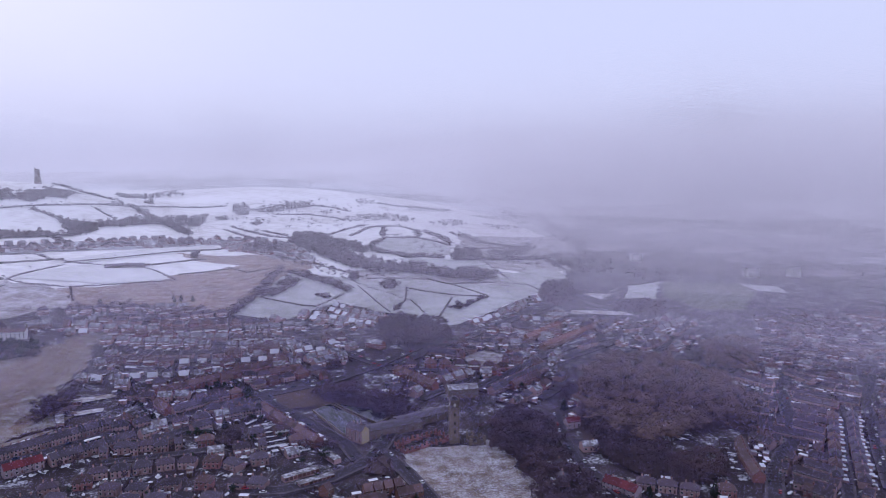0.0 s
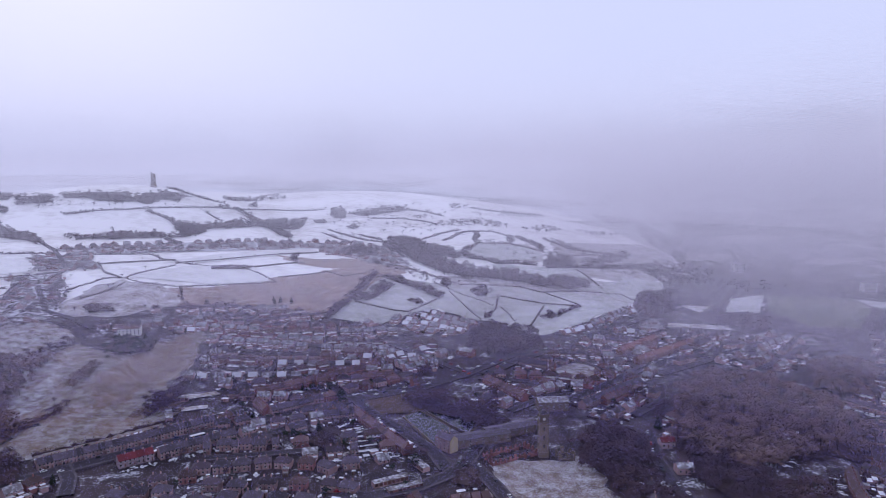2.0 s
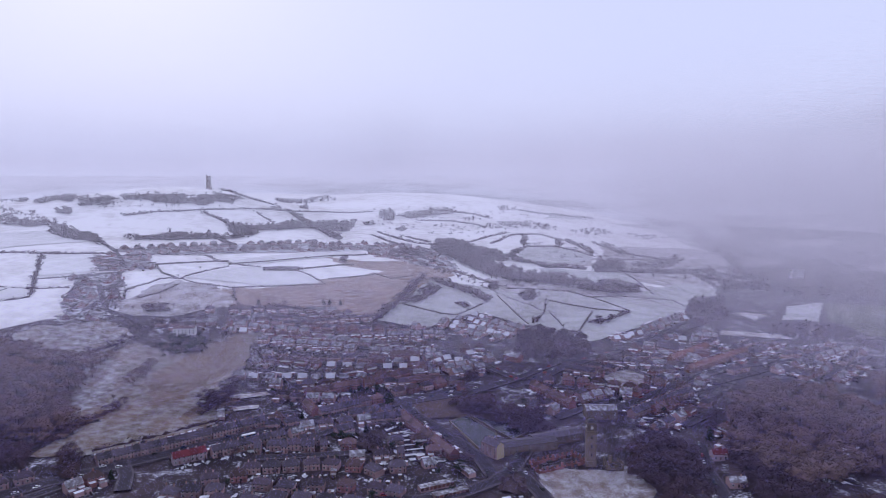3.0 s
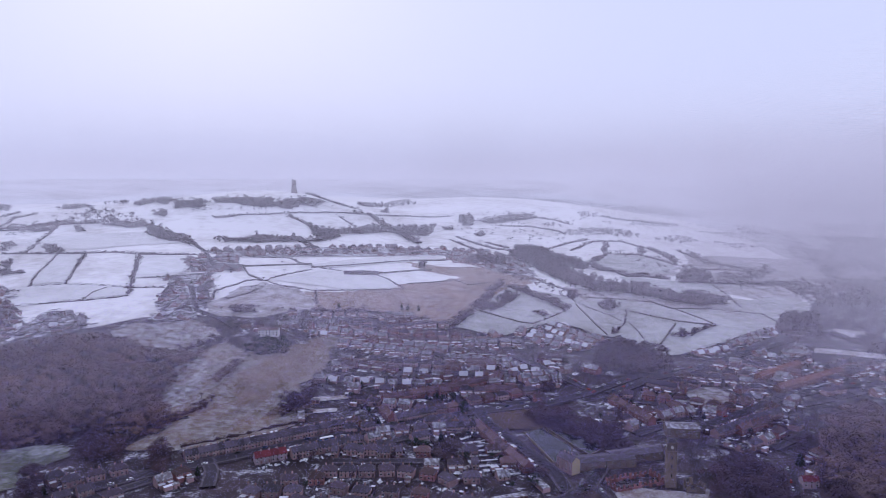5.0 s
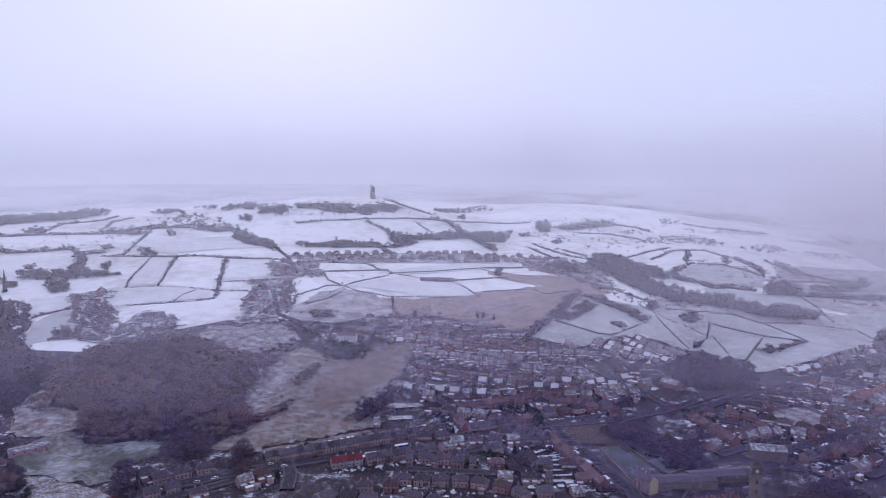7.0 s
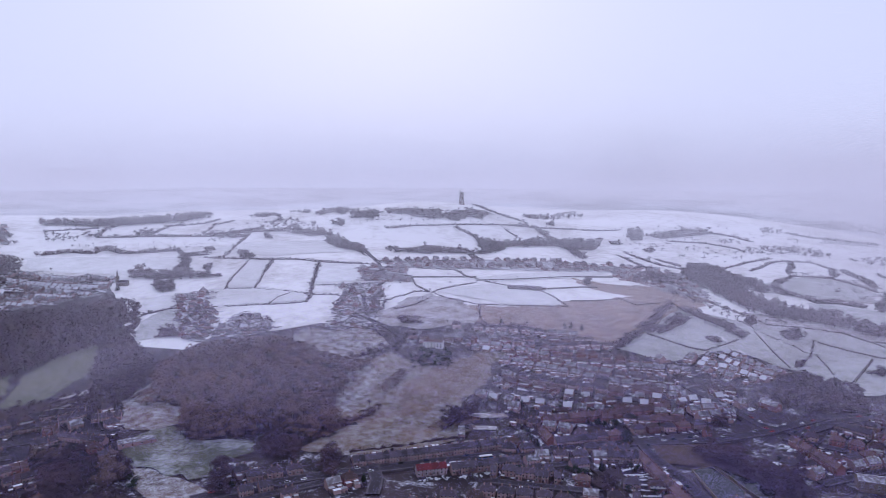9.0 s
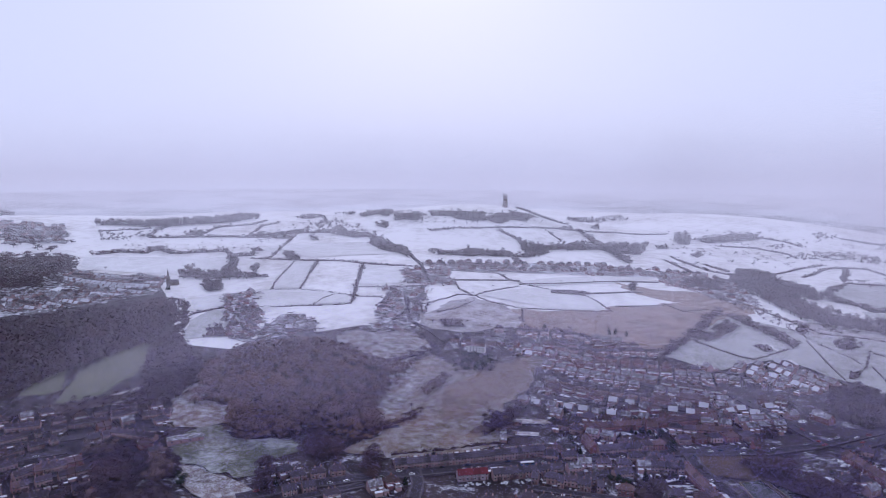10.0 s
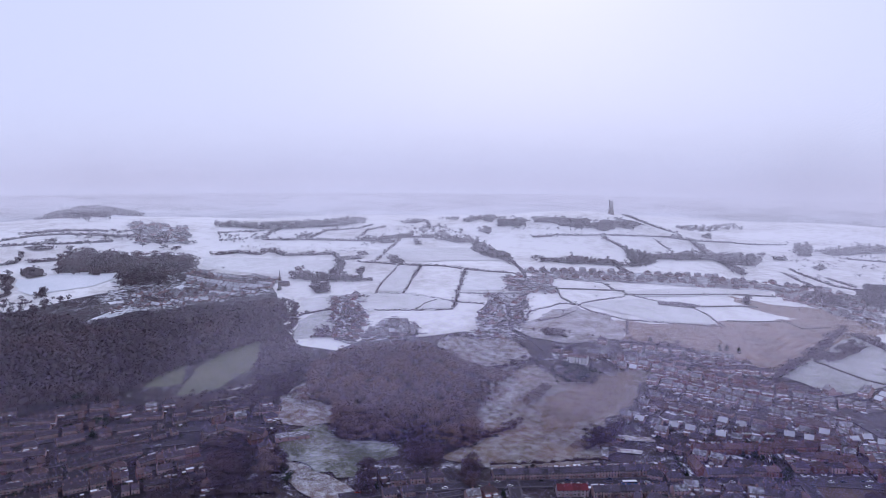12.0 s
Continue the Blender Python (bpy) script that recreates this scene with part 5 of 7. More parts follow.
def plant(x, y, tall, kind):
    shapes, material, label = {"broad": (LONE_TREES, GREYWOOD, "bare broadleaf tree standing alone"), "fir": (FIR_SHAPES, EVERGREEN, "dark green conifer with dense branches"),
                               "evergreen": (LEAFY_SHAPES, EVERGREEN, "dark rounded evergreen garden tree")}[kind]
    k = (x * 3 + y) % len(shapes)
    if (kind, k) not in TREE_MESHES:
        (tv, tf, tn), (cv, cf, cn) = shapes[k]
        TREE_MESHES[kind, k] = big_mesh("trunk", tv, tf, [BARK], normals=tn), big_mesh("crown", cv, cf, [material], normals=cn)
    trunk, crown = TREE_MESHES[kind, k]
    tree = tagged(new("conifer" if kind == "fir" else "tree"), label, "tree", "single trees")
    part("trunk", trunk, tree)
    part("crown", crown, tree)
    tree.matrix_world = pose(x, y, height(x, y) + 0.5, 0, 0, (x * 37) % 360) @ Matrix.Diagonal((tall * 1.1, tall * 1.1, tall, 1))


plant(-373, 1036, 8, BROAD)
plant(-389, 784, 9, FIR)
plant(-313, 829, 8, FIR)
plant(-322, 828, 7, FIR)
plant(-300, 831, 8, FIR)
plant(-477, 724, 8, BROAD)
plant(-468, 730, 7, BROAD)
plant(-653, 1110, 6, FIR)
plant(-618, 224, 10, FIR)
plant(-613, 234, 8, FIR)
plant(-719, 248, 9, FIR)
plant(-705, 261, 8, FIR)
plant(-216, 505, 7, FIR)
plant(-158, 489, 9, FIR)
plant(-176, 570, 6, FIR)
plant(93, 527, 12, FIR)
plant(158, 390, 11, FIR)
plant(120, 390, 8, FIR)
plant(-394, 659, 9, FIR)
plant(-463, 588, 6, BROAD)
plant(-380, 500, 6, BROAD)
plant(-503, 704, 7, BROAD)
plant(-493, 714, 8, BROAD)
plant(-961, 643, 14, FIR)
plant(-369, 327, 9, FIR)
plant(-373, 321, 8, FIR)
plant(-444, 298, 9, FIR)
plant(-337, 386, 8, BROAD)
plant(-328, 395, 8, BROAD)
plant(-340, 403, 8, BROAD)
plant(-132, 993, 6, BROAD)
plant(-117, 969, 7, BROAD)
plant(20, 858, 7, BROAD)
plant(-425, 787, 6, BROAD)
plant(26, 481, 9, BROAD)
plant(34, 486, 9, BROAD)
plant(-37, 461, 8, BROAD)
plant(117, 513, 9, FIR)
plant(-167, 596, 8, EVER)
plant(-161, 597, 7, EVER)
plant(-176, 576, 8, EVER)
plant(-183, 570, 7, EVER)
plant(-173, 474, 8, EVER)
plant(-78, 412, 5, EVER)
plant(-296, 383, 8, FIR)
plant(-244, 441, 7, FIR)

plant(-528, 892, 5, BROAD)
plant(-528, 837, 6, BROAD)
plant(-517, 790, 6, BROAD)
plant(-516, 799, 5, BROAD)
plant(-564, 947, 4, BROAD)
plant(-437, 1053, 5, BROAD)
plant(-473, 1008, 5, BROAD)
plant(-386, 782, 9, FIR)
plant(-317, 819, 8, FIR)
plant(-312, 823, 8, FIR)
plant(-298, 826, 8, FIR)
plant(-363, 788, 6, BROAD)
plant(-442, 741, 6, BROAD)
plant(-416, 781, 6, BROAD)
plant(-430, 805, 4, BROAD)
plant(-214, 1112, 6, BROAD)
plant(-217, 1084, 6, BROAD)
plant(-192, 1070, 5, BROAD)
plant(-174, 1042, 6, BROAD)
plant(-242, 1016, 6, BROAD)
plant(-303, 1062, 5, BROAD)
plant(-868, 914, 5, BROAD)
plant(-846, 912, 4, BROAD)
plant(-914, 882, 4, BROAD)
plant(-781, 723, 3, BROAD)
plant(-702, 734, 3, BROAD)
plant(-714, 656, 3, BROAD)
plant(-656, 699, 3, BROAD)
plant(-721, 1036, 6, BROAD)
plant(-566, 1190, 8, FIR)
plant(-523, 1262, 8, FIR)
plant(-1145, 648, 7, BROAD)
plant(-737, 549, 6, BROAD)
plant(-719, 549, 6, BROAD)


# ---- houses ----
def box(x0, x1, y0, y1, z0, z1):
    v = [(x, y, z) for z in (z0, z1) for y in (y0, y1) for x in (x0, x1)]
    return v, [(0, 2, 3, 1), (4, 5, 7, 6), (0, 1, 5, 4), (1, 3, 7, 5), (3, 2, 6, 7), (2, 0, 4, 6)]


def merged(pieces):
    v, f = [], []
    for pv, pf in pieces:
        f.extend(tuple(i + len(v) for i in q) for q in pf)
        v.extend(pv)
    return v, f


def gabled_walls(w, d, eaves, rise):
    a, b = w / 2, d / 2
    v = [(-a, -b, -1.5), (a, -b, -1.5), (a, b, -1.5), (-a, b, -1.5), (-a, -b, eaves), (a, -b, eaves), (a, b, eaves), (-a, b, eaves), (-a, 0, eaves + rise), (a, 0, eaves + rise)]
    return v, [(0, 1, 5, 4), (2, 3, 7, 6), (1, 2, 6, 9, 5), (3, 0, 4, 8, 7)]


def gabled_roof(w, d, eaves, rise, over=0.3, thick=0.16):
    a, b = w / 2 + over * 0.4, d / 2 + over
    low = eaves - rise * over / (d / 2) + 0.06
    v = []
    for x in (-a, a):
        v.extend([(x, -b, low), (x, 0, eaves + rise + 0.06), (x, b, low), (x, -b, low + thick), (x, 0, eaves + rise + 0.06 + thick), (x, b, low + thick)])
    return v, [(0, 6, 7, 1), (1, 7, 8, 2), (3, 4, 10, 9), (4, 5, 11, 10), (0, 3, 9, 6), (2, 8, 11, 5), (0, 1, 4, 3), (1, 2, 5, 4), (6, 9, 10, 7), (7, 10, 11, 8)]


def hipped_roof(w, d, eaves, rise, over=0.4):
    a, b, r = w / 2 + over, d / 2 + over, w / 2 - d * 0.38
    v = [(-a, -b, eaves - 0.1), (a, -b, eaves - 0.1), (a, b, eaves - 0.1), (-a, b, eaves - 0.1), (-a, -b, eaves + 0.08), (a, -b, eaves + 0.08), (a, b, eaves + 0.08), (-a, b, eaves + 0.08),
         (-r, 0, eaves + rise), (r, 0, eaves + rise)]
    return v, [(0, 3, 2, 1), (0, 1, 5, 4), (1, 2, 6, 5), (2, 3, 7, 6), (3, 0, 4, 7), (4, 5, 9, 8), (5, 6, 9), (6, 7, 8, 9), (7, 4, 8)]


def window_shape(w, h, face):
    """A window in the plane y = 0 that looks along face (-1 or 1): white surround (slot 0) and dark glass (slot 1)."""
    a, b, o, i = w / 2, h / 2, 0.07 * face, 0.03 * face
    t = 0.1
    v = [(-a, o, -b), (a, o, -b), (a, o, b), (-a, o, b), (-a + t, o, -b + t), (a - t, o, -b + t), (a - t, o, b - t), (-a + t, o, b - t),
         (-a, 0, -b), (a, 0, -b), (a, 0, b), (-a, 0, b), (-a + t, i, -b + t), (a - t, i, -b + t), (a - t, i, b - t), (-a + t, i, b - t)]
    f = [(0, 1, 5, 4), (1, 2, 6, 5), (2, 3, 7, 6), (3, 0, 4, 7), (8, 9, 1, 0), (9, 10, 2, 1), (10, 11, 3, 2), (11, 8, 0, 3), (12, 13, 14, 15)]
    return v, f, [0] * 8 + [1]


def far_window(w, h, face):
    """The same window with fewer faces."""
    a, b, o, i = w / 2, h / 2, 0.04 * face, 0.08 * face
    v = [(-a, o, -b), (a, o, -b), (a, o, b), (-a, o, b), (-a + 0.12, i, -b + 0.12), (a - 0.12, i, -b + 0.12), (a - 0.12, i, b - 0.12), (-a + 0.12, i, b - 0.12)]
    return v, [(0, 1, 2, 3), (4, 5, 6, 7)], [0, 1]


def moved(shape, x, y, z):
    return ([(p[0] + x, p[1] + y, p[2] + z) for p in shape[0]], *shape[1:])


def house_parts(w, d, eaves, rise, hipped, wall_material, roof_material, chimneys, bays, upper=None, storeys=2, simple=False):
    """A house about its middle, front towards -y: rows of (part name, vertices, faces, materials, slots)."""
    parts = []
    walls = box(-w / 2, w / 2, -d / 2, d / 2, -1.5, eaves) if hipped else gabled_walls(w, d, eaves, rise)
    parts.append(("wall", *walls, [wall_material], None))
    if upper:
        for face in (-1, 1):
            band = box(-w / 2 + 0.3, w / 2 - 0.3, face * d / 2 - 0.05, face * d / 2 + 0.05, eaves * 0.52, eaves - 0.15)
            parts.append(("rendered_upper_wall", *band, [upper], None))
    parts.append(("roof", *(hipped_roof if hipped else gabled_roof)(w, d, eaves, rise), [roof_material], None))
    for x in (c * w / (w + 0.1) * 0.9 for c in chimneys):
        stack = box(x - 0.45, x + 0.45, -0.35, 0.35, eaves + rise * 0.45, eaves + rise + 1.1)
        pots = merged([box(x + o - 0.12, x + o + 0.12, -0.12, 0.12, eaves + rise + 1.1, eaves + rise + 1.55) for o in (-0.22, 0.22)])
        v, f = merged([stack, pots])
        parts.append(("chimney", v, f, [wall_material, POT], [0] * 6 + [1] * 12))
    if bays == 4:
        for x, wide, deep in ((-w * 0.3, 1.5, 2.4), (w * 0.27, 1.9, 3.2)):
            v, f = merged([box(x - wide, x + wide, d / 2 - 0.1, d / 2 + deep, -1.5, 2.3), box(x - wide - 0.1, x + wide + 0.1, d / 2, d / 2 + deep + 0.1, 2.3, 2.46)])
            parts.append(("extension", v, f, [wall_material, SNOW_ROOF], [0] * 6 + [1] * 6))
    for face in (-1, 1):
        for k in range(bays):
            x = (k + 0.5) / bays * w - w / 2
            for s in range(storeys):
                z = 1.5 + s * 2.3
                if s == 0 and face < 0 and k % 2 == 1:
                    v, f = box(x - 0.45, x + 0.45, face * d / 2 - 0.05, face * d / 2 + 0.05, 0.05, 2.1)
                    parts.append(("door", v, f, [DOOR_PAINT], None))
                    continue
                v, f, slots = moved((far_window if simple else window_shape)(1.5 if s == 0 else 1.2, 1.35, face), x, face * (d / 2 + (0.05 if upper and s else 0.0)), z)
                parts.append(("window", v, f, [FRAME_WHITE, GLASS_DARK], slots))
    return parts


HOUSE_KINDS = {
    "terrace": (5.2, 8.4, 5.6, 2.5, False, STONE, SLATE, (2.3,), 2),
    "redterrace": (6.0, 8.4, 5.5, 2.6, False, PALE_RENDER, RED_TILE, (2.6,), 2),
    "brickterrace": (5.4, 8.0, 5.4, 2.5, False, BRICK, BROWN_TILE, (2.4,), 2),
    "redbrick": (5.6, 8.0, 5.2, 2.6, False, ORANGE_BRICK, BROWN_TILE, (), 2),
    "orangeterrace": (6.0, 8.0, 5.2, 2.5, False, ORANGE_BRICK, ORANGE_TILE, (2.6,), 2),
    "semi": (12.2, 8.2, 5.2, 2.9, True, STONE, SLATE, (-3.0, 3.0), 4),
    "bricksemi": (11.6, 8.0, 5.2, 2.8, True, BRICK, BROWN_TILE, (0.0,), 4),
    "tansemi": (11.8, 7.6, 5.1, 2.6, True, TAN_BRICK, DARK_TILE, (-2.5, 2.5), 4),
    "whitesemi": (12.0, 8.0, 5.2, 2.7, True, BRICK, BROWN_TILE, (0.0,), 4, RENDER_WHITE),
    "snowsemi": (11.6, 8.0, 5.1, 2.6, False, TAN_BRICK, DUSTED_ROOF, (0.0,), 4),
    "estate": (6.0, 7.4, 4.9, 2.3, False, TAN_BRICK, DARK_TILE, (2.5,), 2),
    "bungalow": (9.5, 8.0, 2.6, 2.9, False, TAN_BRICK, DUSTED_ROOF, (3.0,), 3, None, 1),
    "snowbungalow": (9.0, 7.5, 2.6, 2.8, False, STONE, SNOW_ROOF, (3.0,), 3, None, 1),
}
HOUSE_LABELS = {
    "terrace": "sooty stone terraced house with a slate roof", "redterrace": "pale rendered terraced house with a bright red tiled roof", "brickterrace": "brown brick terraced house with a tiled roof",
    "redbrick": "orange brick house with a brown roof", "orangeterrace": "orange brick terraced house with an orange roof", "semi": "pair of stone semi-detached houses with a hipped slate roof",
    "bricksemi": "pair of brick semi-detached houses with a hipped roof", "tansemi": "pair of buff brick semi-detached houses", "whitesemi": "pair of brick houses with white rendered upper floors",
    "snowsemi": "pair of buff brick houses with snow-dusted roof", "estate": "plain buff brick estate house with a dark roof", "bungalow": "low buff bungalow with a snow-dusted roof", "snowbungalow": "low stone bungalow under a snow-covered roof",
}
MIXES = {"semi": ["semi", "semi", "bricksemi", "tansemi", "semi", "snowsemi", "tansemi", "bricksemi", "whitesemi"], "whitesemi": ["whitesemi", "whitesemi", "bricksemi"], "bungalow": ["bungalow", "snowbungalow", "bungalow"], "estate": ["estate"] * 5 + ["brickterrace"]}
HOUSE_KINDS = {kind: (args[0] * 0.9, args[1] * 0.9, args[2] * 0.82, args[3] * 1.2, *args[4:]) for kind, args in HOUSE_KINDS.items()}
PARTS = {kind: house_parts(*args) for kind, args in HOUSE_KINDS.items()}
FAR_PARTS = {kind: house_parts(*args, *(None, 2)[len(args) - 9:], True) for kind, args in HOUSE_KINDS.items()}
TERRACED = ("terrace", "redterrace", "brickterrace", "redbrick", "orangeterrace", "estate")
PLOTS = []  # x, y, heading, kind
plan = random.Random(7)
TAKEN = {}


def near_taken(x, y, reach):
    i, j, n = int(x // 20), int(y // 20), int(reach // 20) + 1
    return any(math.hypot(x - px, y - py) < reach + pr for a in range(i - n, i + n + 1) for b in range(j - n, j + n + 1) for px, py, pr in TAKEN.get((a, b), ()))


def take(x, y, reach):
    TAKEN.setdefault((int(x // 20), int(y // 20)), []).append((x, y, reach))


for line in ROAD_PLACES:
    for rx, ry, ra, rw in line:
        take(rx, ry, rw / 2)


def settle(x, y, heading, kind, checked):
    kind = plan.choice(MIXES.get(kind, [kind]) if checked else MIXES.get(kind, [kind])[:4])
    w = HOUSE_KINDS[kind][0]
    if checked:
        if near_taken(x, y, w * 0.5 - 0.1 if kind in TERRACED else w * 0.5 + 0.6) or any(inside(p, x, y) for p in KEPT_CLEAR + WOODS):
            return
    take(x, y, w * 0.45)
    PLOTS.append((x, y, heading, kind))


def row(points, kind, step):
    for x, y, a in resampled(points, step)[:-1]:
        settle(x + step / 2 * math.cos(a), y + step / 2 * math.sin(a), a, kind, False)


STREETS = []


def street(points, width):
    """A side street: narrower, and a little below the main roads where they meet."""
    STREETS.append(points)
    road(points, width, 1.3 + 0.003 * (len(STREETS) % 60))
    for rx, ry, ra, rw in ROAD_PLACES[-1]:
        take(rx, ry, rw / 2)


def district(poly, heading, kinds, gap, step, unrest=0.05):
    """Rows of houses that fill a quarter: pairs of rows face each other over a street that bends, with gardens behind."""
    a = radians(heading)
    cx, cy = sum(p[0] for p in poly) / len(poly), sum(p[1] for p in poly) / len(poly)
    reach = max(math.hypot(p[0] - cx, p[1] - cy) for p in poly)
    n = int(reach / gap) + 1
    bends = {p: (plan.uniform(-0.1, 0.1), plan.uniform(0, 6.3), plan.uniform(3, 8)) for p in range(-n - 1, n + 2)}

    def at(u, o, pair):
        bend, phase, swing = bends[pair]
        o = o + swing * math.sin(u * 0.017 + phase)
        return cx + u * math.cos(a + bend) - o * math.sin(a + bend), cy + u * math.sin(a + bend) + o * math.cos(a + bend), a + bend + math.atan(swing * 0.017 * math.cos(u * 0.017 + phase))

    if gap >= 20:
        for pair in range(-n // 2, n // 2 + 1):
            run = []
            for u in list(np.arange(-reach, reach, 10.0)) + [None]:
                x, y, _ = at(u, (2 * pair - 0.5) * gap, pair) if u is not None else (1e6, 1e6, 0)
                if inside(poly, x, y) and not near_taken(x, y, 4) and not any(inside(p, x, y) for p in KEPT_CLEAR + WOODS):
                    run.append((x, y))
                    continue
                if len(run) > 4:
                    street(run, 5.0)
                run = []
    for i in range(-n, n + 1):
        pair, u, run, left = (i + 1) // 2, -reach, 0, 0
        while u < reach:
            if left <= 0:
                kind, left = plan.choice(kinds), plan.randrange(3, 9)
                u += plan.uniform(0, 5)
            left -= 1
            if kind in TERRACED:
                run += 1
                u += HOUSE_KINDS[kind][0] if run % 7 else HOUSE_KINDS[kind][0] + 4
            else:
                u += step * plan.uniform(0.9, 1.2)
            o = (i + (0.1 if i % 2 else -0.1)) * gap + (0 if kind in TERRACED else plan.uniform(-20, 20) * unrest)
            x, y, way = at(u, o, pair)
            if inside(poly, x, y) and plan.random() < 0.95:
                settle(x, y, way + (math.pi if i % 2 else 0) + (0 if kind in TERRACED else plan.uniform(-unrest, unrest)), kind, True)


row([(-319, 399), (-282, 440), (-240, 488)], 'terrace', 4.7)
row([(-237, 490), (-225, 505)], 'semi', 13)
row([(-271, 412), (-255, 428)], 'redterrace', 5.4)
row([(-251, 428), (-214, 467)], 'terrace', 4.68)
row([(-205, 513), (-180, 538)], 'terrace', 4.68)
row([(-174, 548), (-162, 559)], 'semi', 14)
row([(-161, 571), (-110, 616)], 'semi', 13.5)
row([(-231, 549), (-190, 592), (-147, 639)], 'brickterrace', 4.86)
row([(-220, 609), (-189, 638)], 'whitesemi', 17)
row([(-190, 671), (-161, 675)], 'brickterrace', 4.86)
row([(-291, 627), (-247, 628)], 'whitesemi', 16)
row([(-369, 340), (-343, 374)], 'semi', 13)
row([(-220, 410), (-196, 418), (-171, 428), (-140, 430), (-121, 420)], 'semi', 15.5)
row([(-239, 389), (-223, 397), (-212, 402)], 'semi', 15.5)
row([(-170, 398), (-151, 401), (-131, 403), (-107, 400)], 'semi', 15)
row([(-187, 377), (-157, 381), (-125, 382)], 'semi', 15)
row([(-242, 373), (-215, 381)], 'semi', 15)
row([(-220, 447), (-193, 455), (-186, 469)], 'semi', 14)
row([(-140, 524), (-113, 492), (-85, 459)], 'brickterrace', 4.86)
row([(-237, 481), (-224, 487), (-213, 496)], 'semi', 13)
row([(-223, 530), (-208, 514)], 'brickterrace', 4.86)
row([(-182, 515), (-157, 531)], 'semi', 14)
row([(-43, 616), (-7, 573)], 'brickterrace', 4.86)
row([(97, 403), (105, 396), (113, 388)], 'redterrace', 5.4)
row([(114, 403), (138, 396), (155, 388)], 'semi', 14)
row([(158, 480), (203, 525)], 'redbrick', 5.04)
row([(-71, 389), (-66, 397)], 'redbrick', 7)
row([(-48, 390), (-25, 399)], 'redbrick', 7)
row([(39, 561), (72, 603), (93, 627)], 'terrace', 4.68)
row([(57, 574), (82, 601)], 'brickterrace', 4.86)
row([(99, 689), (167, 768)], 'orangeterrace', 5.4)
row([(86, 717), (130, 776)], 'orangeterrace', 5.4)
row([(71, 390), (73, 435)], 'semi', 30)
row([(203, 463), (197, 440), (192, 408)], 'brickterrace', 4.86)
row([(273, 529), (291, 515)], 'estate', 5.4)
row([(263, 509), (280, 495)], 'estate', 5.4)
row([(232, 501), (250, 496)], 'estate', 5.4)
row([(226, 487), (248, 474)], 'estate', 5.4)
row([(215, 472), (223, 456)], 'estate', 5.4)
row([(236, 520), (248, 517)], 'estate', 5.4)
row([(255, 493), (269, 478)], 'estate', 5.4)
row([(238, 440), (250, 434)], 'estate', 5.4)
row([(230, 428), (241, 416)], 'estate', 5.4)
row([(218, 418), (233, 403)], 'estate', 5.4)
row([(211, 403), (228, 389)], 'estate', 5.4)
row([(287, 563), (313, 550)], 'estate', 5.4)
row([(258, 606), (281, 580)], 'estate', 5.4)
row([(248, 549), (262, 544)], 'estate', 5.4)
row([(309, 619), (321, 593)], 'estate', 5.4)
row([(310, 516), (277, 454)], 'semi', 15)
row([(278, 454), (250, 397)], 'semi', 15)
row([(295, 515), (237, 405)], 'semi', 15)
row([(335, 516), (304, 463)], 'semi', 15)
row([(-693, 220), (-686, 242)], 'estate', 5.4)
row([(-684, 247), (-671, 262)], 'estate', 5.4)
row([(-632, 264), (-615, 285)], 'estate', 5.4)
row([(-595, 298), (-574, 325)], 'estate', 5.4)
row([(-561, 346), (-545, 364)], 'estate', 5.4)
row([(-648, 162), (-644, 186)], 'estate', 5.4)
row([(-591, 214), (-582, 234)], 'estate', 5.4)
row([(-571, 207), (-562, 241)], 'estate', 5.4)
row([(-560, 153), (-553, 178)], 'estate', 5.4)
row([(-563, 185), (-554, 238)], 'estate', 5.4)
row([(-534, 166), (-531, 186)], 'estate', 5.4)
row([(-531, 186), (-524, 209)], 'estate', 5.4)
row([(-531, 225), (-531, 255)], 'estate', 5.4)
row([(-494, 197), (-489, 209)], 'estate', 5.4)
row([(-491, 212), (-483, 227)], 'estate', 5.4)
row([(-476, 239), (-472, 250)], 'estate', 5.4)
row([(-558, 138), (-552, 151)], 'estate', 5.4)
row([(-697, 184), (-675, 214)], 'estate', 5.4)
row([(-679, 171), (-657, 204)], 'estate', 5.4)
row([(-621, 196), (-617, 217)], 'estate', 5.4)
row([(-618, 154), (-601, 182)], 'estate', 5.4)
row([(-597, 338), (-583, 354)], 'estate', 5.4)
row([(-551, 312), (-509, 325)], 'estate', 5.4)
for wx, wy, reach in ((-56, 469, 14), (-78, 506, 34), (-44, 525, 26), (-25, 481, 24), (6, 465, 8), (22, 464, 10), (18, 560, 16), (-12, 462, 18), (-412, 665, 16), (-398, 414, 14), (-90, 415, 14), (-75, 440, 12), (-281, 510, 16), (94, 496, 9), (98, 456, 9)):
    take(wx, wy, reach)
district([(-160, 682), (-132, 713), (-94, 696), (-79, 661), (-95, 623), (-132, 630)], 43, ['snowbungalow', 'bungalow', 'snowsemi'], 19, 12, 0.15)
district([(-45, 573), (-13, 609), (23, 617), (31, 574), (2, 535), (-20, 541)], 40, ['bungalow', 'snowsemi', 'semi'], 21, 13, 0.15)
district([(-391, 704), (-351, 741), (-232, 774), (-164, 752), (-105, 746), (-90, 663), (-130, 601), (-188, 555), (-241, 531), (-285, 577), (-313, 563), (-319, 646)], 12, ['semi', 'tansemi', 'snowsemi', 'whitesemi', 'whitesemi', 'brickterrace', 'bungalow', 'snowsemi'], 25, 13, 0.12)
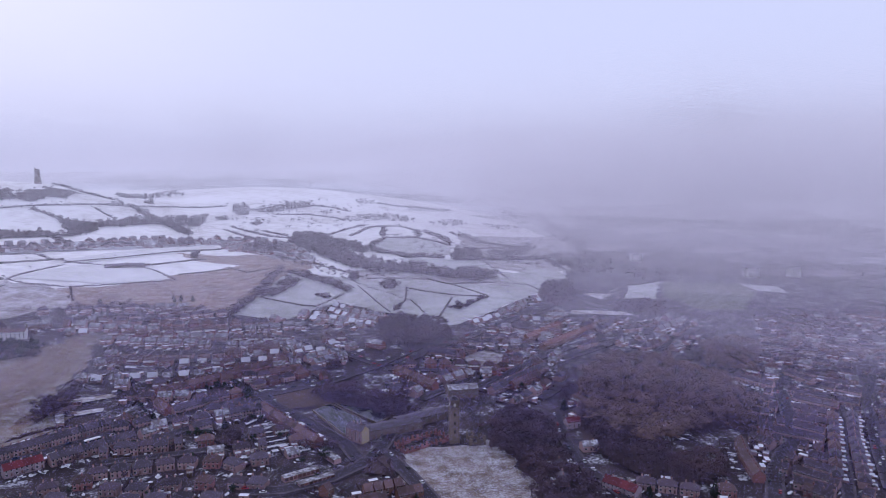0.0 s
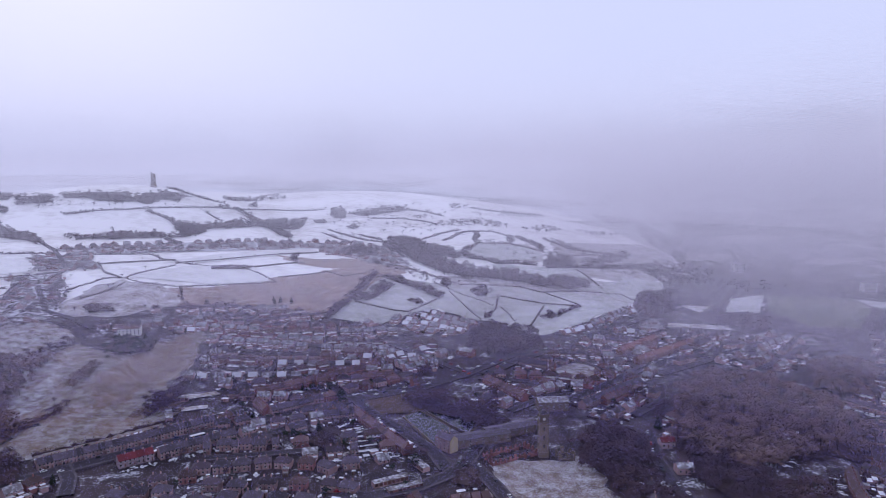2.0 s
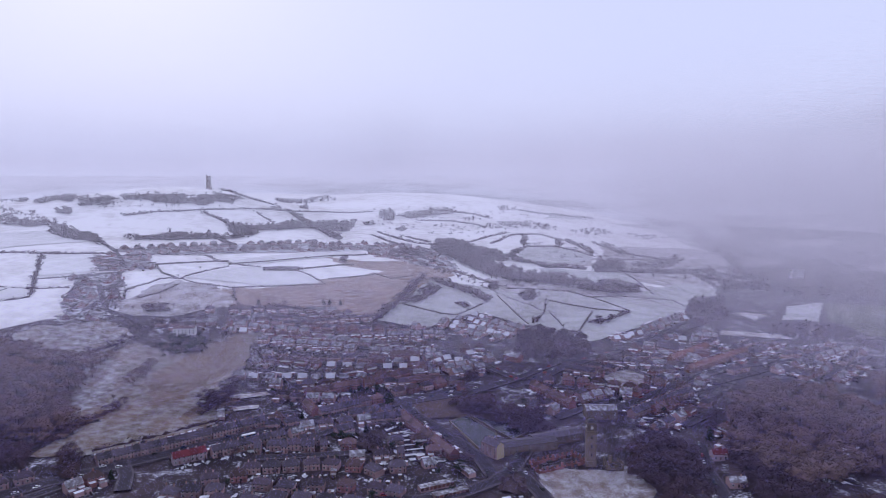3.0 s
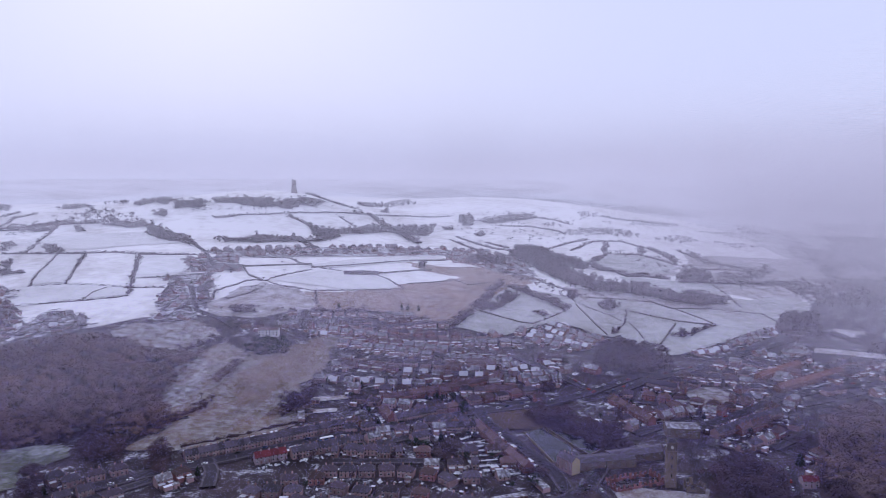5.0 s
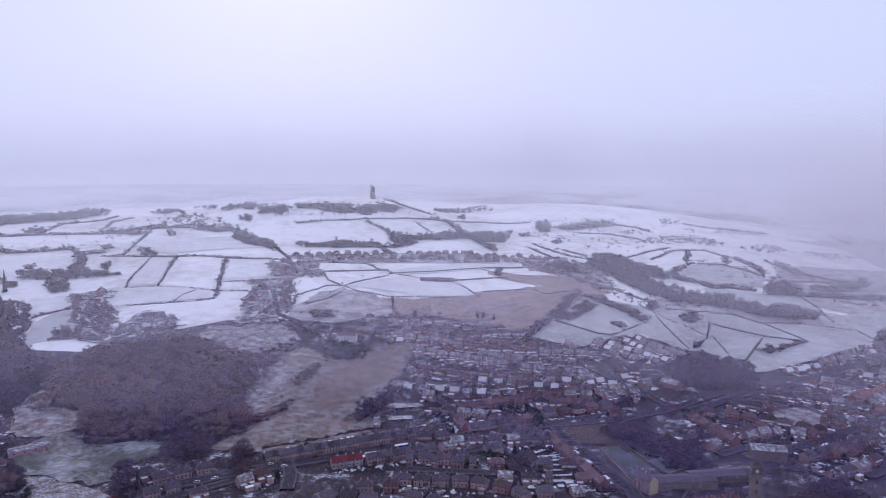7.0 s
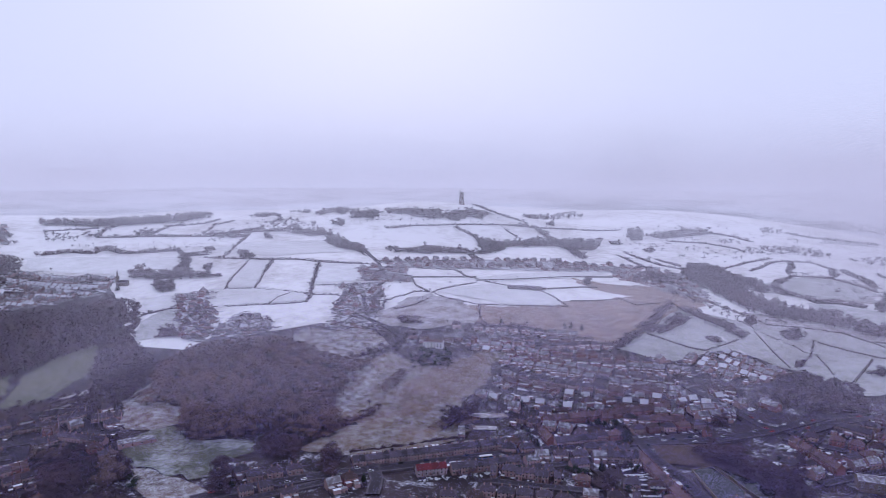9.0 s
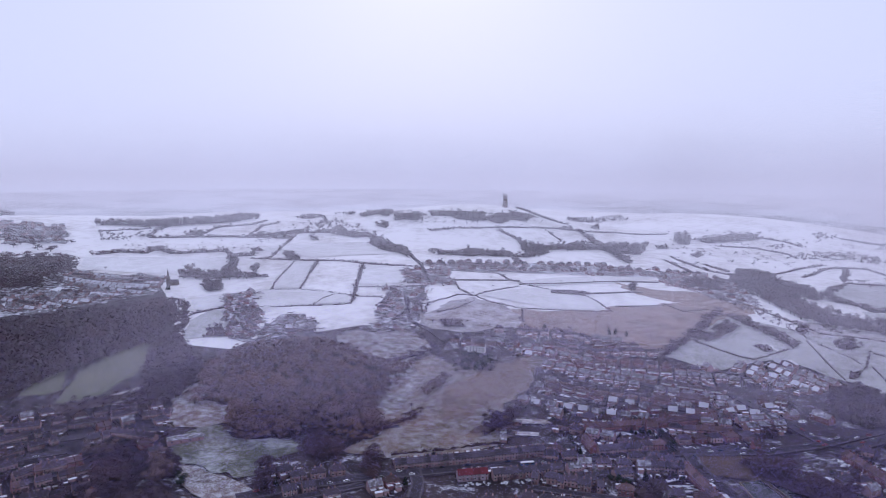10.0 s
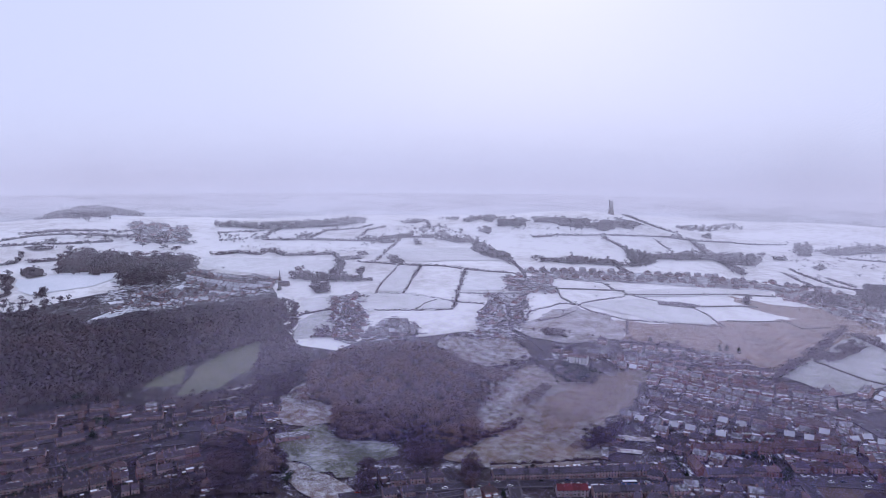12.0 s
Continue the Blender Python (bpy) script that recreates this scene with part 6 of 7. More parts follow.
district([(-510, 695), (-417, 765), (-296, 804), (-241, 792), (-253, 743), (-391, 704), (-425, 661)], 28, ['semi', 'tansemi', 'snowsemi', 'whitesemi', 'snowsemi'], 24, 13, 0.12)
district([(-229, 776), (-147, 823), (-124, 845), (-49, 799), (-97, 749), (-168, 771)], -28, ['bungalow', 'snowsemi', 'snowbungalow', 'bungalow'], 18, 11.5, 0.3)
district([(30, 783), (131, 934), (176, 975), (158, 866), (71, 773)], 56, ['bungalow', 'semi', 'snowbungalow'], 19, 11.5, 0.3)
district([(-85, 665), (-16, 684), (71, 773), (158, 866), (122, 650), (50, 607), (21, 607), (-18, 617), (-50, 618)], -11, ['semi', 'terrace', 'brickterrace', 'snowsemi', 'tansemi', 'whitesemi', 'bungalow'], 25, 13, 0.12)
district([(174, 832), (283, 833), (296, 794), (256, 698), (161, 688), (116, 653), (62, 651), (57, 726)], 47, ['semi', 'tansemi', 'snowsemi'], 22, 14, 0.12)
district([(391, 862), (561, 876), (378, 582), (296, 580), (252, 642), (327, 703)], -32, ['estate', 'semi'], 23, 14)
district([(95, 562), (122, 576), (117, 513), (96, 513)], -51, ['semi'], 26, 16)
district([(-80, 490), (-116, 452), (-81, 427), (-63, 452)], 32, ['bungalow'], 26, 14)
district([(-1181, 597), (-1026, 681), (-965, 620), (-1003, 506), (-1048, 415), (-1106, 482), (-1075, 542)], 19, ['snowsemi', 'snowbungalow', 'snowsemi', 'estate'], 15, 9.5)
district([(-841, 658), (-822, 697), (-707, 605), (-652, 549), (-688, 538)], 138, ['semi', 'bungalow', 'semi'], 19, 12, 0.3)
district([(-674, 572), (-670, 627), (-633, 637), (-604, 599), (-637, 559)], 51, ['bungalow', 'semi', 'snowsemi'], 17, 12, 0.4)
district([(-658, 798), (-613, 835), (-552, 759), (-511, 670), (-556, 643), (-572, 683)], 110, ['snowsemi', 'semi', 'semi'], 22, 14, 0.3)
district([(-717, 912), (-649, 952), (-581, 869), (-642, 832)], -22, ['snowsemi', 'semi', 'semi'], 22, 14, 0.3)
district([(-732, 986), (-630, 1136), (-505, 1272), (-410, 1264), (-391, 1208), (-574, 1035), (-679, 960)], 53, ['semi', 'snowsemi'], 34, 18, 0.3)
district([(-424, 1306), (-261, 1269), (-205, 1087), (-277, 1089), (-365, 1157)], -27, ['semi', 'snowsemi'], 24, 15, 0.45)
district([(-1603, 678), (-1473, 747), (-1354, 686), (-1406, 605)], 40, ['semi', 'snowsemi'], 24, 15, 0.45)
district([(-219, 568), (-120, 646), (-75, 631), (-90, 586), (-155, 539), (-191, 515)], 31, ['semi', 'brickterrace'], 26, 14.5)
district([(-257, 485), (-163, 539), (-137, 522), (-87, 461), (-110, 427), (-171, 418), (-217, 425)], 24, ['semi', 'terrace'], 27, 15.5)
district([(-266, 402), (-229, 429), (-124, 439), (-92, 411), (-107, 377), (-243, 364)], 2, ['semi'], 27, 16)
district([(-57, 404), (-16, 412), (-2, 371), (-71, 371)], 21, ['redbrick'], 20, 8)
district([(-53, 616), (8, 649), (33, 617), (116, 653), (105, 562), (51, 536), (7, 573), (-29, 535)], 52, ['semi', 'terrace', 'snowsemi', 'snowsemi'], 24, 14, 0.12)
district([(97, 436), (168, 412), (189, 412), (171, 371), (99, 371)], -16, ['semi'], 26, 15)
district([(291, 580), (378, 582), (242, 365), (190, 365), (214, 428), (224, 493), (250, 552)], -39, ['estate'], 24, 6)
district([(-735, 185), (-678, 266), (-567, 378), (-500, 333), (-439, 247), (-535, 132)], 75, ['estate', 'estate', 'semi'], 25, 14)
district([(-393, 333), (-331, 405), (-292, 365), (-357, 303)], 53, ['semi', 'terrace'], 21, 13.5)
district([(-220, 481), (-154, 544), (-137, 513), (-205, 448)], 45, ['semi', 'terrace'], 20, 13.5)
PLOTS.sort(key=lambda p: math.hypot(p[0] + 90, p[1] - 410))
NEAR_HOUSES = 300
HOUSE_MESHES = {}


def build_house(x, y, heading, kind):
    m = pose(x, y, height(x, y) + 0.5, 0, 0, math.degrees(heading))
    if kind in HOUSE_MESHES:
        return copy_thing(HOUSE_MESHES[kind], m)
    house = tagged(new("terraced_house" if kind in TERRACED else "house"), HOUSE_LABELS[kind], "house", "houses of the town")
    roof = None
    for name, v, f, materials, slots in PARTS[kind]:
        made = part(name, mesh_from(name, v, f, materials, slots), roof if name == "chimney" else house)
        roof = made if name == "roof" else roof
    house.matrix_world = m
    HOUSE_MESHES[kind] = house
    return house


for plot in PLOTS[:NEAR_HOUSES]:
    build_house(*plot)


def distant_houses(plots):
    """The houses past those, joined: the same shapes, one mesh."""
    materials, verts, faces, slots = [], [], [], []
    for x, y, heading, kind in plots:
        c, s, z = math.cos(heading), math.sin(heading), height(x, y) + 0.5
        for name, v, f, mats, sl in FAR_PARTS[kind]:
            for m in mats:
                if m not in materials:
                    materials.append(m)
            at = len(verts)
            verts.extend((x + c * p[0] - s * p[1], y + s * p[0] + c * p[1], z + p[2]) for p in v)
            faces.extend(tuple(i + at for i in q) for q in f)
            slots.extend(materials.index(mats[k]) for k in (sl or [0] * len(f)))
    ob = new("distant_houses", mesh_from("distant_houses", verts, faces, materials, slots))
    tagged(ob, "rows of stone and brick houses across the town", "houses", kind="stuff")


for k in range(0, max(0, len(PLOTS) - NEAR_HOUSES), 60):
    distant_houses(PLOTS[NEAR_HOUSES + k:NEAR_HOUSES + k + 60])


# ---- gardens: sheds, hedges, shrubs, small trees ----
def shed_parts(w, d, h, wall_material, roof_material):
    return [("wall", *box(-w / 2, w / 2, -d / 2, d / 2, -1.0, h), [wall_material]), ("roof", *box(-w / 2 - 0.15, w / 2 + 0.15, -d / 2 - 0.15, d / 2 + 0.15, h, h + 0.16), [roof_material]),
            ("door", *box(-0.5, 0.5, -d / 2 - 0.05, -d / 2, 0.0, min(h - 0.2, 1.9)), [DOOR_PAINT])]


SHEDS = [[(name, mesh_from(name, v, f, m)) for name, v, f, m in shed_parts(*a)] for a in ((2.4, 1.9, 2.0, WOOD_BROWN, SNOW_ROOF), (3.2, 2.4, 2.1, WOOD_BROWN, DUSTED_ROOF), (5.4, 2.8, 2.3, TAN_BRICK, SNOW_ROOF), (4.0, 3.2, 2.5, STONE, DUSTED_ROOF))]


def put_shed(x, y, heading, k):
    shed = tagged(new("garage" if k >= 2 else "garden_shed"), "low brick garage with snow on its flat roof" if k >= 2 else "small timber shed with snow on its roof", "garage" if k >= 2 else "shed", "sheds in the gardens")
    for name, me in SHEDS[k]:
        part(name, me, shed)
    shed.matrix_world = pose(x, y, height(x, y) + 0.5, 0, 0, math.degrees(heading))


rng = np.random.default_rng(11)
sheds, shrub_places, trees_near, fences = 0, [], 0, []
far_sheds = []
for n, (x, y, heading, kind) in enumerate(PLOTS):
    c, s = math.cos(heading), math.sin(heading)
    w = HOUSE_KINDS[kind][0]
    back = plan.choice((-1, 1)) if kind not in TERRACED else 1
    for k in range(3):
        u, o = plan.uniform(-w * 0.5, w * 0.5), back * plan.uniform(6.5, 14)
        sx, sy = x + c * u - s * o, y + s * u + c * o
        if plan.random() < (0.35 if x < -430 else 0.75) and not near_taken(sx, sy, 2.5) and not any(inside(p, sx, sy) for p in KEPT_CLEAR):
            take(sx, sy, 2.0)
            if sheds < 130:
                put_shed(sx, sy, heading + plan.uniform(-0.1, 0.1), plan.randrange(4))
                sheds += 1
            else:
                far_sheds.append((sx, sy, heading, plan.randrange(4)))
    for side in (-1, 1):
        if math.hypot(x, y) < 760:
            fences.append((x + c * side * w / 2 - s * back * 5, y + s * side * w / 2 + c * back * 5, heading + back * math.pi / 2, plan.uniform(7, 11)))
        for k in range(4):
            u, o = plan.uniform(-w * 0.5, w * 0.5), side * plan.uniform(5.0, 14)
            bx, by = x + c * u - s * o, y + s * u + c * o
            if plan.random() < (0.9 if math.hypot(x, y) < 700 else 0.6) and not near_taken(bx, by, 0.8) and not any(inside(p, bx, by) for p in KEPT_CLEAR):
                shrub_places.append((bx, by, plan.uniform(1.0, 3.9), plan.uniform(0.8, 1.5)))
    for _ in range(2 if plan.random() < 0.35 else 1 if plan.random() < 0.6 else 0):
        u, o = plan.uniform(-w * 0.5, w * 0.5), plan.choice((-1, 1)) * plan.uniform(8, 15)
        bx, by = x + c * u - s * o, y + s * u + c * o
        if not near_taken(bx, by, 2.0) and not any(inside(p, bx, by) for p in KEPT_CLEAR):
            take(bx, by, 1.5)
            if n < 420 and trees_near < 110:
                plant(int(bx), int(by), plan.uniform(4, 7.5), plan.choice((BROAD, BROAD, BROAD, EVER, FIR)))
                trees_near += 1
            else:
                shrub_places.append((bx, by, plan.uniform(3.5, 7.5), plan.uniform(0.9, 1.4)))
verts, faces = [], []
for x, y, heading, kind in PLOTS:
    c, s, w = math.cos(heading), math.sin(heading), HOUSE_KINDS[kind][0]
    for side in (-1, 1):
        for _ in range(5 if math.hypot(x, y) > 540 else 3):
            if plan.random() > (0.2 if x < -430 and y < 420 else 0.8):
                continue
            u, o = plan.uniform(-w * 0.5, w * 0.5), side * plan.uniform(6.5, 12)
            hx, hy = plan.uniform(0.8, 2.4), plan.uniform(1.0, 4.0)
            px, py = x + c * u - s * o, y + s * u + c * o
            if near_taken(px, py, 1.5) or any(inside(p, px, py) for p in KEPT_CLEAR + WOODS):
                continue
            at = len(verts)
            for k in range(8):
                t = k * math.pi / 4
                ex, ey = hx * (abs(math.cos(t)) ** 0.6) * math.copysign(1, math.cos(t)) * plan.uniform(0.35, 1.1), hy * (abs(math.sin(t)) ** 0.6) * math.copysign(1, math.sin(t)) * plan.uniform(0.35, 1.1)
                qx, qy = px + c * ex - s * ey, py + s * ex + c * ey
                verts.append((qx, qy, height(qx, qy) + 0.62))
            faces.append(tuple(range(at, at + 8)))
tagged(new("snowy_lawns", mesh_from("snowy_lawns", verts, faces, [LAWN_SNOW])), "small lawns under leftover snow", "lawns", kind="stuff")
half = len(shrub_places) // 2
grove("garden_shrubs", shrub_places[:half], BUSHES, HEDGE, "bare and evergreen shrubs in the gardens", "shrubs", rng)
grove("garden_shrubs", shrub_places[half:], BUSHES, EVERGREEN, "dark evergreen shrubs in the gardens", "shrubs", rng)
verts, faces = [], []
for x, y, a, long in fences:
    at = len(verts)
    for u in (0, long * 0.5, long):
        for o, z in ((-0.4, -0.6), (-0.3, 1.5), (0.3, 1.45), (0.4, -0.6)):
            o *= plan.uniform(0.7, 1.3)
            px, py = x + u * math.cos(a) - o * math.sin(a), y + u * math.sin(a) + o * math.cos(a)
            verts.append((px, py, height(px, py) + 0.4 + z * plan.uniform(0.75, 1.1)))
    faces.extend((at + 4 * k + i, at + 4 * k + 4 + i, at + 4 * k + 5 + i, at + 4 * k + 1 + i) for k in (0, 1) for i in range(3))
    faces.extend([(at, at + 1, at + 2, at + 3), (at + 11, at + 10, at + 9, at + 8)])
tagged(new("garden_hedges", mesh_from("garden_hedges", verts, faces, [HEDGE])), "clipped dark hedges and fences between the gardens", "hedges", kind="stuff")
verts, faces, slots = [], [], []
far_materials = [WOOD_BROWN, SNOW_ROOF, DOOR_PAINT, TAN_BRICK, STONE, DUSTED_ROOF]
for x, y, a, k in far_sheds:
    for name, me in SHEDS[k]:
        at = len(verts)
        for p in me.vertices:
            verts.append((x + math.cos(a) * p.co.x - math.sin(a) * p.co.y, y + math.sin(a) * p.co.x + math.cos(a) * p.co.y, height(x, y) + 0.5 + p.co.z))
        for q in me.polygons:
            faces.append(tuple(i + at for i in q.vertices))
            slots.append(far_materials.index(me.materials[0]))
tagged(new("distant_sheds", mesh_from("distant_sheds", verts, faces, far_materials, slots)), "sheds and garages with snowy roofs across the town", "sheds", kind="stuff")


# ---- cars and the bus ----
def car_meshes(paint):
    body = merged([([(-2.1, -0.85, 0.3), (2.1, -0.85, 0.3), (2.1, 0.85, 0.3), (-2.1, 0.85, 0.3), (-2.05, -0.82, 0.85), (2.0, -0.8, 0.72), (2.0, 0.8, 0.72), (-2.05, 0.82, 0.85)],
                    [(0, 3, 2, 1), (0, 1, 5, 4), (1, 2, 6, 5), (2, 3, 7, 6), (3, 0, 4, 7), (4, 5, 6, 7)]),
                   ([(-1.2, -0.66, 1.42), (0.35, -0.66, 1.42), (0.35, 0.66, 1.42), (-1.2, 0.66, 1.42), (-1.25, -0.68, 1.36), (0.45, -0.68, 1.36), (0.45, 0.68, 1.36), (-1.25, 0.68, 1.36)],
                    [(0, 1, 2, 3), (4, 5, 1, 0), (5, 6, 2, 1), (6, 7, 3, 2), (7, 4, 0, 3)])])
    cabin = ([(-1.75, -0.8, 0.82), (1.1, -0.8, 0.76), (1.1, 0.8, 0.76), (-1.75, 0.8, 0.82), (-1.25, -0.68, 1.37), (0.45, -0.68, 1.37), (0.45, 0.68, 1.37), (-1.25, 0.68, 1.37)],
             [(0, 1, 5, 4), (1, 2, 6, 5), (2, 3, 7, 6), (3, 0, 4, 7), (4, 5, 6, 7)])
    a = np.arange(10) * 2 * np.pi / 10
    ring = [(0.32 * math.cos(t), y, 0.32 * math.sin(t)) for y in (-0.1, 0.1) for t in a]
    wheel = (ring, [tuple(range(9, -1, -1)), tuple(range(10, 20))] + [(k, (k + 1) % 10, 10 + (k + 1) % 10, 10 + k) for k in range(10)])
    return mesh_from("body", *body, [paint]), mesh_from("cabin", *cabin, [CAR_GLASS]), mesh_from("wheel", *wheel, [RUBBER])


CAR_KINDS = [("white car", (0.7, 0.7, 0.7)), ("silver car", (0.42, 0.43, 0.45)), ("black car", (0.02, 0.02, 0.022)), ("dark blue car", (0.02, 0.04, 0.12)), ("red car", (0.4, 0.02, 0.02)), ("grey car", (0.15, 0.155, 0.16)), ("white car", (0.75, 0.75, 0.74))]
CARS = [(name, *car_meshes(plain("car_paint", colour, 0.3))) for name, colour in CAR_KINDS]


def park(x, y, heading, k, rise):
    name, body, windows, wheel = CARS[k]
    car = tagged(new("car"), f"parked {name} at the roadside", "car", "parked cars")
    part("body", body, car)
    part("cabin", windows, car, "dark glass cabin")
    for wx in (-1.3, 1.3):
        for wy in (-0.75, 0.75):
            part("wheel", wheel, car).location = (wx, wy, 0.32)
    car.matrix_world = pose(x, y, height(x, y) + rise + 0.01, 0, 0, math.degrees(heading))


cars = 0
for line, rise in zip(ROAD_PLACES, ROAD_RISES):
    for (x, y, a, w), (x2, y2, a2, w2) in zip(line, line[1:]):
        if math.hypot(x + 90, y - 410) < 500 and cars < 150 and plan.random() < 0.42:
            side = plan.choice((-1, 1)) * (w / 2 - 1.1)
            u = plan.random()
            px, py = x + (x2 - x) * u - side * math.sin(a), y + (y2 - y) * u + side * math.cos(a)
            if math.hypot(px + 239, py - 463) > 11:
                park(px, py, a + plan.choice((0, math.pi)), plan.randrange(7), rise)
                cars += 1


def bus(x, y, heading):
    ob = tagged(new("bus"), "white and blue single-deck bus on the main road", "bus")
    part("lower_body", mesh_from("lower_body", *box(-5.2, 5.2, -1.22, 1.22, 0.35, 1.35), [plain("bus_blue", (0.05, 0.16, 0.4), 0.35)]), ob, "blue lower panels")
    part("window_band", mesh_from("window_band", *box(-5.18, 5.18, -1.2, 1.2, 1.35, 2.3), [CAR_GLASS]), ob, "dark window band")
    part("roof", mesh_from("roof", *merged([box(-5.2, 5.2, -1.22, 1.22, 2.3, 2.75), box(-4.6, 4.6, -1.0, 1.0, 2.75, 3.0)]), [plain("bus_white", (0.72, 0.73, 0.74), 0.4)]), ob, "white roof")
    for wx in (-3.2, 3.2):
        for wy in (-1.1, 1.1):
            w = part("wheel", CARS[0][3], ob)
            w.location, w.scale = (wx, wy, 0.48), (1.5, 1.5, 1.5)
    ob.matrix_world = pose(x, y, height(x, y) + 1.56, 0, 0, heading)


bus(-239.5, 460.5, 47)


# ---- the mill: pond, lodge, sheds, ruins and clock tower ----
def pond(poly, label):
    z = max(height(*p) for p in poly) + 1.0
    v = [(x, y, z) for x, y in poly]
    tagged(new("pond_water", mesh_from("pond_water", v, [tuple(range(len(v)))], [WATER])), label, "pond", kind="structure")
    for (ax, ay), (bx, by) in zip(poly, poly[1:] + poly[:1]):
        a, long = math.atan2(by - ay, bx - ax), math.hypot(bx - ax, by - ay)
        w = new("pond_wall", mesh_from("pond_wall", *box(-0.3, long + 0.3, -0.3, 0.3, -3, 0.25), [SANDSTONE]))
        w.matrix_world = pose(ax, ay, z, 0, 0, math.degrees(a))
        tagged(w, "low stone retaining wall of the mill pond", "wall", kind="structure")


pond([(-101, 524), (-90, 538), (-62, 506), (-59, 481), (-70, 475)], "still grey water of a mill pond")
pond([(-88, 541), (-68, 554), (-36, 519), (-48, 496), (-60, 508)], "dark still water of a mill pond")


def works(name, label, x, y, heading, w, d, eaves, rise, wall_material, roof_material, bays, storeys, chimneys=()):
    """A larger building from the same parts as a house."""
    ob, roof = tagged(new(name), label, "building"), None
    for pname, v, f, materials, slots in house_parts(w, d, eaves, rise, False, wall_material, roof_material, chimneys, bays, None, storeys):
        made = part(pname, mesh_from(pname, v, f, materials, slots), roof if pname == "chimney" else ob)
        roof = made if pname == "roof" else roof
    ob.matrix_world = pose(x, y, height(x, y) + 0.9, 0, 0, heading)
    return ob


works("mill_lodge", "tall stone lodge with a cream gable and dormers", -60, 471, -38, 15, 7.6, 8.2, 3.0, STONE, SLATE, 4, 3, (-4, 0, 4))
cream = new("gable_render", mesh_from("gable_render", [(0, -3.7, -1), (0, 3.7, -1), (0, 3.7, 8.1), (0, 0, 11.0), (0, -3.7, 8.1)], [(0, 1, 2, 3, 4)], [CREAM]))
for ob in [o for o in scene.objects if o.name.startswith("mill_lodge")]:
    cream.parent = ob
cream.location = (7.52, 0, 0)
works("mill_shed", "long stone mill shed beside the pond", -38, 486, 28, 44, 13, 5.0, 1.2, SANDSTONE, SLATE, 9, 2)
works("mill_shed", "stone mill shed with a dark slate roof", -18, 504, 33, 40, 12, 4.8, 1.4, SANDSTONE, SLATE, 8, 2)
works("mill_office", "stone office range with snow on its roof", 15, 560, 12, 25, 14, 6.5, 2.0, SANDSTONE, DUSTED_ROOF, 5, 2)
works("white_block", "white rendered block of flats with brown roof", -415, 666, 20, 22, 10, 6.4, 2.0, RENDER_WHITE, BROWN_TILE, 6, 3)
works("red_roofed_house", "pale house with a red tiled roof", 94, 496, 15, 10.5, 7, 4.0, 2.6, PALE_RENDER, RED_TILE, 3, 2, (3,))
works("pale_house", "pale rendered house among bare trees", 98, 456, 10, 11, 8, 3.4, 2.4, TAN_BRICK, DUSTED_ROOF, 3, 1, (3,))
works("chapel", "brick hall with snow-dusted roof among trees", -68, 691, -30, 18, 9, 4.0, 3.4, BRICK, DUSTED_ROOF, 4, 1)
works("farm_barn", "long low dark farm barn beside a field", -440, 940, 30, 30, 8, 3.0, 2.2, DRYSTONE, SLATE, 4, 1)
works("farm_barn", "long low dark farm barn beside a field", -420, 952, 20, 25, 8, 3.0, 2.2, DRYSTONE, SLATE, 4, 1)
works("clubhouse", "low pavilion with snow on its flat roof", -490, 339, 60, 28, 10, 3.0, 0.6, TAN_BRICK, DUSTED_ROOF, 4, 1)
for fx, fy in ((534, 1205), (611, 1215), (381, 1381)):
    works("tower_block", "pale concrete block of flats in the mist", fx, fy, 10, 20, 12, 14, 0.5, RENDER_WHITE, SLATE, 6, 5)


def garages(x, y, heading, count, roof_material):
    c, s = math.cos(radians(heading)), math.sin(radians(heading))
    for k in range(count):
        u = (k - (count - 1) / 2) * 2.9
        g = tagged(new("lockup_garage"), "flat-roofed lock-up garage with snow on the roof", "garage", "rows of lock-up garages")
        part("wall", mesh_from("wall", *box(-1.4, 1.4, -2.6, 2.6, -1, 2.2), [TAN_BRICK]), g)
        part("roof", mesh_from("roof", *box(-1.43, 1.43, -2.8, 2.8, 2.2, 2.36), [roof_material]), g)
        part("door", mesh_from("door", *box(-1.1, 1.1, -2.66, -2.6, 0, 2.0), [DOOR_PAINT]), g)
        g.matrix_world = pose(x + c * u, y + s * u, height(x + c * u, y + s * u) + 0.9, 0, 0, heading)


garages(-89, 416, 36, 8, DUSTED_ROOF)
garages(-78, 408, 36, 8, DUSTED_ROOF)
garages(-75, 442, -50, 7, DUSTED_ROOF)
garages(-282, 498, 120, 9, DUSTED_ROOF)
garages(-289, 528, 20, 5, DUSTED_ROOF)


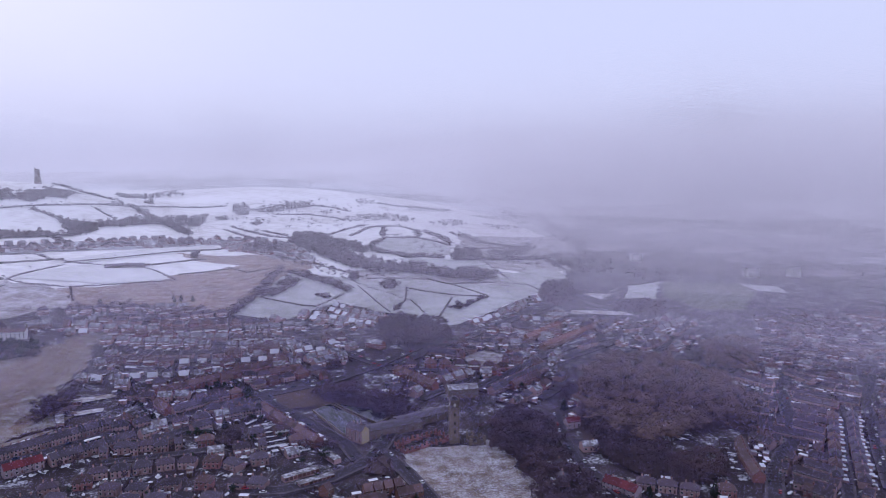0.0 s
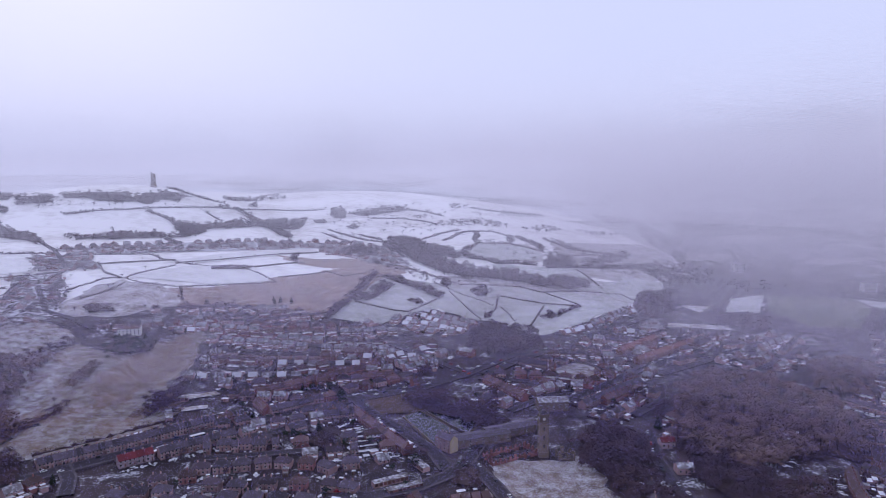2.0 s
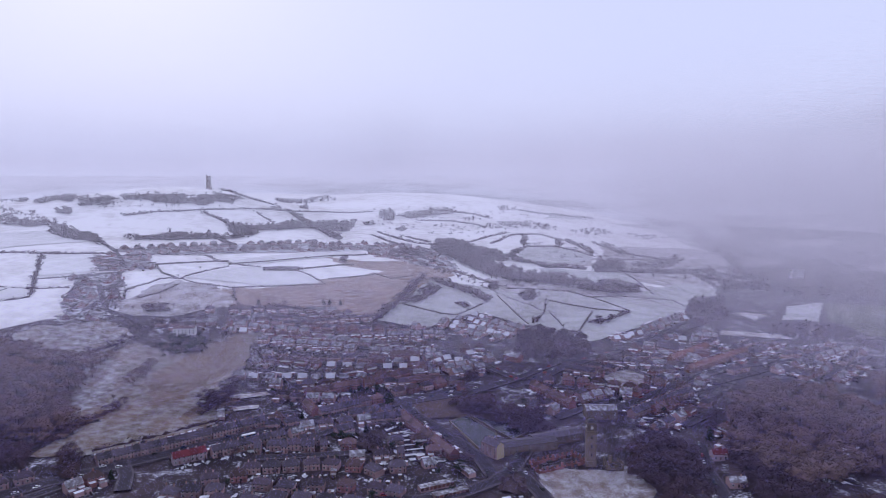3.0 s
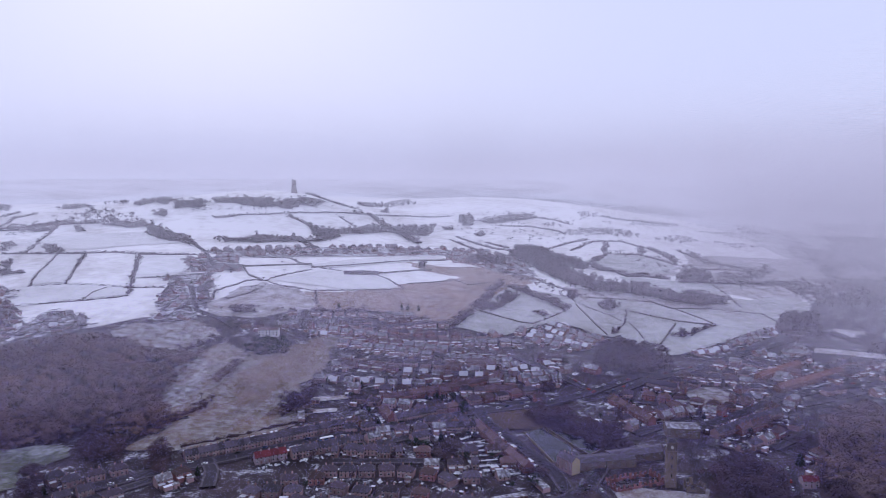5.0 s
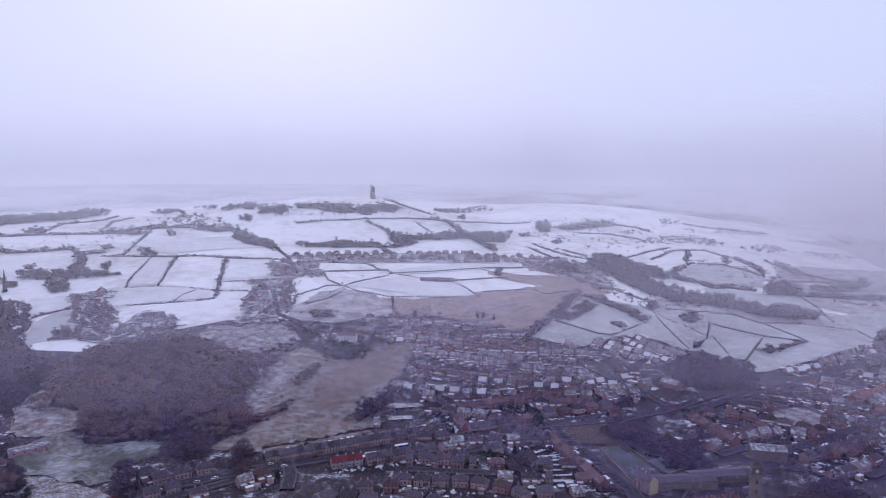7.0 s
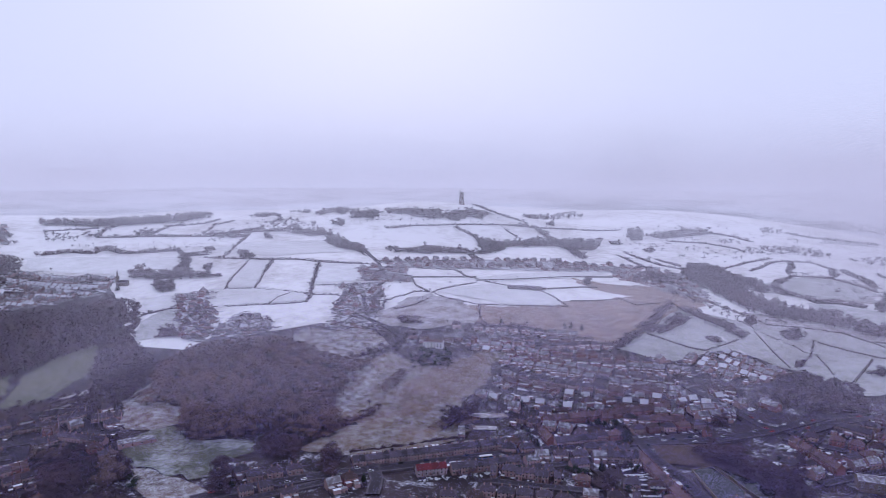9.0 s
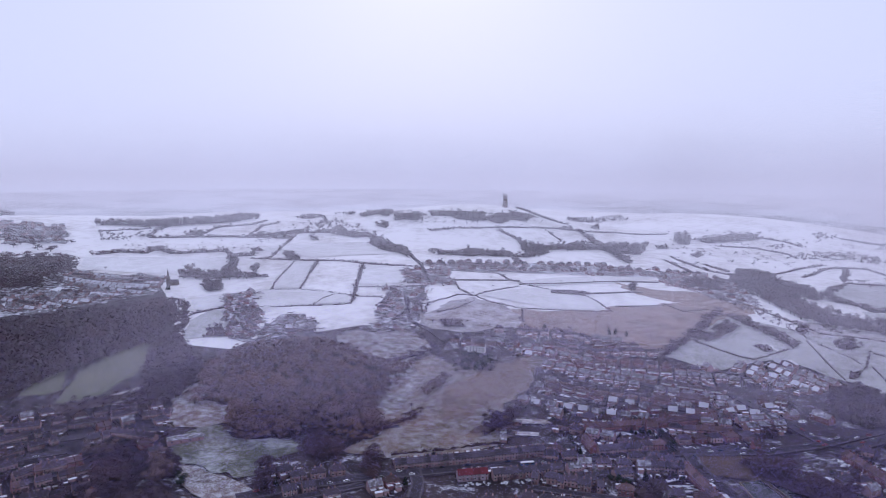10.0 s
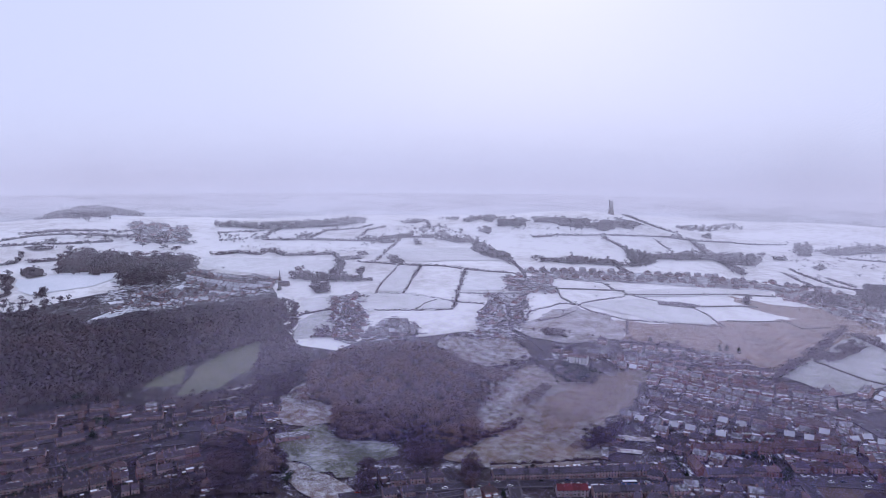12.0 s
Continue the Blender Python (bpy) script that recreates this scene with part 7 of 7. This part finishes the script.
def ruin(x, y, heading, w, d, tall, material, label, seed):
    """Broken outer walls of a roofless building, window holes and all, as piers of uneven height and the sills between."""
    r = random.Random(seed)
    ob = tagged(new("ruined_mill"), label, "ruin")
    for ax, ay, bx, by in ((-w / 2, -d / 2, w / 2, -d / 2), (w / 2, -d / 2, w / 2, d / 2), (w / 2, d / 2, -w / 2, d / 2), (-w / 2, d / 2, -w / 2, -d / 2)):
        long, a = math.hypot(bx - ax, by - ay), math.atan2(by - ay, bx - ax)
        n = int(long / 4)
        for k in range(n):
            u, v = k * long / n, (k + 1) * long / n
            top, mid = tall * r.uniform(0.65, 1.0), (u * 0.55 + v * 0.45)
            pieces = [([(u, -0.3, -1.5), (mid, -0.3, -1.5), (mid, 0.3, -1.5), (u, 0.3, -1.5), (u, -0.3, top), (mid, -0.3, top * r.uniform(0.8, 1)), (mid, 0.3, top * 0.9), (u, 0.3, top)], box(0, 1, 0, 1, 0, 1)[1])]
            pieces[0] = (pieces[0][0], [(0, 1, 5, 4), (1, 2, 6, 5), (2, 3, 7, 6), (3, 0, 4, 7), (4, 5, 6, 7)])
            pieces.append(box(mid - 0.02, v, -0.28, 0.28, -1.5, tall * r.uniform(0.2, 0.4)))
            wall = part("broken_wall", mesh_from("broken_wall", *merged(pieces), [material]), ob)
            wall.location, wall.rotation_euler = (ax, ay, 0), (0, 0, a)
    heaps = []
    for _ in range(30):
        px, py, s = r.uniform(-w / 2, w / 2), r.uniform(-d / 2, d / 2), r.uniform(0.5, 2.2)
        heaps.append(box(px - s, px + s, py - s * 0.7, py + s * 0.7, -1, r.uniform(0.2, 1.3)))
    tagged(part("rubble", mesh_from("rubble", *merged(heaps), [PAVING]), ob), "snow-dusted rubble", kind="stuff")
    ob.matrix_world = pose(x, y, height(x, y) + 0.9, 0, 0, heading)


ruin(-15, 464, 38, 36, 14, 4.5, BRICK, "roofless burnt-out mill with broken walls", 3)
ruin(22, 466, 10, 11, 10, 6.5, SANDSTONE, "broken stone block beside the clock tower", 4)
ruin(-398, 414, 33, 25, 14, 3, SANDSTONE, "low walls of a demolished building", 5)


def clock_tower(x, y, turn):
    ob = tagged(new("clock_tower"), "square stone mill clock tower with pale clock faces", "tower")
    part("shaft", mesh_from("shaft", *merged([box(-3.2, 3.2, -3.2, 3.2, -1.5, 2.5), box(-2.9, 2.9, -2.9, 2.9, 2.5, 19)]), [SANDSTONE]), ob)
    part("cornice", mesh_from("cornice", *merged([box(-3.3, 3.3, -3.3, 3.3, 19, 19.7), box(-3.1, 3.1, -3.1, 3.1, 23.6, 24.3)]), [SANDSTONE]), ob)
    part("clock_stage", mesh_from("clock_stage", *box(-2.8, 2.8, -2.8, 2.8, 19.7, 23.6), [SANDSTONE]), ob)
    part("cap", mesh_from("cap", [(-2.8, -2.8, 24.3), (2.8, -2.8, 24.3), (2.8, 2.8, 24.3), (-2.8, 2.8, 24.3), (-1.2, -1.2, 26), (1.2, -1.2, 26), (1.2, 1.2, 26), (-1.2, 1.2, 26)],
                          [(0, 1, 5, 4), (1, 2, 6, 5), (2, 3, 7, 6), (3, 0, 4, 7), (4, 5, 6, 7)], [SLATE]), ob)
    ring = [(0.95 * math.cos(k * math.pi / 10), yy, 0.95 * math.sin(k * math.pi / 10)) for yy in (-0.08, 0.0) for k in range(20)]
    dial = mesh_from("clock_face", ring, [tuple(range(20))] + [(k, (k + 1) % 20, 20 + (k + 1) % 20, 20 + k) for k in range(20)], [plain("dial", (0.42, 0.4, 0.35), 0.5)])
    slit = mesh_from("window", *box(-0.4, 0.4, -0.05, 0.05, -0.9, 0.9), [GLASS_DARK])
    for k in range(4):
        a = k * math.pi / 2
        face = part("clock_face", dial, ob, "pale round clock face")
        face.location, face.rotation_euler = (2.82 * math.sin(a), -2.82 * math.cos(a), 21.7), (0, 0, a)
        for z in (6, 11, 16):
            w = part("window", slit, ob)
            w.location, w.rotation_euler = (2.92 * math.sin(a), -2.92 * math.cos(a), z), (0, 0, a)
    ob.matrix_world = pose(x, y, height(x, y) + 0.9, 0, 0, turn) @ Matrix.Diagonal((1.08, 1.08, 1.22, 1))


clock_tower(7, 469, 12)


def church(x, y, turn):
    ob = tagged(new("church"), "dark stone village church with a tall pointed spire", "church")
    part("tower", mesh_from("tower", *box(-2.6, 2.6, -2.6, 2.6, -2, 15), [SANDSTONE]), ob)
    part("parapet", mesh_from("parapet", *box(-2.85, 2.85, -2.85, 2.85, 15, 15.9), [SANDSTONE]), ob)
    ring = [(2.3 * math.cos(k * math.pi / 4), 2.3 * math.sin(k * math.pi / 4), 15.9) for k in range(8)]
    part("spire", mesh_from("spire", ring + [(0, 0, 31)], [(k, (k + 1) % 8, 8) for k in range(8)], [SANDSTONE]), ob)
    v, f = moved((gabled_walls(17, 8, 6.0, 4.0)), 10.5, 0, 0)
    part("nave_wall", mesh_from("nave_wall", v, f, [SANDSTONE]), ob)
    v, f = moved((gabled_roof(17, 8, 6.0, 4.0)), 10.5, 0, 0)
    part("roof", mesh_from("roof", v, f, [SLATE]), ob)
    slit = mesh_from("window", *box(-0.45, 0.45, -0.04, 0.04, -1.4, 1.4), [GLASS_DARK])
    for side in (-1, 1):
        for k in range(4):
            part("window", slit, ob).location = (5 + 3.7 * k, side * 4.03, 3.4)
        part("window", slit, ob).location = (0, side * 2.63, 11.5)
    ob.matrix_world = pose(x, y, height(x, y) + 0.5, 0, 0, turn) @ Matrix.Diagonal((0.85, 0.85, 0.88, 1))


church(-986, 660, 35)


# ---- the lookout tower on the hill ----
def hill_tower(x, y, turn):
    ob = tagged(new("stone_tower"), "tall dark square stone lookout tower on the hilltop", "tower")

    def tier(w0, w1, z0, z1):
        return ([(-w0, -w0, z0), (w0, -w0, z0), (w0, w0, z0), (-w0, w0, z0), (-w1, -w1, z1), (w1, -w1, z1), (w1, w1, z1), (-w1, w1, z1)],
                [(0, 1, 5, 4), (1, 2, 6, 5), (2, 3, 7, 6), (3, 0, 4, 7), (4, 5, 6, 7)])

    part("plinth", mesh_from("plinth", *tier(7.4, 6.0, -2, 5), [SANDSTONE]), ob)
    part("shaft", mesh_from("shaft", *tier(5.6, 4.4, 5, 23.5), [SANDSTONE]), ob)
    part("parapet", mesh_from("parapet", *merged([tier(5.0, 5.0, 23.5, 24.6), tier(4.6, 4.6, 24.6, 25.6)]), [SANDSTONE]), ob)
    part("stair_turret", mesh_from("stair_turret", *box(-4.7, -2.2, -4.7, -2.2, 20, 28.5), [SANDSTONE]), ob)
    ob.matrix_world = pose(x, y, height(x, y) + 0.5, 0, 0, turn) @ Matrix.Diagonal((0.95, 0.95, 1.2, 1))


hill_tower(-871, 1525, 20)


# ---- imitated haze: fine threads whose colour stands in for lit mist, thicker with distance and over the valley ----
def mist_bank(radius, share, low, high, slant, thick, material, reach=(-37, 81), ease=0.0):
    """One shell of imitated haze: parallel threads on an arc, all at one slant; share is the part of the view that they
    cover.
    """
    pitch, first, last = radius * (0.00078 if radius < 1000 else 0.00066 if radius < 2500 else 0.0008), radians(reach[0]), radians(reach[1])
    c, s = math.cos(radians(slant)), math.sin(radians(slant))
    wide, deep = (last - first) * radius, high - low
    corners = [(0, 0), (wide, 0), (0, deep), (wide, deep)]
    across = [-s * a + c * b for a, b in corners]
    verts, faces = [], []
    loose = np.random.default_rng(radius)
    for k in range(int((max(across) - min(across)) / pitch) + 1):
        d = min(across) + (k + 0.5 + loose.uniform(-0.22, 0.22)) * pitch
        lo, hi = -1e9, 1e9
        for along, start, size in ((c, -s * d, wide), (s, c * d, deep)):
            if abs(along) < 1e-6:
                continue
            u, v = sorted(((0 - start) / along, (size - start) / along))
            lo, hi = max(lo, u), min(hi, v)
        if hi - lo < 1.0:
            continue
        n = max(1, int((hi - lo) / min(max(38.0, radius * 0.05), (36.0 if radius < 2000 else 70.0) / max(abs(s), 0.1))) + 1)
        t = np.linspace(lo, hi, n + 1)
        a, z = c * t - s * d, s * t + c * d
        turn = first + a / radius
        # How much haze is put in, by height, bearing and distance.
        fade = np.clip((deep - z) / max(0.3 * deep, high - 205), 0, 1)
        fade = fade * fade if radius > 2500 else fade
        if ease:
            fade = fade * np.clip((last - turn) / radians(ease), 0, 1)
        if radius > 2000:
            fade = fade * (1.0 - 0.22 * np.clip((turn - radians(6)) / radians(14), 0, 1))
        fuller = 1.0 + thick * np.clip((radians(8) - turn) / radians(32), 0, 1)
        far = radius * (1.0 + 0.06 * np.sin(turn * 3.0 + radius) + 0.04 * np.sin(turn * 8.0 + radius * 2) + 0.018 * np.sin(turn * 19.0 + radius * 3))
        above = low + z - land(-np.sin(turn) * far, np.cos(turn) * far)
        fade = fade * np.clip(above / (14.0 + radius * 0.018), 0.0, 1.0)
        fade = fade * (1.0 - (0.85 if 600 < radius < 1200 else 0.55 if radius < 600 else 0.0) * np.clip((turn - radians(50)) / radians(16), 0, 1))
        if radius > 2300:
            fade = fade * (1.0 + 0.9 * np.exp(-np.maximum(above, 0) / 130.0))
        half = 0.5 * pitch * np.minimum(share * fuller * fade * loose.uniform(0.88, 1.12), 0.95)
        base = len(verts)
        for side in (-1, 1):
            aa, zz, r = turn + side * s * half / radius, low + z + side * c * half, far + side * half * 2.6 * c
            verts.extend(zip(-np.sin(aa) * r, np.cos(aa) * r, zz))
        faces.extend((base + i, base + i + 1, base + n + 2 + i, base + n + 1 + i) for i in range(n))
    ob = new("mist_bank", big_mesh("mist_bank", verts, faces, [material]))
    return tagged(ob, "fine tinted threads that imitate pale haze over the valley", "mist", "mist over the valley", "stuff")


SLANTS = (0, 42, -28, 14, 56, -14, 28, -42, 7, 49, -21, 35, -49, 21, -7, -35)
BANKS = ((330, 0.006, 110), (400, 0.009, 130), (470, 0.016, 145), (520, 0.018, 152), (565, 0.024, 158), (610, 0.042, 165), (650, 0.042, 170), (695, 0.06, 175), (780, 0.095, 185), (880, 0.1, 195), (990, 0.1, 215), (1100, 0.105, 265), (1220, 0.115, 270),
         (1340, 0.118, 280), (1460, 0.125, 290), (1590, 0.13, 300), (1730, 0.145, 310), (1900, 0.165, 320), (2100, 0.19, 330), (2350, 0.23, 380), (2650, 0.29, 480), (3000, 0.36, 600), (3400, 0.46, 760), (3800, 0.58, 950), (4000, 0.66, 1200))
# Haze laid on in steps: each shell covers more and its tint pales.
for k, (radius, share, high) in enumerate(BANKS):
    mist_bank(radius, share, -40 if radius < 1900 else 20, high, SLANTS[k % 16], 0.0 if radius < 650 else 0.12 if radius < 2000 else 0.7, VIOLET_HAZE_TINT if radius < 600 else NEAR_HAZE_TINT if radius < 900 else HAZE_TINT if radius < 2200 else FAR_HAZE_TINT)
# Extra dimmer shells that fade the right flank into imitated haze.
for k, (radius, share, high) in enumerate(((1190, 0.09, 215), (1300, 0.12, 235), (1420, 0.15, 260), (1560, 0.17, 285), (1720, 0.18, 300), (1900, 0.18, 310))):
    mist_bank(radius, share, -40, high, SLANTS[(k * 5 + 3) % 16], 0.0, VALLEY_HAZE_TINT, (-37, 7), 15.0)
